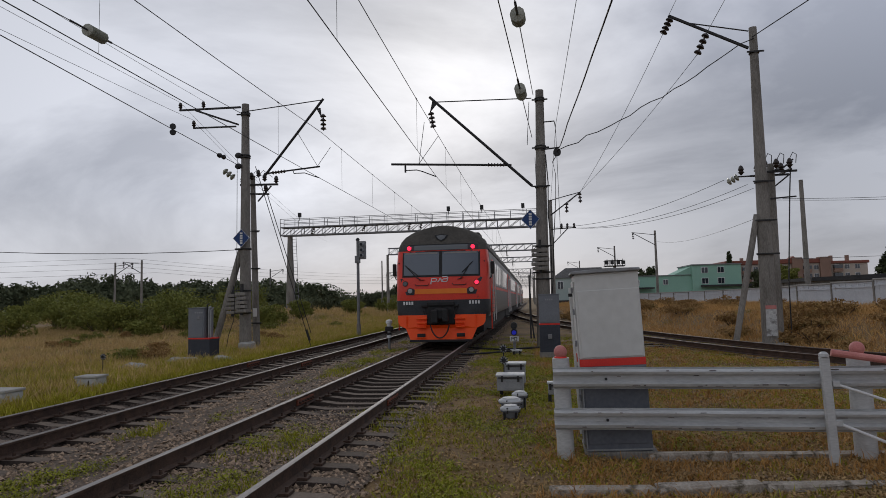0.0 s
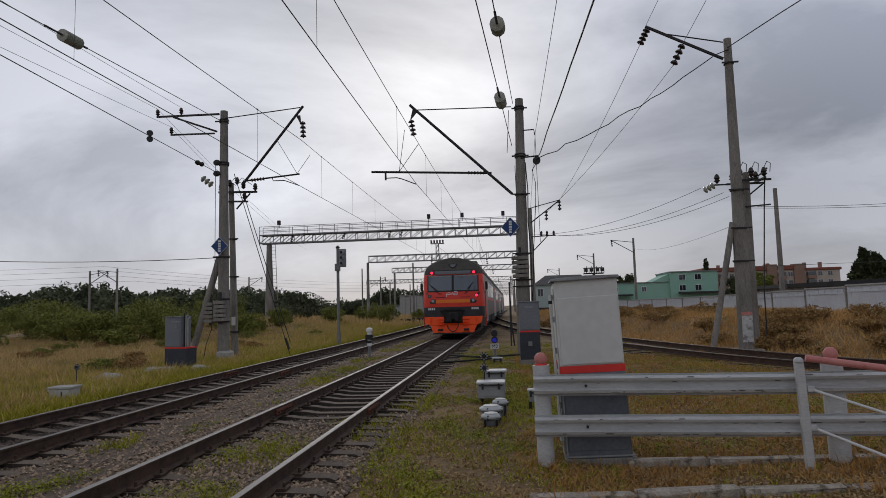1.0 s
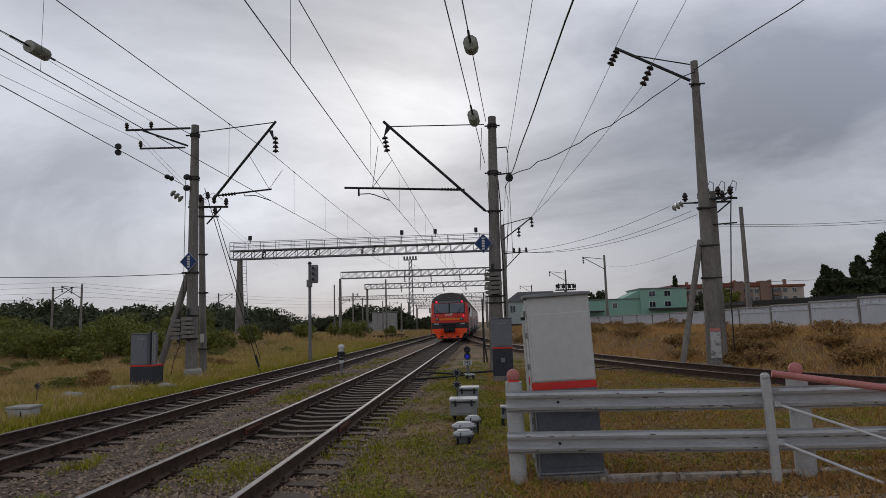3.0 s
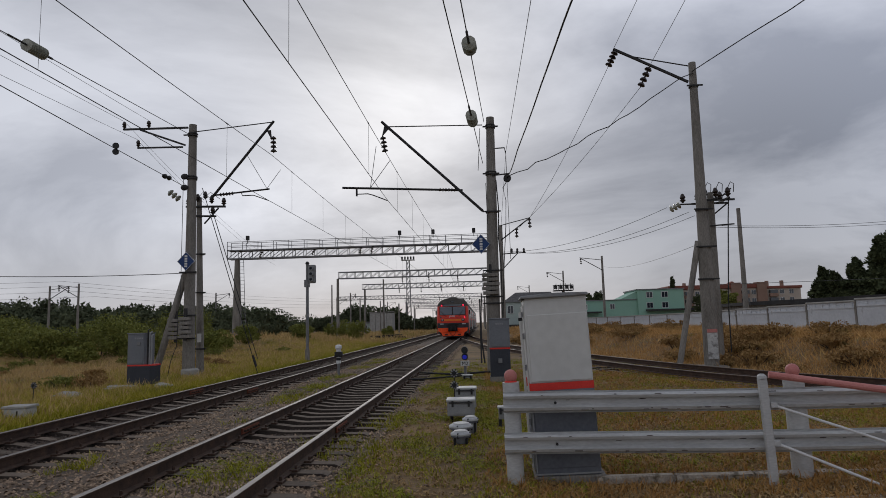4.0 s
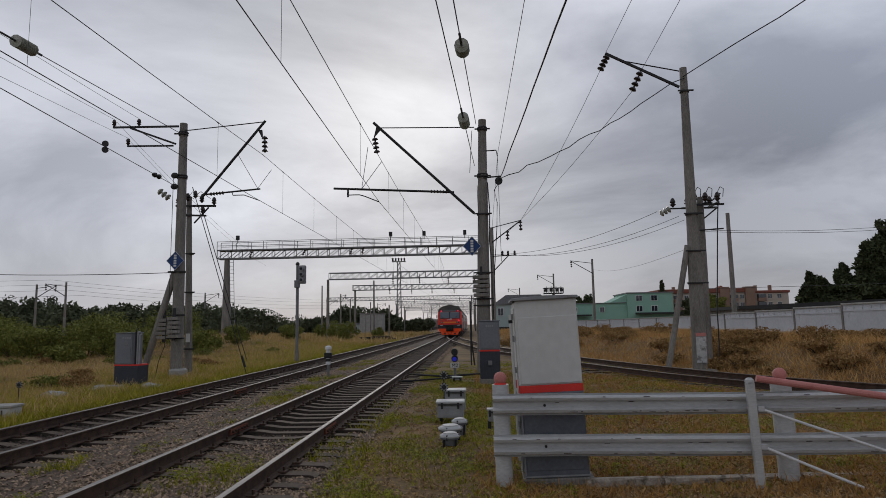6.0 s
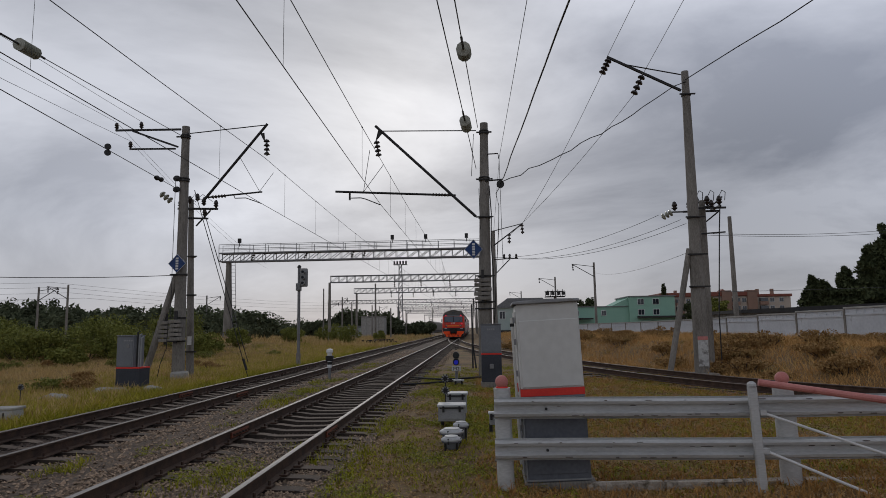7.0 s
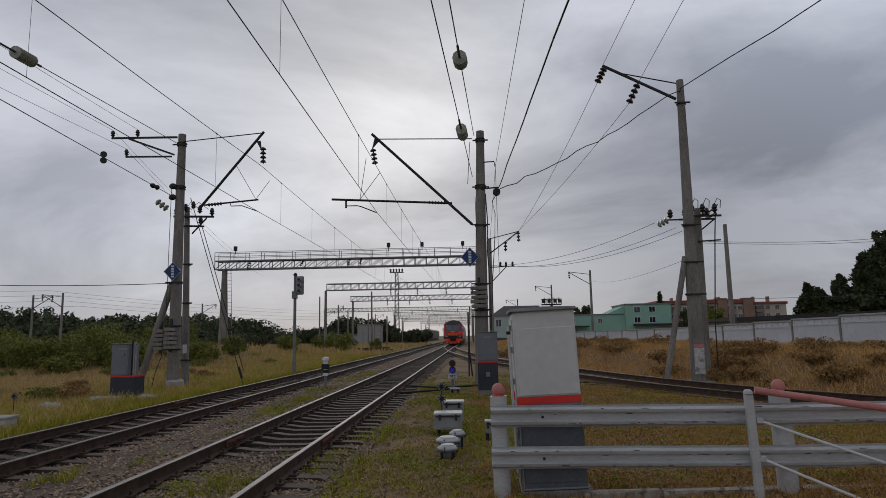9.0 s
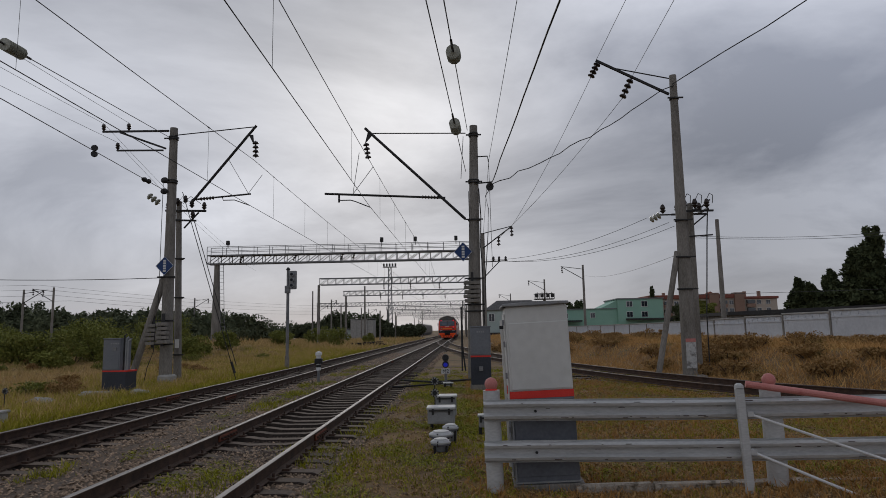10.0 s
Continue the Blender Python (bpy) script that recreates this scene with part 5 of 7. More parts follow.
g1 = portal(62, -25.3, 1.3, 8.74, 0.83, "first steel lattice portal with railed walkway over the tracks", True, (-24.45, 0.85))
for x in (-23.2, -7.9, -4.6, -0.6):
    bm = box(bm_new(), (x - 0.16, -0.7, 10.55), (x + 0.16, -0.45, 11.0), 0.03)
    rod(bm, (x, -0.55, 10.2), (x, -0.55, 10.6), 0.04, n=6)
    part("floodlight", bm, M_STEEL, g1)
for x, z in ((-21.8, 9.1), (-16.5, 9.2), (-11.8, 9.2), (-10.6, 9.3)):
    part("hanger_insulator", insulator(bm_new(), (x - 0.15, -0.6, z - 0.35), (x + 0.1, -0.6, z + 0.3), 3, 0.14), M_PORC, g1)
bm = bm_new()
for s in (-0.2, 0.2):
    bar(bm, (-23.6 + s, -0.3, 1.2), (-23.9 + s, -0.3, 8.6), 0.04, 0.04)
for k in range(20):
    z = 1.5 + k * 0.36
    bar(bm, (-23.8 - 0.013 * k, -0.3, z), (-23.4 - 0.013 * k, -0.3, z), 0.03, 0.03)
part("ladder", bm, M_GALV, g1)
portal(88, -20.0, 1.4, 8.4, 0.88, "second steel lattice portal over the tracks", False, (-20.2, 1.0), (-11.0, -7.3, -3.3, 0.3))
portal(115, -21.8, 1.3, 8.35, 0.85, "steel lattice portal over the tracks", False, (-21.4, 0.9), (-15.0, -11.0, -7.3, -3.3, 0.3))
for y, xl in ((164, -38), (197, -24), (235, -28), (280, -30), (330, -26), (390, -28)):
    portal(y, xl, 1.1, 8.4, 0.9, "distant steel lattice portal over the tracks", False, (xl + 0.3, 0.7), (-19.0, -15.0, -11.0, -7.3, -3.3, 0.2))


def motions():
    rows = []
    for k in range(21):
        s = k * 0.5
        rows.append((s, pose(X_NEAR, 22.9 + 12.72 * s - 0.24 * s * s, 0.20)))
    walk(train, rows)


# ---------------- overhead wires ----------------
def wire_thing(label, runs, r=0.011, name="overhead_wire"):
    t = thing(name, (0, 0, 0), label, "wire")
    for pts in runs:
        part("wire", tube(bm_new(), pts, r, 5), M_WIRE, t)
    return t


def catenary(x24, x62, zc, zm, xb, ends, label):
    """Contact wire, sagging messenger and droppers over one track."""
    sup = [(-38.0, xb, zc, zm), (24.5, x24, zc, zm), (62.0, x62, zc, 8.5)] + [(y, x, zc, 8.4) for y, x in ends]
    contact = [(x, y, z) for y, x, z, _ in sup]
    mess, drops = [], []
    for (ya, xa, _, za), (yb, xb2, _, zb) in zip(sup, sup[1:]):
        sag = 0.3 * ((yb - ya) / 50) ** 2
        n = 14
        for k in range(n):
            f = k / n
            mess.append((xa + (xb2 - xa) * f, ya + (yb - ya) * f, za + (zb - za) * f - 4 * sag * f * (1 - f)))
            if k % 2 == 1 and ya < 100:
                drops.append(mess[-1])
    mess.append((sup[-1][1], sup[-1][0], sup[-1][3]))
    t = wire_thing(label, [contact, mess], 0.011, "catenary_wire")
    for p in drops:
        part("dropper", rod(bm_new(), p, (p[0], p[1], zc), 0.005, n=4), M_WIRE, t)
    # clamps where the messenger carries its droppers
    for p in drops:
        part("dropper_clamp", rod(bm_new(), (p[0], p[1] - 0.06, p[2]), (p[0], p[1] + 0.06, p[2]), 0.022, n=5), M_WIRE, t)
    return t


catenary(-3.6, -3.1, 6.7, 8.55, -2.9, ((88, -3.5), (115, -3.1), (164, -3.5), (235, -3.2)), "contact wire and messenger over the main track")
catenary(-8.3, -8.0, 6.82, 8.75, -8.4, ((88, -7.5), (115, -7.0), (164, -7.4), (235, -7.2)), "contact wire and messenger over the second track")


def ext(p, q, f):
    """q moved on along the line from p."""
    p, q = Vector(p), Vector(q)
    return p + (q - p) * f


def anchor_line(a, q, f0, f1, label, far=2.2, r=0.013, disc=0.17):
    t = wire_thing(label, [[a, ext(a, q, far)]], r)
    part("disc_insulator", insulator(bm_new(), ext(a, q, f0), ext(a, q, f1), 9, disc), M_SAUSAGE, t, "string of greenish glass discs")
    part("end_fitting", rod(bm_new(), ext(a, q, f0 - 0.03), ext(a, q, f0 + 0.02), 0.035, n=6), M_STEEL, t)
    part("end_fitting", rod(bm_new(), ext(a, q, f1 - 0.02), ext(a, q, f1 + 0.06), 0.03, n=6), M_STEEL, t)
    return t


anchor_line((0.2, 24.3, 8.0), (-0.57, 11.44, 8.0), 0.40, 0.46, "anchored wire with glass disc insulator at the mast", 2.6)
anchor_line((0.3, 24.4, 9.7), (-0.22, 11.0, 7.72), 0.757, 0.797, "upper anchored wire with glass disc insulator", 2.2)
anchor_line((-11.65, 24.3, 9.7), (-11.5, 14.0, 9.18), 0.845, 0.915, "anchored wire with glass disc insulator beside field mast", 3)
anchor_line((-11.9, 24.3, 7.6), (-11.4, 14.0, 7.77), 1.27, 1.36, "anchored wire with pulleys and glass discs", 3)
wire_thing("thin feeder wires beside the field", [hang((-14.38, 24.3, 10.35), (-12.6, -20, 9.9), 0.35), hang((-13.35, 24.3, 10.35), (-11.9, -20, 10.3), 0.3), hang((-13.77, 24.3, 9.55), (-12.6, -20, 8.6), 0.3),
                                                 hang((-14.38, 24.3, 10.35), (-25.0, 75, 9.9), 0.6), hang((-13.77, 24.3, 9.5), (-24.8, 75, 9.3), 0.6)], 0.007)
wire_thing("low slack cable reaching the field mast", [hang((-34, 22.0, 5.6), (-11.6, 24.3, 4.05), 0.55)], 0.014)
bm = bm_new()
pulleys = thing("pulley_block", (-11.72, 19.35, 7.72), "dark compensator pulley hanging on the anchored wire", "pulley")
for k in (-1, 1):
    bmesh.ops.create_cone(bm, cap_ends=True, segments=12, radius1=0.10, radius2=0.10, depth=0.06, matrix=pose(0.0, 0, 0.1 * k, 80, 0, 20))
part("wheel", bm, M_STEEL, pulleys)
pulleys = thing("pulley_block", (-11.86, 23.0, 7.62), "dark compensator pulley hanging on the anchored wire", "pulley")
part("wheel", insulator(bm_new(), (0, -0.35, 0), (0, 0.3, 0.02), 2, 0.10), M_STEEL, pulleys)


def wavy(p, q, sag, n, amp, seed):
    rng = random.Random(seed)
    pts = hang(p, q, sag, n)
    return [pt + Vector((rng.uniform(-amp, amp), 0, rng.uniform(-amp, amp))) for pt in pts]


wire_thing("dark slack cable strung between two masts", [wavy((1.15, 24.2, 7.40), (7.95, 22.85, 10.75), 0.22, 18, 0.06, 3), wavy((7.95, 22.85, 10.75), (13.7, 5.6, 11.3), 0.06, 20, 0.03, 5)], 0.018)
wire_thing("slack cable rising from the mast pulley", [wavy((1.15, 24.2, 7.40), (1.78, 3.0, 7.0), 0.22, 14, 0.03, 7)], 0.018)
wire_thing("thin wire on the mast's side arm", [hang((1.12, 24.4, 8.45), (1.33, -4, 8.4), 0.03), [(1.12, 24.4, 8.4), (1.15, 34, 6.9)]], 0.008)
wire_thing("feeder wires on the tall mast's crossarm", [[(5.16, 22.85, 11.75), (5.19, -4, 11.75)], hang((4.94, 22.85, 11.1), (2.6, 34, 7.2), 0.25), [(6.42, 22.85, 11.0), (5.2, -4, 11.0)], hang((6.06, 22.85, 10.25), (1.95, 34, 6.7), 0.25)], 0.009)
wire_thing("low power lines sagging between poles", [hang((7.1, 24.1, 5.95), (1.0, 34.0, 5.55), 0.45), hang((7.9, 24.1, 5.75), (1.6, 34.0, 5.5), 0.5), hang((8.1, 24.1, 5.6), (1.9, 34.0, 5.5), 0.5),
                                                    hang((8.9, 24.2, 5.15), (34.0, 40.0, 8.2), 0.5), hang((9.1, 24.2, 5.2), (34.0, 40.4, 8.5), 0.5), hang((8.4, 24.4, 3.0), (60.0, 60.0, 6.0), 0.3), hang((8.4, 24.4, 4.6), (14.2, 75.0, 8.0), 0.5)], 0.009)
far_runs = []
for k, (z, x0) in enumerate(((8.2, -52), (7.6, -51), (6.9, -50), (6.2, -48))):
    far_runs.append(hang((-130, 60, z + 0.3), (x0, 76, z), 0.5))
    far_runs.append(hang((x0, 76, z), (-30, 160, z + 0.2), 0.7))
wire_thing("distant yard wires over the field", far_runs, 0.014)


# ---------------- far masts ----------------
def far_pole(x, y, h, arm=1, r=0.17, label="distant concrete pole with bracket arms"):
    z = float(terrain(x, y))
    t = thing("catenary_mast", (x, y, z), label, "mast", group="distant masts")
    part("mast", rod(bm_new(), (0, 0, -0.4), (0, 0, h - z), r, r * 0.68, 10), M_CONC, t)
    H = h - z
    if arm:
        bm = bm_new()
        bar(bm, (0, -0.1, H - 0.5), (2.6 * arm, -0.1, H - 0.15), 0.06, 0.06)
        bar(bm, (0, -0.1, H - 1.7), (2.6 * arm, -0.1, H - 0.15), 0.07, 0.07)
        part("bracket", bm, M_STEEL, t)
        part("insulator_string", insulator(bm_new(), (2.5 * arm, -0.1, H - 0.25), (2.45 * arm, -0.1, H - 0.95), 3, 0.13), M_PORC, t)
    return t


def side_pole():
    t = far_pole(1.12, 34, 7.0, 0, 0.15, "slim concrete pole with two bracket levels beside the siding")
    bm = bm_new()
    bar(bm, (0, -0.1, 7.0), (1.6, -0.1, 7.38), 0.04, 0.04)
    bar(bm, (0, -0.1, 6.2), (1.6, -0.1, 7.38), 0.06, 0.06)
    bar(bm, (0, -0.1, 5.45), (1.3, -0.1, 5.5), 0.05, 0.05)
    bar(bm, (0.1, -0.1, 4.7), (0.9, -0.1, 5.5), 0.05, 0.05)
    part("bracket", bm, M_STEEL, t)
    for p, q in (((1.55, -0.1, 7.35), (1.58, -0.1, 6.8)), ((0.85, -0.1, 6.85), (0.85, -0.1, 6.3))):
        part("insulator_string", insulator(bm_new(), p, q, 3, 0.11), M_PORC, t)
    for x in (0.55, 0.85, 1.2):
        part("pin_insulator", lathe(bm_new(), [(0.03, 0), (0.07, 0.05), (0.05, 0.12), (0.07, 0.16), (0.03, 0.24)], Matrix.Translation((x, -0.1, 5.5)), 8), M_PORC, t)


side_pole()


def lamp_platform():
    t = thing("lighting_platform", (12.6, 99.5, 0), "concrete pole carrying a basket of floodlights", "lamp")
    part("mast", rod(bm_new(), (0, 0, -0.3), (0, 0, 6.4), 0.2, 0.16, 10), M_CONC, t)
    for z in (6.4, 7.2):
        for y in (-0.8, 0.8):
            part("basket_rail", bar(bm_new(), (-1.5, y, z), (1.5, y, z), 0.08, 0.08), M_STEEL, t)
    for k in range(9):
        part("basket_post", bar(bm_new(), (-1.5 + k * 0.375, -0.8, 6.4), (-1.5 + k * 0.375, -0.8, 7.2 + 0.25 * (k % 2)), 0.08, 0.08), M_STEEL, t)
    part("basket_floor", box(bm_new(), (-1.5, -0.8, 6.3), (1.5, 0.8, 6.42)), M_STEEL, t)
    for x in (-1.2, -0.4, 0.5, 1.2):
        part("floodlight", box(bm_new(), (x - 0.25, -1.0, 6.6), (x + 0.25, -0.75, 7.1), 0.04), M_STEEL, t)


lamp_platform()
far_pole(19.35, 48, 9.8, 0, 0.2, "plain concrete pole behind the whitewashed wall")
for x, y, h, a in ((-53.2, 75, 7.6, 1), (-49.5, 75, 7.8, -1), (-47.2, 110, 8.2, 1), (-29.9, 125, 10.0, 0), (-34.7, 150, 8.3, 1), (-25.1, 120, 8.0, 0.4), (-25.2, 130, 7.4, 0), (-15.6, 100, 9.0, 0), (-14.5, 110, 5.4, 0), (-18.3, 170, 7.0, 0.5), (-22.6, 140, 7.1, 0), (14.2, 75, 9.2, -1), (12.8, 100, 9.5, -1), (10.4, 140, 9.6, -1), (-12.4, 190, 8.0, 1), (-30.0, 200, 9.0, 1)):
    far_pole(x, y, h, a)


def light_mast():
    x, y, h = -22.6, 195, 21.5
    t = thing("lighting_mast", (x, y, 0), "tall lattice lighting mast with platform of floodlights", "mast")
    for sx, sy in ((-1, -1), (1, -1), (1, 1), (-1, 1)):
        part("leg", bar(bm_new(), (sx * 0.75, sy * 0.75, -0.3), (sx * 0.4, sy * 0.4, h), 0.13, 0.13), M_GALV, t)
    bm = bm_new()
    for k in range(14):
        z0, z1 = k * h / 14, (k + 1) * h / 14
        w0, w1 = 0.75 - 0.35 * z0 / h, 0.75 - 0.35 * z1 / h
        for s in (-1, 1):
            bar(bm, (-w0, s * w0, z0), (w1, s * w1, z1), 0.09, 0.09)
            bar(bm, (s * w0, w0, z0), (s * w1, -w1, z1), 0.09, 0.09)
    part("bracing", bm, M_GALV, t)
    part("platform", box(bm_new(), (-2.1, -1.0, h), (2.1, 1.0, h + 0.15)), M_GALV, t)
    for k in range(5):
        part("floodlight", box(bm_new(), (-2.0 + k * 0.9, -1.1, h + 0.2), (-1.5 + k * 0.9, -0.7, h + 1.1), 0.05), M_STEEL, t)


light_mast()


# ---------------- signals and small lineside things ----------------
def mast_signal():
    t = thing("mast_signal", (-9.46, 33.9, 0), "grey mast signal with dark multi-lamp head beside track", "signal")
    part("mast", rod(bm_new(), (0, 0, -0.3), (0, 0, 5.2), 0.085, 0.08, 12), M_GALV, t)
    part("cap", lathe(bm_new(), [(0.1, 5.2), (0.12, 5.25), (0.05, 5.35)], None, 10), M_STEEL, t)
    part("base", rod(bm_new(), (0, 0, -0.2), (0, 0, 0.6), 0.13, 0.12, 12), M_CONC, t)
    part("backboard", box(bm_new(), (0.06, -0.14, 4.15), (0.5, -0.08, 5.15), 0.06), M_JUNC, t)
    for k in range(3):
        z = 4.35 + k * 0.3
        bm = bm_new()
        rod(bm, (0.28, -0.36, z), (0.28, -0.14, z), 0.11, 0.10, 12)
        h = part("lamp_hood", bm, M_JUNC, t)
        part("lens", rod(bm_new(), (0.28, -0.365, z), (0.28, -0.36, z), 0.08, n=12), M_GLASS, h)
    part("relay_box", box(bm_new(), (-0.14, -0.16, 3.95), (0.12, 0.1, 4.35), 0.02), M_GALV, t)


def dwarf_signal(at, label, blue):
    t = thing("dwarf_signal", at, label, "signal", group="dwarf signals")
    part("post", rod(bm_new(), (0, 0, -0.2), (0, 0, 0.5), 0.05, n=10), M_GALV, t)
    if blue:
        part("base", box(bm_new(), (-0.16, -0.12, -0.1), (0.16, 0.12, 0.08), 0.02), M_CONC_PALE, t)
        part("number_plate", box(bm_new(), (-0.15, -0.09, 0.36), (0.15, -0.06, 0.53), 0.005), M_WHITEPAINT, t, "white plate with black signal name")
        txt = bpy.data.curves.new("plate_text", "FONT")
        txt.body, txt.size, txt.align_x, txt.extrude = "M2", 0.17, "CENTER", 0.004
        ob = new("plate_text", txt)
        ob.matrix_basis = pose(0, -0.096, 0.385, 90)
        txt.materials.append(M_BLACK)
        me = bpy.data.meshes.new_from_object(ob.evaluated_get(bpy.context.evaluated_depsgraph_get()))
        bpy.data.objects.remove(ob)
        ob = new("plate_text", me)
        ob.parent, ob.matrix_basis = t, pose(0, -0.096, 0.385, 90)
        for z, m in ((0.665, M_BLUELAMP), (0.885, M_GLASS)):
            bm = bm_new()
            rod(bm, (0, -0.1, z), (0, 0.14, z), 0.115, 0.10, 16)
            hd = part("lamp_head", bm, M_BLACK, t)
            bm = bm_new()
            rod(bm, (0, -0.28, z + 0.02), (0, -0.1, z + 0.02), 0.105, 0.115, 16)
            part("hood", bm, M_BLACK, hd)
            part("lens", rod(bm_new(), (0, -0.285, z), (0, -0.275, z), 0.075, n=16), m, hd, "blue lit lens" if m is M_BLUELAMP else "")
    else:
        for k, m in enumerate((M_WHITEPAINT, M_BLACK, M_WHITEPAINT, M_BLACK, M_WHITEPAINT)):
            z = 0.42 + 0.11 * k
            part("painted_ring", rod(bm_new(), (0, 0, z), (0, 0, z + 0.11), 0.085, n=14), m, t)
        part("cap", lathe(bm_new(), [(0.12, 0.97), (0.13, 1.0), (0.12, 1.08), (0.04, 1.12)], None, 14), M_WHITEPAINT, t)
        part("lamp_head", box(bm_new(), (-0.14, -0.1, 0.66), (0.14, 0.1, 0.86), 0.03), M_BLACK, t)


def star_marker(x, y, zs):
    t = thing("star_marker", (x, y, 0), "small black and white star marker on a thin rod", "marker", group="star markers")
    part("rod", rod(bm_new(), (0, 0, -0.2), (0, 0, zs[0]), 0.012, n=6), M_STEEL, t)
    for z in zs:
        bm = bm_new()
        for k in range(8):
            a = math.pi * k / 4
            bar(bm, (0.03 * math.cos(a), 0, z + 0.03 * math.sin(a)), (0.075 * math.cos(a), 0, z + 0.075 * math.sin(a)), 0.03, 0.02)
        st = part("star", bm, M_JUNC, t)
        part("hub", rod(bm_new(), (0, -0.03, z), (0, 0.02, z), 0.045, n=10), M_BLACK, st)
        bm = bm_new()
        for k in range(8):
            a = math.pi * (k + 0.5) / 4
            bar(bm, (0.04 * math.cos(a), 0.012, z + 0.04 * math.sin(a)), (0.09 * math.cos(a), 0.012, z + 0.09 * math.sin(a)), 0.045, 0.015)
        part("dark_petals", bm, M_BLACK, st)


def junction_box(x, y, w, d, h, label, legs=True):
    t = thing("junction_box", (x, y, 0), label, "junction box", group="cable junction boxes")
    z0 = 0.1
    for sx in (-1, 1):
        part("leg", rod(bm_new(), (sx * w * 0.36, 0, -0.15), (sx * w * 0.36, 0, z0 + 0.02), 0.03, n=8), M_STEEL, t)
    part("body", box(bm_new(), (-w / 2, -d / 2, z0), (w / 2, d / 2, h), 0.015), M_JUNC, t)
    part("lid", box(bm_new(), (-w / 2 - 0.02, -d / 2 - 0.02, h), (w / 2 + 0.02, d / 2 + 0.02, h + 0.045), 0.016), M_LIDPALE, t, "paler overhanging lid")
    part("hinge_bar", rod(bm_new(), (-w / 2 + 0.03, -d / 2 - 0.022, h - 0.015), (w / 2 - 0.03, -d / 2 - 0.022, h - 0.015), 0.012, n=6), M_STEEL, t)
    part("front_panel", box(bm_new(), (-w / 2 + 0.04, -d / 2 - 0.01, z0 + 0.04), (w / 2 - 0.04, -d / 2 - 0.002, h - 0.06), 0.004), M_JUNC, t)
    for sx in (-1, 1):
        part("latch", box(bm_new(), (sx * w * 0.3 - 0.02, -d / 2 - 0.03, h - 0.09), (sx * w * 0.3 + 0.02, -d / 2 - 0.005, h + 0.02), 0.004), M_STEEL, t)


def cable_coupler(x, y, r, h):
    t = thing("cable_coupler", (x, y, 0), "round grey cable coupler with domed pale cap on legs", "coupler", group="cable couplers")
    part("drum", lathe(bm_new(), [(r * 0.62, 0.0), (r * 0.72, 0.03), (r * 0.80, h * 0.45), (r * 0.84, h - 0.07), (r * 0.9, h - 0.055)], None, 20), M_CABMID, t, "", True)
    part("flange", lathe(bm_new(), [(r * 0.98, h - 0.075), (r * 1.02, h - 0.07), (r * 1.02, h - 0.055), (r * 0.98, h - 0.05)], None, 20), M_CABDARK, t)
    part("cap", lathe(bm_new(), [(r * 1.04, h - 0.048), (r * 1.06, h - 0.03), (r * 1.0, h - 0.015), (r * 0.72, h + 0.004), (r * 0.68, h + 0.018), (r * 0.3, h + 0.028), (r * 0.05, h + 0.03)], None, 22), M_LIDPALE, t, "domed pale grey cap", True)
    for k in range(4):
        a = math.pi / 4 + k * math.pi / 2
        part("leg", rod(bm_new(), (r * 0.8 * math.cos(a), r * 0.8 * math.sin(a), -0.12), (r * 0.85 * math.cos(a), r * 0.85 * math.sin(a), h - 0.07), 0.018, n=6), M_BLACK, t)
        part("cap_bolt", rod(bm_new(), (r * 0.96 * math.cos(a + 0.5), r * 0.96 * math.sin(a + 0.5), h - 0.09), (r * 0.96 * math.cos(a + 0.5), r * 0.96 * math.sin(a + 0.5), h - 0.005), 0.014, n=6), M_STEEL, t)


def cable_trough(x, y, w, d, h, turn):
    t = thing("concrete_pit", (x, y, 0), "whitewashed concrete cable pit with flat lid in grass", "cable pit", group="cable pits", turn=turn)
    part("body", box(bm_new(), (-w / 2, -d / 2, -0.15), (w / 2, d / 2, h - 0.06), 0.015), M_LIDPALE, t)
    part("lid", box(bm_new(), (-w / 2 - 0.02, -d / 2 - 0.02, h - 0.056), (w / 2 + 0.03, d / 2 + 0.03, h), 0.015), M_CONC_PALE, t)
    for sx in (-0.5, 0.12):
        part("stain_strip", box(bm_new(), (sx * w, -d / 2 - 0.008, 0.02), (sx * w + 0.03, -d / 2 - 0.002, h - 0.1)), M_STEEL, t)


mast_signal()
dwarf_signal((-0.65, 21.9, 0), "black dwarf signal with blue lamp lit and white name plate", True)
dwarf_signal((-5.45, 23.8, 0), "black and white banded dwarf signal between the tracks", False)
star_marker(-0.60, 12.7, (0.83, 0.60))
star_marker(-12.25, 16.8, (0.42,))
junction_box(-0.46, 12.2, 0.5, 0.4, 0.36, "grey steel cable junction box with pale lid")
junction_box(-0.40, 13.3, 0.42, 0.36, 0.46, "taller grey cable junction box behind another")
junction_box(0.31, 11.6, 0.16, 0.16, 0.28, "small grey cable box beside the guardrail")
junction_box(-0.55, 20.9, 0.3, 0.2, 0.1, "low pale cable box in grass")
cable_coupler(-0.39, 9.92, 0.15, 0.17)
cable_coupler(-0.40, 10.34, 0.185, 0.22)
cable_coupler(-0.26, 10.82, 0.13, 0.25)
cable_trough(-10.32, 13.75, 0.50, 0.45, 0.25, 6)
cable_trough(-10.45, 11.3, 0.62, 0.5, 0.27, -4)


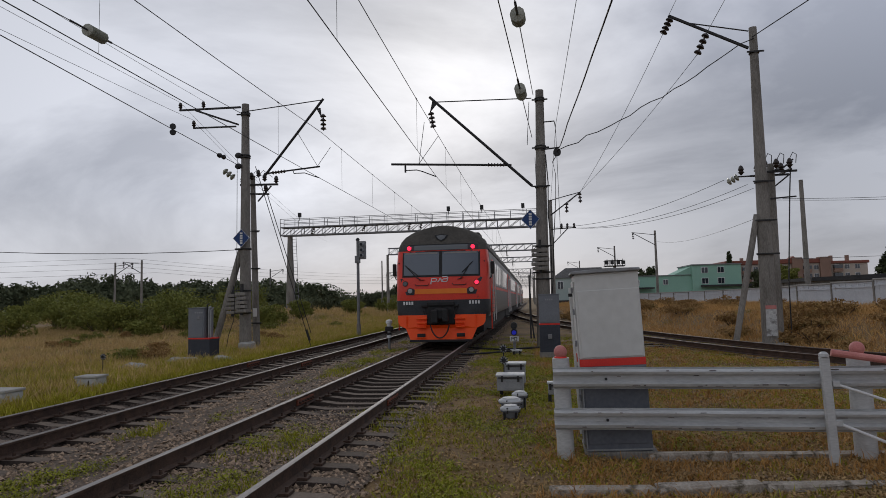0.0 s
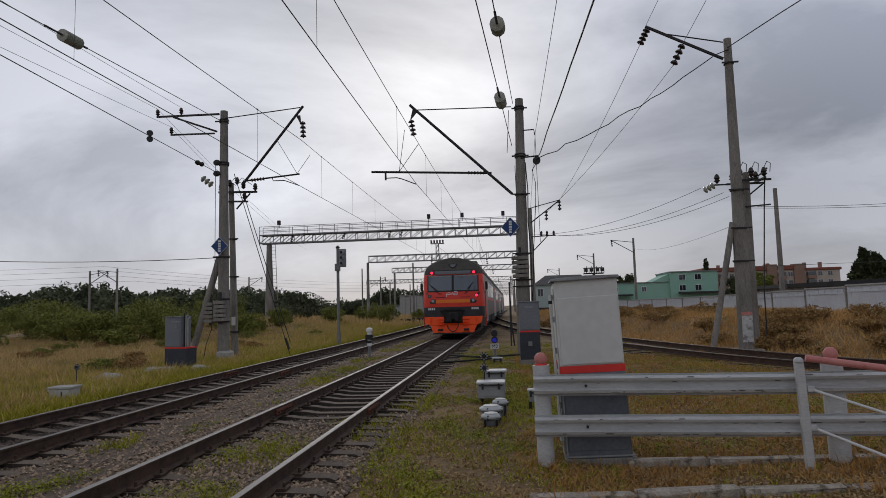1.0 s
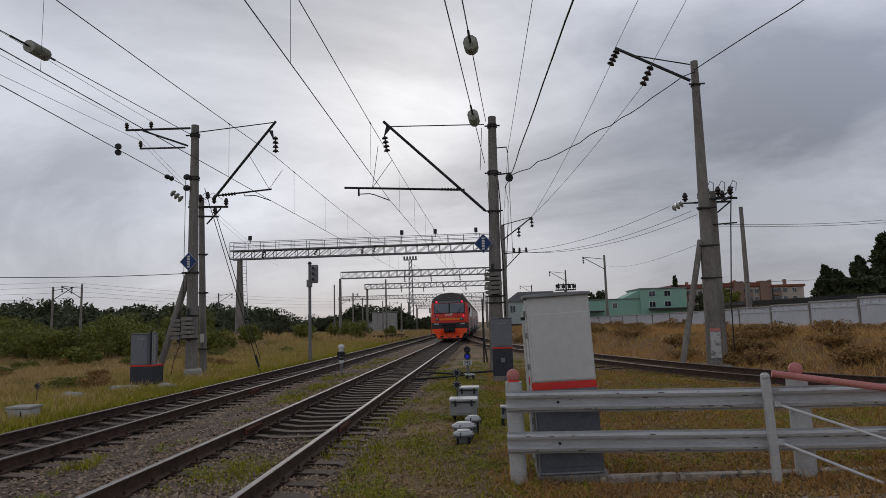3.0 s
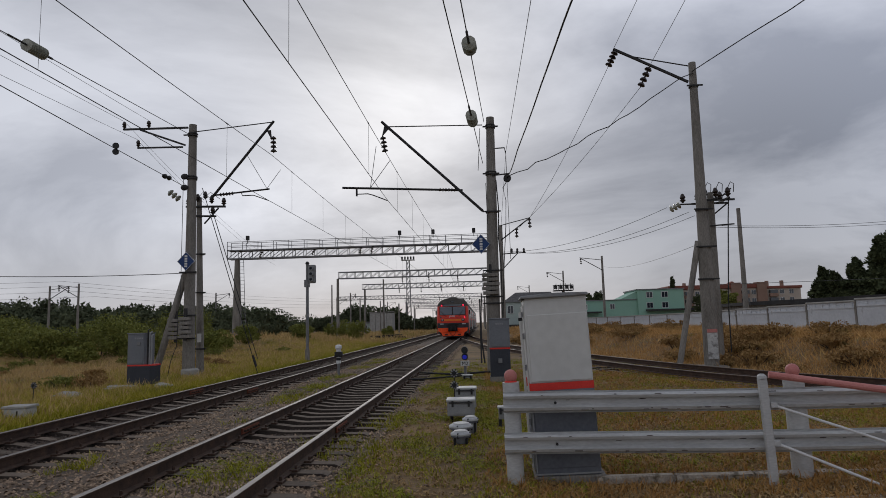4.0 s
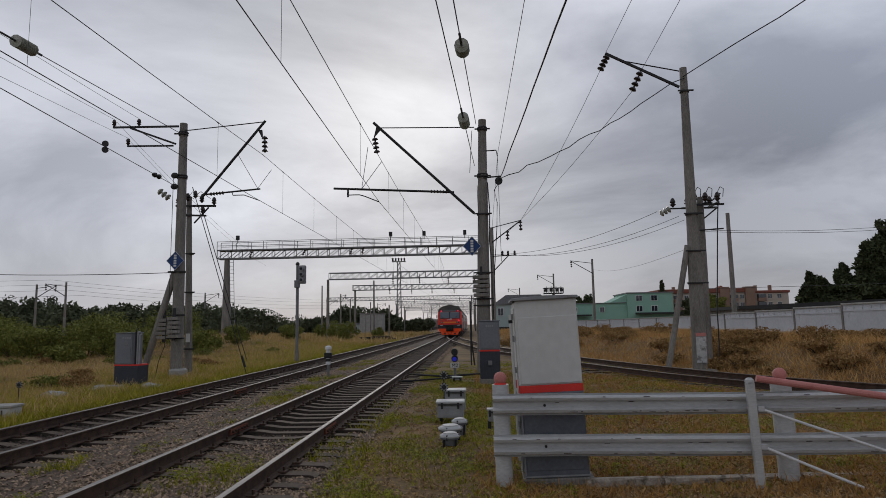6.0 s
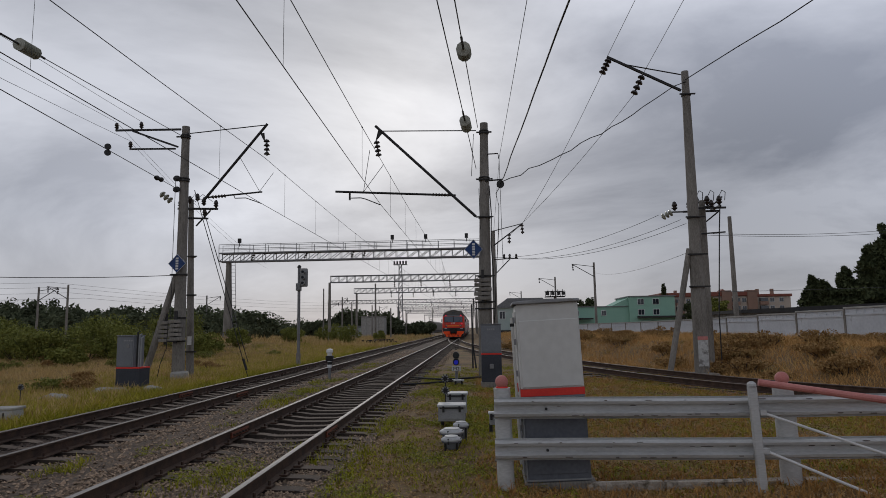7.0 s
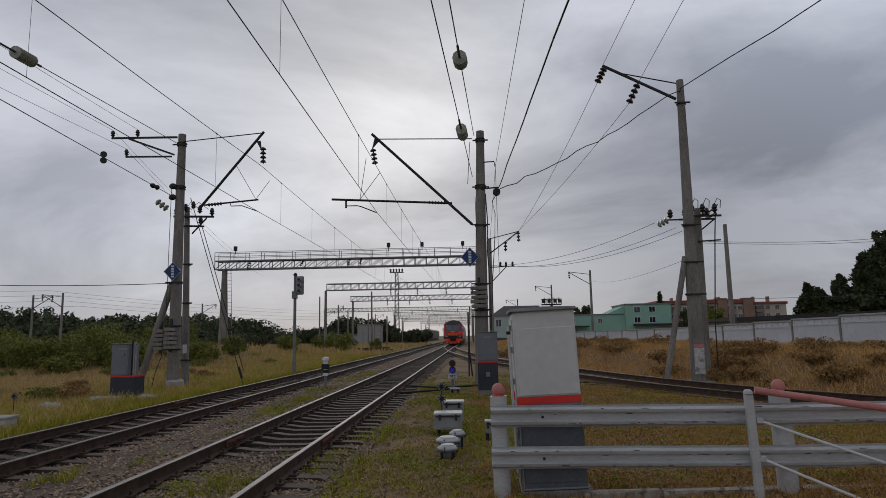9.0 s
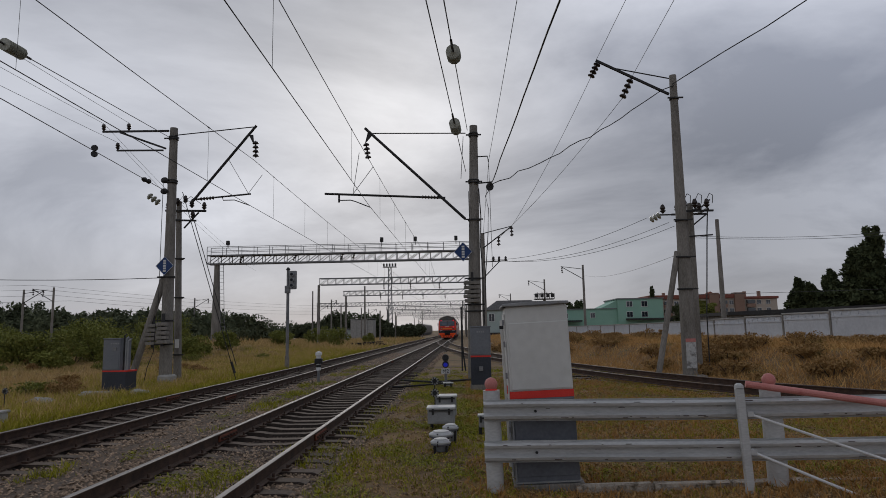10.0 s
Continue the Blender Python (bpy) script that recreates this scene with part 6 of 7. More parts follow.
def rubble(x, y, r, seed, label):
    rng = random.Random(seed)
    bm = bm_new()
    bmesh.ops.create_icosphere(bm, subdivisions=3, radius=1)
    for v in bm.verts:
        n = noise.noise(v.co * 1.7 + Vector((seed, 0, 0)))
        v.co = Vector((v.co.x * r * (1 + 0.25 * n), v.co.y * r * 0.6 * (1 + 0.2 * n), v.co.z * 0.13 * (1 + 0.6 * n)))
    ob = part("concrete_rubble", bm, M_CONC_PALE)
    ob.matrix_basis = pose(x, y, 0.0, 0, 0, rng.uniform(-15, 15))
    tagged(ob, label, "rubble")


rubble(-11.6, 19.9, 0.55, 2, "broken pale concrete lump at a cabinet's foot")
rubble(-12.0, 17.9, 0.42, 5, "flat pale concrete lump in dry grass")
rubble(-10.4, 20.3, 0.35, 9, "low pale concrete lump by the cabinet base")

# ---------------- buildings and wall ----------------
def window(parent, x0, x1, z0, z1, y, frame_mat):
    w = part("window", box(bm_new(), (x0, y - 0.06, z0), (x1, y + 0.02, z1), 0.02), frame_mat, parent)
    part("pane", box(bm_new(), (x0 + 0.08, y - 0.075, z0 + 0.08), ((x0 + x1) / 2 - 0.03, y - 0.055, z1 - 0.08)), M_GLASS, w)
    part("pane", box(bm_new(), ((x0 + x1) / 2 + 0.03, y - 0.075, z0 + 0.08), (x1 - 0.08, y - 0.055, z1 - 0.08)), M_GLASS, w)


def mint_building():
    t = thing("green_building", (-0.2, 130, -0.15), "mint green rendered two-storey building with flat roof", "building")
    wall = part("wall", box(bm_new(), (31.5, 0, -0.5), (40.6, 12, 7.6)), M_MINT, t)
    part("side_wing", box(bm_new(), (14.0, 0.6, -0.5), (31.5, 11, 5.7)), M_MINT, t)
    bm = bm_new()
    quad_plate(bm, [(27.8, 0.6, 5.7), (31.5, 0.6, 5.7), (31.5, 0.6, 7.4)], 9)
    part("gable", bm, M_MINT, t)
    part("roof", box(bm_new(), (31.3, -0.2, 7.6), (40.8, 12.2, 7.8)), M_GALV, t)
    part("wing_roof", box(bm_new(), (13.8, 0.4, 5.7), (31.4, 11.2, 5.85)), M_GALV, t)
    part("plinth_roof", box(bm_new(), (33.0, -1.5, 3.35), (42.0, 0.0, 3.7)), M_ROOFDARK, t)
    part("plinth_roof", box(bm_new(), (16.0, -1.5, 3.2), (24.0, 0.4, 3.5)), M_ROOFDARK, t)
    for x in (33.2, 36.2):
        for z in (3.9, 6.0):
            window(t, x, x + 1.3, z, z + 1.2, 0, M_WHITEPAINT)
    for x in (20.5, 26.0):
        window(t, x, x + 1.0, 3.9, 5.0, 0.6, M_WHITEPAINT)
    return t


def pale_house():
    t = thing("pale_house", (3.6, 105, 0), "pale mint house with grey gabled roof behind the siding", "building")
    part("wall", box(bm_new(), (0, 0, -0.5), (9, 7, 5.0)), M_MINT_PALE, t)
    bm = bm_new()
    quad_plate(bm, [(-0.3, -0.3, 4.95), (9.3, -0.3, 4.95), (7.6, -0.3, 6.5), (1.9, -0.3, 6.5)], 7.6)
    part("roof", bm, M_GALV, t)
    window(t, 0.5, 1.5, 3.1, 4.4, 0, M_WHITEPAINT)
    window(t, 4.0, 5.0, 3.1, 4.4, 0, M_WHITEPAINT)
    part("lean_to", box(bm_new(), (-0.2, -2, -0.5), (9.2, 0, 1.3)), M_ROOFDARK, t)


def apartment_block():
    t = thing("apartment_block", (0, 220, 0), "pale brick apartment block with red roof and balconies", "building")
    part("wall", box(bm_new(), (64, 0, -1), (107, 14, 11.0)), M_APT, t)
    part("roof", box(bm_new(), (63.3, -0.6, 11.0), (93, 14.6, 12.4), 0.2), M_ROOFRED, t, "red metal roof")
    part("roof", box(bm_new(), (93.1, -0.4, 10.6), (107.5, 14.6, 11.5), 0.2), M_ROOFRED, t)
    for x in (92.5, 84.0):
        part("stair_tower", box(bm_new(), (x, -0.9, -1), (x + 3.2, 2, 12.9)), M_BRICKR, t)
    bm = bm_new()
    quad_plate(bm, [(81.5, -0.7, 11.2), (87.5, -0.7, 11.2), (84.5, -0.7, 13.4)], 3)
    part("gable", bm, M_ROOFRED, t)
    for k in range(13):
        x = 66 + k * 3.1
        for z in (3.4, 6.1, 8.8):
            window(t, x, x + 1.5, z, z + 1.5, -0.02, M_WHITEPAINT)
            if k % 3 == 1:
                b = part("balcony", box(bm_new(), (x - 0.5, -1.3, z - 0.9), (x + 2.1, 0, z + 0.2)), M_BRICKR, t)
                part("balcony_glazing", box(bm_new(), (x - 0.45, -1.25, z + 0.25), (x + 2.05, -0.05, z + 1.4)), M_GLASS, b)
    for x in (70, 78, 98, 103):
        part("chimney", box(bm_new(), (x, 5, 11.5), (x + 0.9, 6, 13.5)), M_BRICKR, t)


M_MINT_PALE = material("pale_mint_render", (0.42, 0.50, 0.46), (0.50, 0.57, 0.53), 0.9, scale=0.6, fine=8, bump=0.1)
M_APT = material("pale_brick_facade", (0.42, 0.35, 0.29), (0.54, 0.47, 0.40), 0.9, scale=0.35, fine=9, bump=0.1, c3=(0.28, 0.18, 0.14), spots=0.05)
mint_building()
pale_house()
apartment_block()

WALL = [(20.5, 8.0, 2.75), (19.6, 18.0, 2.66), (18.7, 28.8, 2.52), (17.8, 40.0, 2.28), (16.8, 52.0, 2.12), (15.2, 66.0, 2.06), (13.3, 80.0, 2.02), (11.0, 100.0, 2.0)]


def boundary_wall():
    t = thing("wall_east", (0, 0, 0), "whitewashed concrete panel wall behind the weedy mound", "wall", kind="structure")
    pts = np.array(WALL)
    seg = np.linalg.norm(np.diff(pts[:, :2], axis=0), axis=1)
    s = np.concatenate([[0], np.cumsum(seg)])
    n = int(s[-1] / 4.1)
    at = [np.array([np.interp(k * 4.1, s, pts[:, j]) for j in range(3)]) for k in range(n + 1)]
    for a, b in zip(at, at[1:]):
        p, q = Vector((a[0], a[1], 0)), Vector((b[0], b[1], 0))
        d = (q - p)
        ln = d.length
        ang = math.degrees(math.atan2(d.y, d.x))
        top = (a[2] + b[2]) / 2
        zb = min(float(terrain(a[0], a[1])), float(terrain(b[0], b[1]))) - 0.3
        bm = box(bm_new(), (0.06, -0.05, zb), (ln - 0.06, 0.05, top - 0.05), 0.015)
        pn = part("wall_panel", bm, M_WALL, t)
        pn.matrix_basis = Matrix.Translation(p) @ pose(0, 0, 0, 0, 0, ang)
        # raised rim of the panel and the capping
        bm = bm_new()
        box(bm, (0.1, 0.05, top - 0.36), (ln - 0.1, 0.085, top - 0.28))
        for k in range(7):
            x = 0.25 + k * (ln - 0.5) / 6
            box(bm, (x - 0.04, 0.05, top - 0.28), (x + 0.04, 0.08, top - 0.1))
        rm = part("panel_relief", bm, M_WALL, pn)
        bm = box(bm_new(), (0.0, -0.1, top - 0.048), (ln, 0.11, top + 0.04), 0.015)
        part("capping", bm, M_CONC_PALE, pn)
        zg = max(float(terrain(a[0] - 0.3, a[1])), float(terrain(b[0] - 0.3, b[1])))
        part("base_strip", box(bm_new(), (0.06, 0.05, zb), (ln - 0.06, 0.12, zg + 0.17), 0.01), M_WHITEWASH, pn)
        bm = box(bm_new(), (-0.07, -0.08, zb), (0.055, 0.1, top + 0.0), 0.01)
        part("wall_post", bm, M_CONC, pn)


boundary_wall()
shed = thing("low_shed", (0, 58, 0), "long low shed with dark roof behind the wall", "shed")
part("wall", box(bm_new(), (24.0, 0, -0.5), (39, 8, 2.7)), M_CONC, shed)
bm = bm_new()
quad_plate(bm, [(23.6, -0.4, 2.7), (39.5, -0.4, 2.7), (39.5, -0.4, 3.5), (23.6, -0.4, 3.0)], 9)
part("roof", bm, M_ROOFDARK, shed)


def parked_train():
    t = thing("parked_train", (-16.3, 235, 0.02), "distant dusty grey parked train on the yard track", "train")
    pr = body_profile()
    bm = bm_new()
    loft(bm, [[(x * 0.94, 0.3, z) for x, z in pr], [(x, 0.7, z) for x, z in pr], [(x, 60, z) for x, z in pr]])
    part("body", bm, M_DUSTY, t)
    part("windscreen", box(bm_new(), (-1.2, 0.22, 2.5), (1.2, 0.32, 3.3)), M_GLASS, t)
    part("buffer_beam", box(bm_new(), (-1.4, 0.0, 0.5), (1.4, 0.5, 0.95)), M_BLACK, t)
    part("underframe", box(bm_new(), (-1.3, 0.5, 0.15), (1.3, 60, 0.95)), M_BLACK, t)
    bm = bm_new()
    bar(bm, (-0.8, 4, 4.4), (0.8, 5, 5.4), 0.1, 0.1)
    bar(bm, (0.8, 4, 4.4), (-0.8, 5, 5.4), 0.1, 0.1)
    part("pantograph", bm, M_STEEL, t)


def far_store():
    t = thing("concrete_store", (-26.5, 165, 0), "hazy grey concrete panel store among far trees", "building")
    for k in range(4):
        part("wall_panel", box(bm_new(), (-3.0 + k * 1.5, 0, -0.5), (-1.56 + k * 1.5, 5, 5.0 - 0.15 * (k % 2)), 0.03), M_CONC_PALE, t)
    part("roof", box(bm_new(), (-3.1, -0.2, 5.0), (3.1, 5.2, 5.2), 0.03), M_CONC, t)
    t = thing("long_shed", (-34.5, 168, 0), "long low pale green shed at the field's far edge", "building")
    part("wall", box(bm_new(), (-6, 0, -0.5), (4.5, 5, 2.3)), M_MINT_PALE, t)
    bm = bm_new()
    quad_plate(bm, [(-6.3, -0.3, 2.3), (4.8, -0.3, 2.3), (4.8, -0.3, 2.7), (-6.3, -0.3, 2.7)], 5.6)
    part("roof", bm, M_GALV, t)
    for k in range(5):
        window(t, -5.2 + 2.0 * k, -4.2 + 2.0 * k, 0.9, 1.8, 0, M_WHITEPAINT)


def scrap_rails(x, y, seed):
    rng = random.Random(seed)
    t = thing("scrap_rails", (x, y, float(terrain(x, y))), "dark heap of dismantled rail parts in the grass", "scrap", group="heaps of rail parts")
    for k in range(9):
        cx, cz, ln, a = rng.uniform(-0.9, 0.9), 0.06 + 0.055 * k, rng.uniform(0.7, 1.6), rng.uniform(-0.5, 0.5)
        part("rail_piece", bar(bm_new(), (cx - ln / 2, rng.uniform(-0.4, 0.4), cz + a * 0.1), (cx + ln / 2, rng.uniform(-0.4, 0.4), cz - a * 0.1), 0.12, 0.14), M_STEEL, t)
    part("point_box", box(bm_new(), (-0.5, -0.3, 0.0), (0.3, 0.3, 0.42), 0.04), M_BLACK, t)


far_store()
scrap_rails(-12.4, 78, 1)
scrap_rails(-11.4, 80, 2)
M_DUSTY = material("dusty_brown_grey_paint", (0.10, 0.085, 0.075), (0.17, 0.15, 0.13), 0.7, scale=1, bump=0.05)
parked_train()
yard = straight_track("yard_track", -16.3, "rusty yard track far off beside the parked train", 100, 320, M_RAILTOP_RUST)


# ---------------- vegetation ----------------
def grass(name, pts, h0, h1, width, blades, mat, label, seed, spread=0.08, lean=0.45, simple=False):
    """Tufts of single blades at the given plan points: one mesh."""
    rng = np.random.default_rng(seed)
    n = len(pts) * blades
    base = np.repeat(pts, blades, axis=0) + rng.normal(0, spread, (n, 2))
    z = terrain(base[:, 0], base[:, 1])
    z = np.where((base[:, 0] > -9.2) & (base[:, 0] < -1.75), bed(base[:, 0], base[:, 1]), z)
    tuft = np.repeat(rng.uniform(0.35, 1.6, len(pts)), blades)
    h = rng.uniform(h0, h1, n) * tuft
    a = rng.uniform(0, 2 * np.pi, n)
    w = width * rng.uniform(0.6, 1.3, n)
    side = np.stack([np.cos(a), np.sin(a), np.zeros(n)], 1) * w[:, None] / 2
    foot = np.stack([base[:, 0], base[:, 1], z - 0.01], 1)
    bend = rng.normal(0, lean, (n, 2)) * h[:, None]
    mid = foot + np.stack([bend[:, 0] * 0.3, bend[:, 1] * 0.3, h * 0.6], 1)
    tip = foot + np.stack([bend[:, 0], bend[:, 1], h], 1)
    if simple:
        verts = np.stack([foot - side, foot + side, tip], 1).reshape(-1, 3)
        faces = np.arange(n * 3).reshape(-1, 3)
    else:
        verts = np.stack([foot - side, foot + side, mid + side * 0.7, tip, mid - side * 0.7], 1).reshape(-1, 3)
        i = np.arange(n) * 5
        faces = np.concatenate([np.stack([i, i + 1, i + 2], 1), np.stack([i, i + 2, i + 4], 1), np.stack([i + 4, i + 2, i + 3], 1)])
    ob = mesh_from(name, verts, faces, mat)
    return tagged(ob, label, "grass", kind="stuff")


def spots(n, x0, x1, y0, y1, seed, near=1.0, keep=None):
    """Plan points, denser towards the low end of y."""
    rng = np.random.default_rng(seed)
    u = rng.uniform(0, 1, n) ** near
    p = np.stack([rng.uniform(x0, x1, n), y0 + (y1 - y0) * u], 1)
    return p[keep(p[:, 0], p[:, 1], rng)] if keep else p


def patchy(x, y, s=1.0, k=0.0):
    return np.sin(x * 1.7 * s + 1.9 * np.sin(y * 0.8 * s + k)) * np.sin(y * 1.3 * s + 1.4 * np.sin(x * 1.1 * s + k))


def side_d(x, y):
    return (x - np.interp(y, SIDE_Y, SIDE_X)) * 0.93


grass("grass_verge", spots(70000, -1.9, 13, 4.8, 32, 11, 1.9, lambda x, y, r: (side_d(x, y) < 1.3) & ((patchy(x, y) + r.normal(0, 0.35, len(x))) > -0.15) & ((x < 0.9) | (y > 9.8) | (r.random(len(x)) < 0.3)) & (x > -1.75 + 0.35 * np.sin(y * 1.3) + r.normal(0, 0.15, len(x)))), 0.02, 0.065, 0.013, 5, M_GRASS, "short patchy green and straw verge grass", 21, 0.045, 0.7)
grass("grass_straw", spots(27000, 0.0, 13, 5.2, 26, 12, 1.9, lambda x, y, r: (side_d(x, y) < 1.5) & (patchy(x, y, 0.7, 2.0) > -0.45)), 0.03, 0.11, 0.011, 5, M_STRAW, "trampled straw-coloured grass round the guardrail", 22, 0.035, 0.9)
grass("grass_field", spots(42000, -42, -9.6, 8, 75, 13, 1.5, lambda x, y, r: (x < -9.5 - 0.2 * r.random(len(x))) & (x > -13 - 0.75 * y)), 0.06, 0.26, 0.024, 7, M_DRY, "dry beige field grass with green patches", 23, 0.12, 0.5, True)
grass("grass_edge", spots(17000, -15.5, -9.0, 8, 60, 14, 1.6, lambda x, y, r: x > -10.6 - 5 * r.random(len(x)) ** 2), 0.04, 0.16, 0.019, 7, M_GRASS, "short yellow-green grass along the second track", 24, 0.07, 0.6, True)
grass("grass_olive", spots(40000, -24, -9.2, 9, 80, 36, 1.3, lambda x, y, r: x > -10.2 - (6.5 + 0.07 * y) * r.random(len(x)) ** 1.2), 0.06, 0.20, 0.022, 7, M_OLIVE, "olive and straw field grass beyond the second track", 28, 0.12, 0.55, True)
grass("grass_far", spots(9000, -80, -9.3, 60, 150, 15, 1.0), 0.25, 0.6, 0.10, 6, M_DRY, "dry grass of the far field", 25, 0.4, 0.4, True)
grass("grass_mound", spots(38000, 3, 24, 8, 90, 16, 1.3, lambda x, y, r: (side_d(x, y) > 1.6 + 0.3 * r.random(len(x))) & (x < np.interp(y, [w[1] for w in WALL], [w[0] for w in WALL]) + 1)), 0.06, 0.28, 0.024, 7, M_MOUND, "withered reddish-brown weeds on the mound", 26, 0.14, 0.55, True)
grass("track_weeds", np.concatenate([spots(5000, -5.8, -4.7, 4, 34, 17, 2.2, lambda x, y, r: patchy(x, y, 0.8, 1.0) > 0.25), spots(900, -4.0, -2.6, 4.5, 11, 18, 1.0, lambda x, y, r: patchy(x, y, 1.2, 3.0) > 0.35), spots(1600, -2.4, -1.6, 4.5, 30, 19, 1.5, lambda x, y, r: patchy(x, y, 1.0, 4.0) > 0.2)]), 0.03, 0.12, 0.012, 6, M_GRASS, "sparse green weeds between the rails", 27, 0.06, 0.6)


def low_weeds(name, pts, leaves, r, h, size, mat, label, seed):
    """Small low cushions of leaves at the given plan points: one mesh."""
    rng = np.random.default_rng(seed)
    n = len(pts) * leaves
    grow = np.repeat(rng.uniform(0.4, 1.5, len(pts)), leaves)
    u = rng.normal(0, 0.5, (n, 2)) * (r * grow)[:, None]
    base = np.repeat(pts, leaves, axis=0) + u
    z = terrain(base[:, 0], base[:, 1])
    z = np.where((base[:, 0] > -9.2) & (base[:, 0] < -1.75), bed(base[:, 0], base[:, 1]), z)
    fall = np.exp(-(u ** 2).sum(1) / (r * grow) ** 2)
    p = np.stack([base[:, 0], base[:, 1], z + 0.004 + h * grow * fall * rng.uniform(0.05, 1.0, n)], 1)
    a = rng.uniform(0, 2 * np.pi, n)
    tilt = rng.normal(0, 0.55, n)
    d = np.stack([np.cos(a) * np.cos(tilt), np.sin(a) * np.cos(tilt), np.sin(tilt)], 1)
    e = np.stack([-np.sin(a), np.cos(a), rng.normal(0, 0.4, n)], 1)
    sz = (size * rng.uniform(0.5, 1.4, n))[:, None]
    verts = np.stack([p - d * sz, p - e * sz * 0.4, p + d * sz, p + e * sz * 0.4], 1).reshape(-1, 3)
    return tagged(mesh_from(name, verts, np.arange(n * 4).reshape(-1, 4), mat), label, "weeds", kind="stuff")


low_weeds("verge_weeds", np.concatenate([spots(8200, -1.9, 1.1, 4.8, 26, 31, 1.8, lambda x, y, r: (patchy(x, y, 0.8, 0.6) + r.normal(0, 0.25, len(x)) > 0.05) & (x > -1.55 + 0.3 * np.sin(y * 1.3) + r.normal(0, 0.12, len(x)))),
                                          spots(3600, 0.9, 12, 8.2, 24, 32, 1.4, lambda x, y, r: (side_d(x, y) < 1.1) & (patchy(x, y, 0.6, 1.7) + r.normal(0, 0.5, len(x)) > -0.1))]), 26, 0.10, 0.07, 0.017, M_WEED, "low green and yellowing weeds matted over the verge", 41)
low_weeds("verge_litter", spots(14000, -1.6, 11, 4.8, 24, 33, 1.7, lambda x, y, r: (side_d(x, y) < 1.3) & (r.random(len(x)) < np.where(x > 0.6, 1.0, 0.45))), 22, 0.16, 0.03, 0.021, M_LITTER, "dead straw and leaf litter on the soil", 42)
low_weeds("rail_weeds", np.concatenate([spots(300, -4.0, -2.6, 5, 10.5, 34, 1.0, lambda x, y, r: patchy(x, y, 1.1, 3.0) > 0.45), spots(700, -5.6, -4.9, 4, 24, 35, 1.8, lambda x, y, r: patchy(x, y, 0.7, 1.0) > 0.25)]), 30, 0.12, 0.10, 0.018, M_WEED, "tufted weeds growing in the ballast", 43)


def leaf_cloud(rng, n, centre, radii, size, lumps=14, flat=0.0):
    """Leaves in clumps on and in an uneven crown; flat fills the middle."""
    c = rng.normal(0, 1, (lumps, 3))
    c /= np.linalg.norm(c, axis=1, keepdims=True)
    c *= rng.uniform(0.35 - 0.3 * flat, 0.95 - 0.15 * flat, (lumps, 1))
    which = rng.integers(0, lumps, n)
    p = rng.normal(0, 1, (n, 3))
    p /= np.linalg.norm(p, axis=1, keepdims=True)
    p *= rng.uniform(0.2, 1.0, (n, 1)) ** 0.5 * rng.uniform(0.25, 0.48, lumps)[which][:, None]
    p = (c[which] + p) * np.asarray(radii) + np.asarray(centre)
    a, b = rng.normal(0, 1, (n, 3)), rng.normal(0, 1, (n, 3))
    a /= np.linalg.norm(a, axis=1, keepdims=True)
    b = np.cross(a, b)
    b /= np.linalg.norm(b, axis=1, keepdims=True)
    s = size * rng.uniform(0.6, 1.4, (n, 1))
    return np.stack([p - a * s, p - b * s * 0.45, p + a * s, p + b * s * 0.45], 1).reshape(-1, 3)


def leaf_mesh(name, clouds, mat, parent=None):
    v = np.concatenate(clouds)
    i = np.arange(len(v)).reshape(-1, 4)
    return mesh_from(name, v, i, mat, parent)


def bush(x, y, w, h, mat, label, seed, n=2600, leaf=0.05):
    rng = np.random.default_rng(seed)
    z = float(terrain(x, y))
    t = thing("bush", (x, y, z), label, "bush", group="bushes")
    bm = bm_new()
    for k in range(7):
        a = 2 * math.pi * k / 7
        rod(bm, (0.08 * math.cos(a), 0.08 * math.sin(a), -0.1), (w * 0.35 * math.cos(a), w * 0.3 * math.sin(a), h * 0.65), 0.025, 0.008, 5)
    part("branching_stem", bm, M_BARK, t)
    leaf_mesh("crown", [leaf_cloud(rng, n, (0, 0, h * 0.5), (w * 0.5, w * 0.42, h * 0.55), leaf, 26)], mat, t)


rb = random.Random(31)
for x, y, w, h in ((-30.5, 41, 4.5, 2.3), (-27.8, 39, 4.2, 2.1), (-25.4, 41, 4.4, 2.6), (-23.2, 40, 3.4, 2.2), (-33.5, 44, 5, 2.6), (-21.0, 39, 2.4, 1.6), (-36.5, 45, 5, 2.6), (-28.5, 48, 5, 2.6), (-24.0, 50, 5, 2.8), (-19.0, 44, 2.6, 1.7), (-40, 50, 6, 3), (-22.5, 34.5, 2.2, 1.2), (-19.5, 52, 2.5, 1.5), (-33, 36, 3.6, 1.9), (-18.6, 64, 3.0, 1.6), (-14.2, 72, 2.4, 2.0), (-17.0, 80, 3, 2.2), (-21.0, 90, 3, 2.4), (-13.8, 92, 2.2, 1.6)):
    bush(x, y, w, h, M_LEAF, "leafy green bush in the dry field", rb.randint(0, 9999), int(1500 + 900 * w), 0.085)
rf = random.Random(52)
for k in range(22):
    yy = 20 + 26 * rf.random()
    xx = -13.2 - rf.random() * (2 + 0.62 * yy - 8)
    bush(xx, yy, rf.uniform(0.7, 1.7), rf.uniform(0.22, 0.5), M_LEAF_RUST if rf.random() < 0.65 else M_LEAF, "low withered scrub in the dry field", rf.randint(0, 9999), 900, 0.045)
rm = random.Random(44)
drift = []
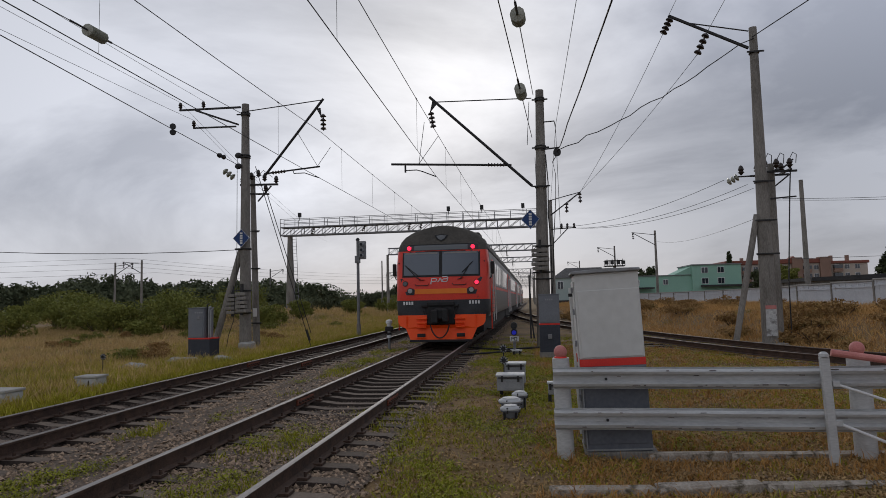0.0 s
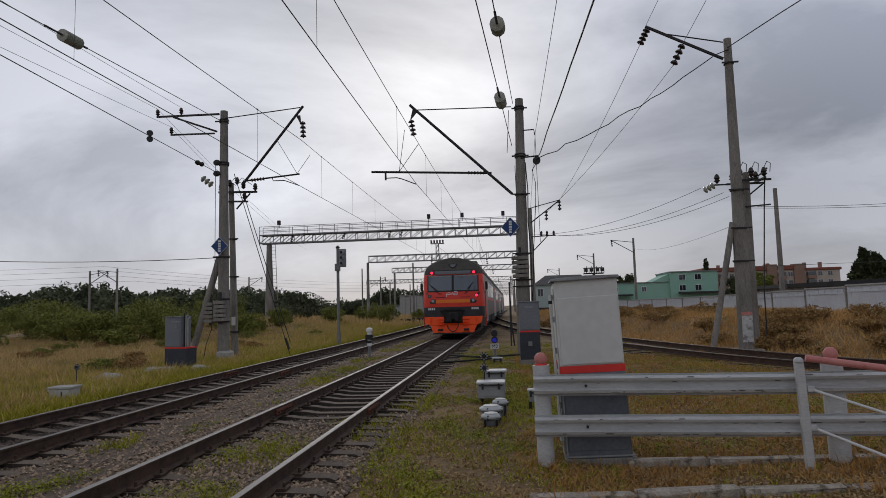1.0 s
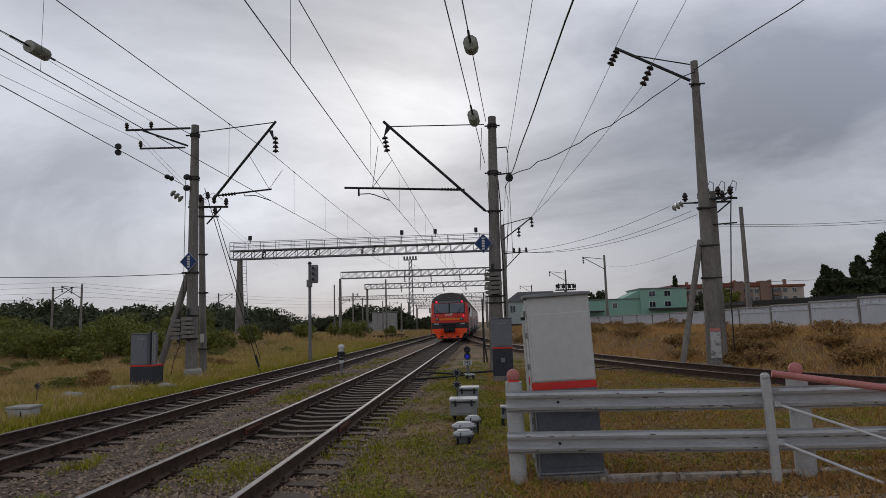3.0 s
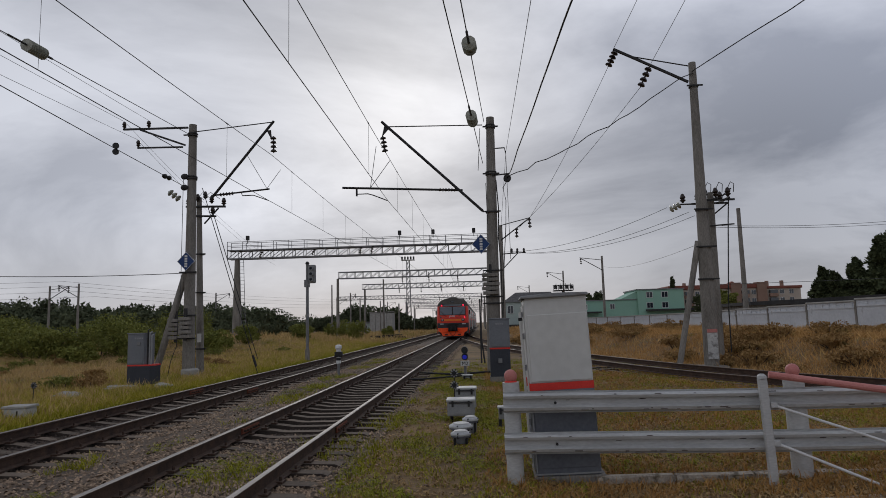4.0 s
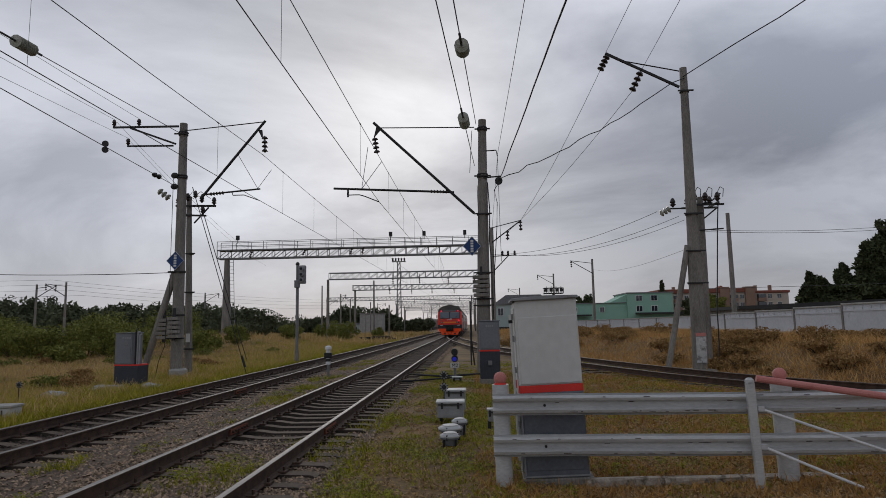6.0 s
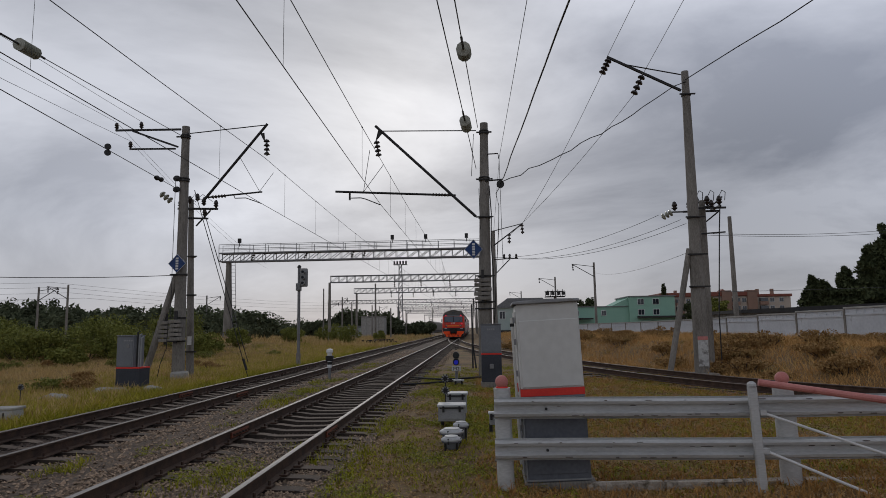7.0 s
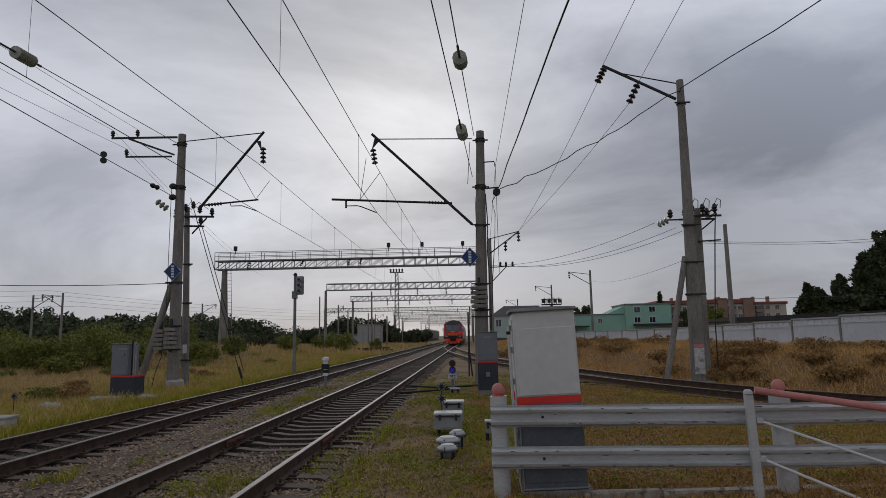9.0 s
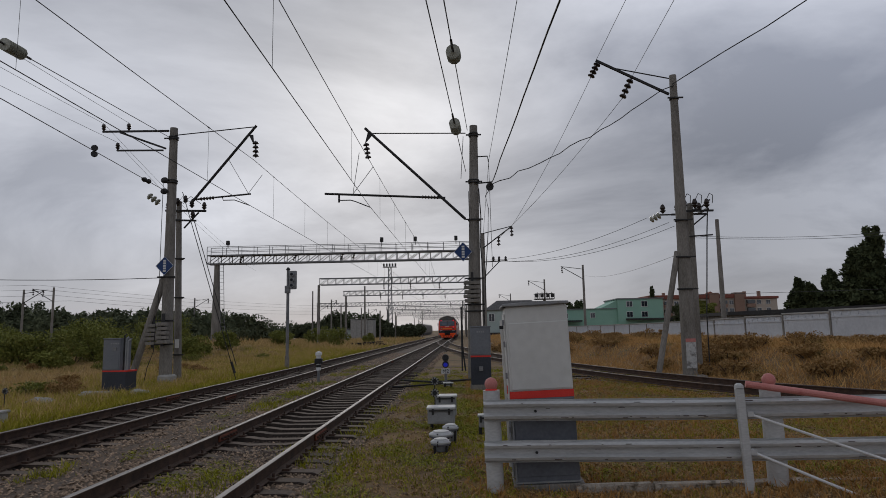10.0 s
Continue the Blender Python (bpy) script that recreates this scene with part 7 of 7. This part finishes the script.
while len(drift) < 75:
    yy = 12 + 62 * rm.random() ** 1.3
    xx = side_x(yy) + rm.uniform(2.6, 15)
    if xx < float(np.interp(yy, [q[1] for q in WALL], [q[0] for q in WALL])) - 2.6:
        drift.append((xx, yy, rm.uniform(0.9, 2.4), rm.uniform(0.25, 0.6)))
for x, y, w, h in drift:
    bush(x, y, w, h, M_LEAF_RUST, "withered brown-green weed bush on the mound", rb.randint(0, 9999), int(500 + 650 * w), 0.05)


def tree(x, y, h, w, mat, label, seed, leaf=0.22, n=5200, z0=None, low=0.12):
    rng = np.random.default_rng(seed)
    r2 = random.Random(seed)
    z = float(terrain(x, y))
    t = thing("tree", (x, y, z), label, "tree", group="trees")
    bm = bm_new()
    rod(bm, (0, 0, -0.3), (0, 0, h * 0.8), 0.028 * h, 0.006 * h, 9)
    for k in range(9):
        a, zz = r2.uniform(0, 6.28), h * (0.22 + 0.06 * k)
        rod(bm, (0, 0, zz), (w * 0.36 * math.cos(a), w * 0.36 * math.sin(a), zz + h * 0.16), 0.009 * h, 0.003 * h, 5)
    part("trunk", bm, M_BARK, t)
    clouds = []
    for k in range(9):
        f = k / 8
        rad = w * 0.5 * (0.55 + 0.75 * math.sin(math.pi * (0.25 + 0.7 * f))) * (1.0 - 0.45 * f) * r2.uniform(0.8, 1.15)
        clouds.append(leaf_cloud(rng, n // 9, (r2.uniform(-0.18, 0.18) * w, r2.uniform(-0.18, 0.18) * w, h * (low + (0.92 - low) * f)), (rad * 1.15, rad * 1.15, h * 0.16), leaf, 16))
    leaf_mesh("crown", clouds, mat, t)


for k, (x, y, h, w) in enumerate(((43.9, 85, 6.4, 2.2), (45.2, 83, 5.6, 3.4), (46.6, 81, 6.3, 3.6), (47.8, 83, 7.3, 3.4), (48.9, 80, 9.8, 4.6), (50.4, 80, 11.8, 5.2), (52.4, 82, 11.4, 4.8), (54.3, 80, 10.0, 5.0), (57.0, 83, 9.0, 5.5), (60.0, 82, 9.0, 5.5))):
    tree(x, y, h, w, M_LEAF_DARK, "tall dark dense tree behind the shed", 60 + k, 0.3, 12000)
for k, (x, y, h, w) in enumerate(((27.0, 152, 7.6, 5.0), (24.5, 180, 8.5, 6), (30, 180, 8.0, 6), (64.0, 215, 14.6, 3.0), (75.0, 200, 9.0, 9.0), (68.5, 202, 8.5, 7.0))):
    tree(x, y, h, w, M_LEAF_DARK if k != 4 else M_LEAF, "dark tree among the far buildings", 90 + k, 0.3, 6000)


def far_woods():
    rng = np.random.default_rng(77)
    clouds = []
    for x in np.arange(-108, -40, 2.1):
        for row in range(3):
            y = 103 + row * 7 + rng.uniform(-3, 3)
            h = (6.9 + 0.8 * math.sin(x * 0.21) + 0.4 * math.sin(x * 0.53)) * (1 if x < -58 else 0.84) * rng.uniform(0.93, 1.03) * (0.85, 1.0, 1.0)[row]
            xx = x + rng.uniform(-1, 1)
            clouds.append(leaf_cloud(rng, 3000, (xx, y, h * 0.44), (3.6, 2.4, h * 0.58), 0.40, 40, 1.0))
    for x in np.arange(-64, -12, 2.2):
        y = 175 + rng.uniform(-6, 6)
        h = 3.6 + 0.6 * math.sin(x * 0.4)
        if -41 < x < -21:
            h = 5.4 + 2.8 * math.sin((x + 41) / 20 * math.pi)
        clouds.append(leaf_cloud(rng, 1500, (x, y, h * 0.45), (3.4, 2.2, h * 0.55), 0.5, 28, 1.0))
    for x in np.arange(-120, -30, 4.2):
        clouds.append(leaf_cloud(rng, 700, (x, 92 + rng.uniform(-8, 8), 1.4), (3.2, 2.2, 1.5), 0.2, 14))
    for x in np.arange(-230, 260, 7.0):
        if x < -70 or x > 30:
            h = 7 + rng.uniform(-1.5, 2)
            clouds.append(leaf_cloud(rng, 500, (x, 300 + rng.uniform(-10, 10), h * 0.45), (6.5, 4, h * 0.55), 0.6, 14))
    ob = leaf_mesh("far_woods", clouds, M_WOODS)
    tagged(ob, "dense dark belt of trees along the field's far edge", "woods", kind="stuff")


far_woods()


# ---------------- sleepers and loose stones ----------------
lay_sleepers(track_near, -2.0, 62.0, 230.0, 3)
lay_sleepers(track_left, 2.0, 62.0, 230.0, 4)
sl = sleeper_mesh()
rs = random.Random(8)
for k in range(8, 62):
    p = siding_line[k]
    d = siding_line[k + 1] - siding_line[k - 1]
    for f in (0.0, 0.5):
        q = p + (siding_line[k + 1] - p) * f
        share("sleeper", sl, siding, pose(q[0], q[1], -0.03 + rs.uniform(-0.03, 0.0), 0, 0, math.degrees(math.atan2(d[1], d[0])) - 90))


def fishplate(x, y, t):
    """Bolted rail joint, one plate on each side of the web."""
    for s in (-1, 1):
        bm = box(bm_new(), (x + s * 0.03 - 0.014, y - 0.4, 0.06), (x + s * 0.03 + 0.014, y + 0.4, 0.155), 0.004)
        fp = part("fishplate", bm, M_JOINT, t, "rusty bolted joint plate")
        for k in range(6):
            yy = y - 0.33 + k * 0.132
            part("bolt", rod(bm_new(), (x + s * 0.04, yy, 0.108), (x + s * 0.085, yy, 0.108), 0.02, n=6), M_RAILSIDE, fp)


M_JOINT = material("red_rusty_plate", (0.12, 0.035, 0.02), (0.24, 0.08, 0.045), 0.9, scale=12, bump=0.4)
for xx, yy in ((0.797, 11.0), (-0.797, 11.0), (0.797, 36.0), (-0.797, 36.0)):
    fishplate(xx, yy, track_near)
for xx, yy in ((0.797, 17.5), (-0.797, 17.5)):
    fishplate(xx, yy, track_left)
hose = thing("ground_cable", (0, 0, 0), "black cable hose lying in the grass beside the dwarf signal", "cable")
part("hose", tube(bm_new(), [(-2.4, 23.6, 0.03), (-1.8, 23.0, 0.04), (-1.2, 22.4, 0.05), (-0.7, 22.5, 0.05), (0.1, 22.9, 0.06), (0.8, 23.3, 0.04)], 0.035, 8), M_BLACK, hose)
hose = thing("ground_cable", (0, 0, 0), "black cable hose leading from rail to dwarf signal", "cable")
part("hose", tube(bm_new(), [(-2.45, 20.6, 0.05), (-2.0, 20.9, 0.03), (-1.4, 21.2, 0.04), (-0.85, 21.6, 0.05), (-0.65, 21.8, 0.06)], 0.03, 8), M_BLACK, hose)


def stones():
    rng = np.random.default_rng(9)
    n = 115000
    y = 3.8 + 50 * rng.uniform(0, 1, n) ** 2.0
    x = rng.uniform(-9.3, -1.5, n)
    shoulder = rng.normal(0, 0.18, n)
    keep = (x < -1.75 + shoulder) & (x > -9.2 + shoulder * 0.5)
    strip = np.abs(x + 5.3 + 0.25 * np.sin(y * 0.9)) < 0.5
    keep &= ~strip | (rng.uniform(0, 1, n) < 0.35)
    x, y = x[keep], y[keep]
    n = len(x)
    base = np.array([(1, 0, 0), (-1, 0, 0), (0, 1, 0), (0, -1, 0), (0, 0, 0.8), (0, 0, -0.8)], float)
    tri = np.array([(0, 2, 4), (2, 1, 4), (1, 3, 4), (3, 0, 4)])
    s = rng.uniform(0.014, 0.036, n) * (1 + 0.25 * (y > 20))
    v = base[None] * rng.uniform(0.55, 1.25, (n, 6, 1)) * s[:, None, None]
    a = rng.uniform(0, 6.28, n)
    ca, sa = np.cos(a)[:, None], np.sin(a)[:, None]
    tl = rng.normal(0, 0.5, n)
    vx, vy, vz = v[..., 0], v[..., 1], v[..., 2]
    vz = vz * np.cos(tl)[:, None] + vx * np.sin(tl)[:, None]
    px, py = vx * ca - vy * sa, vx * sa + vy * ca
    z = bed(x, y) + rng.uniform(-0.004, 0.016, n)
    verts = np.stack([px + x[:, None], py + y[:, None], vz + z[:, None]], -1)
    # stones between the rails get the colour darkened for oil and crib shade
    dark = oil_and_shade(x, y, rng)
    for pick, mat, label in ((~dark, M_STONE, "loose brown and grey crushed stones beside the rails"), (dark, M_STONE_DARK, "oil-stained crushed stones between the rails, crib shade in their colour")):
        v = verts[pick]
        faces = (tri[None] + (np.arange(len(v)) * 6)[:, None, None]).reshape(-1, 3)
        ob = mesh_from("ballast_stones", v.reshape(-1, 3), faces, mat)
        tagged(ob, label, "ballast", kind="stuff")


stones()


def scattered_stones():
    """Pale pebbles lying about in the verge and by the kerb."""
    rng = random.Random(17)
    vs, fs = [], []
    base = [(1, 0, 0), (-1, 0, 0), (0, 1, 0), (0, -1, 0), (0, 0, 0.7), (0, 0, -0.7)]
    tri = [(0, 2, 4), (2, 1, 4), (1, 3, 4), (3, 0, 4), (2, 0, 5), (1, 2, 5), (3, 1, 5), (0, 3, 5)]
    for k in range(900):
        if k < 500:
            x, y = rng.gauss(-1.75, 0.28), rng.uniform(5, 26)
        else:
            x, y = rng.uniform(-1.5, 6), rng.uniform(5.2, 14)
        z = float(terrain(x, y)) + 0.012
        s = rng.uniform(0.012, 0.034)
        o = len(vs)
        for b in base:
            f = s * rng.uniform(0.6, 1.3)
            vs.append((x + b[0] * f, y + b[1] * f, z + b[2] * f))
        fs += [tuple(i + o for i in t) for t in tri]
    ob = mesh_from("verge_stones", np.array(vs), np.array(fs), M_STONE)
    tagged(ob, "pale pebbles scattered in the verge", "stones", kind="stuff")


scattered_stones()


motions()
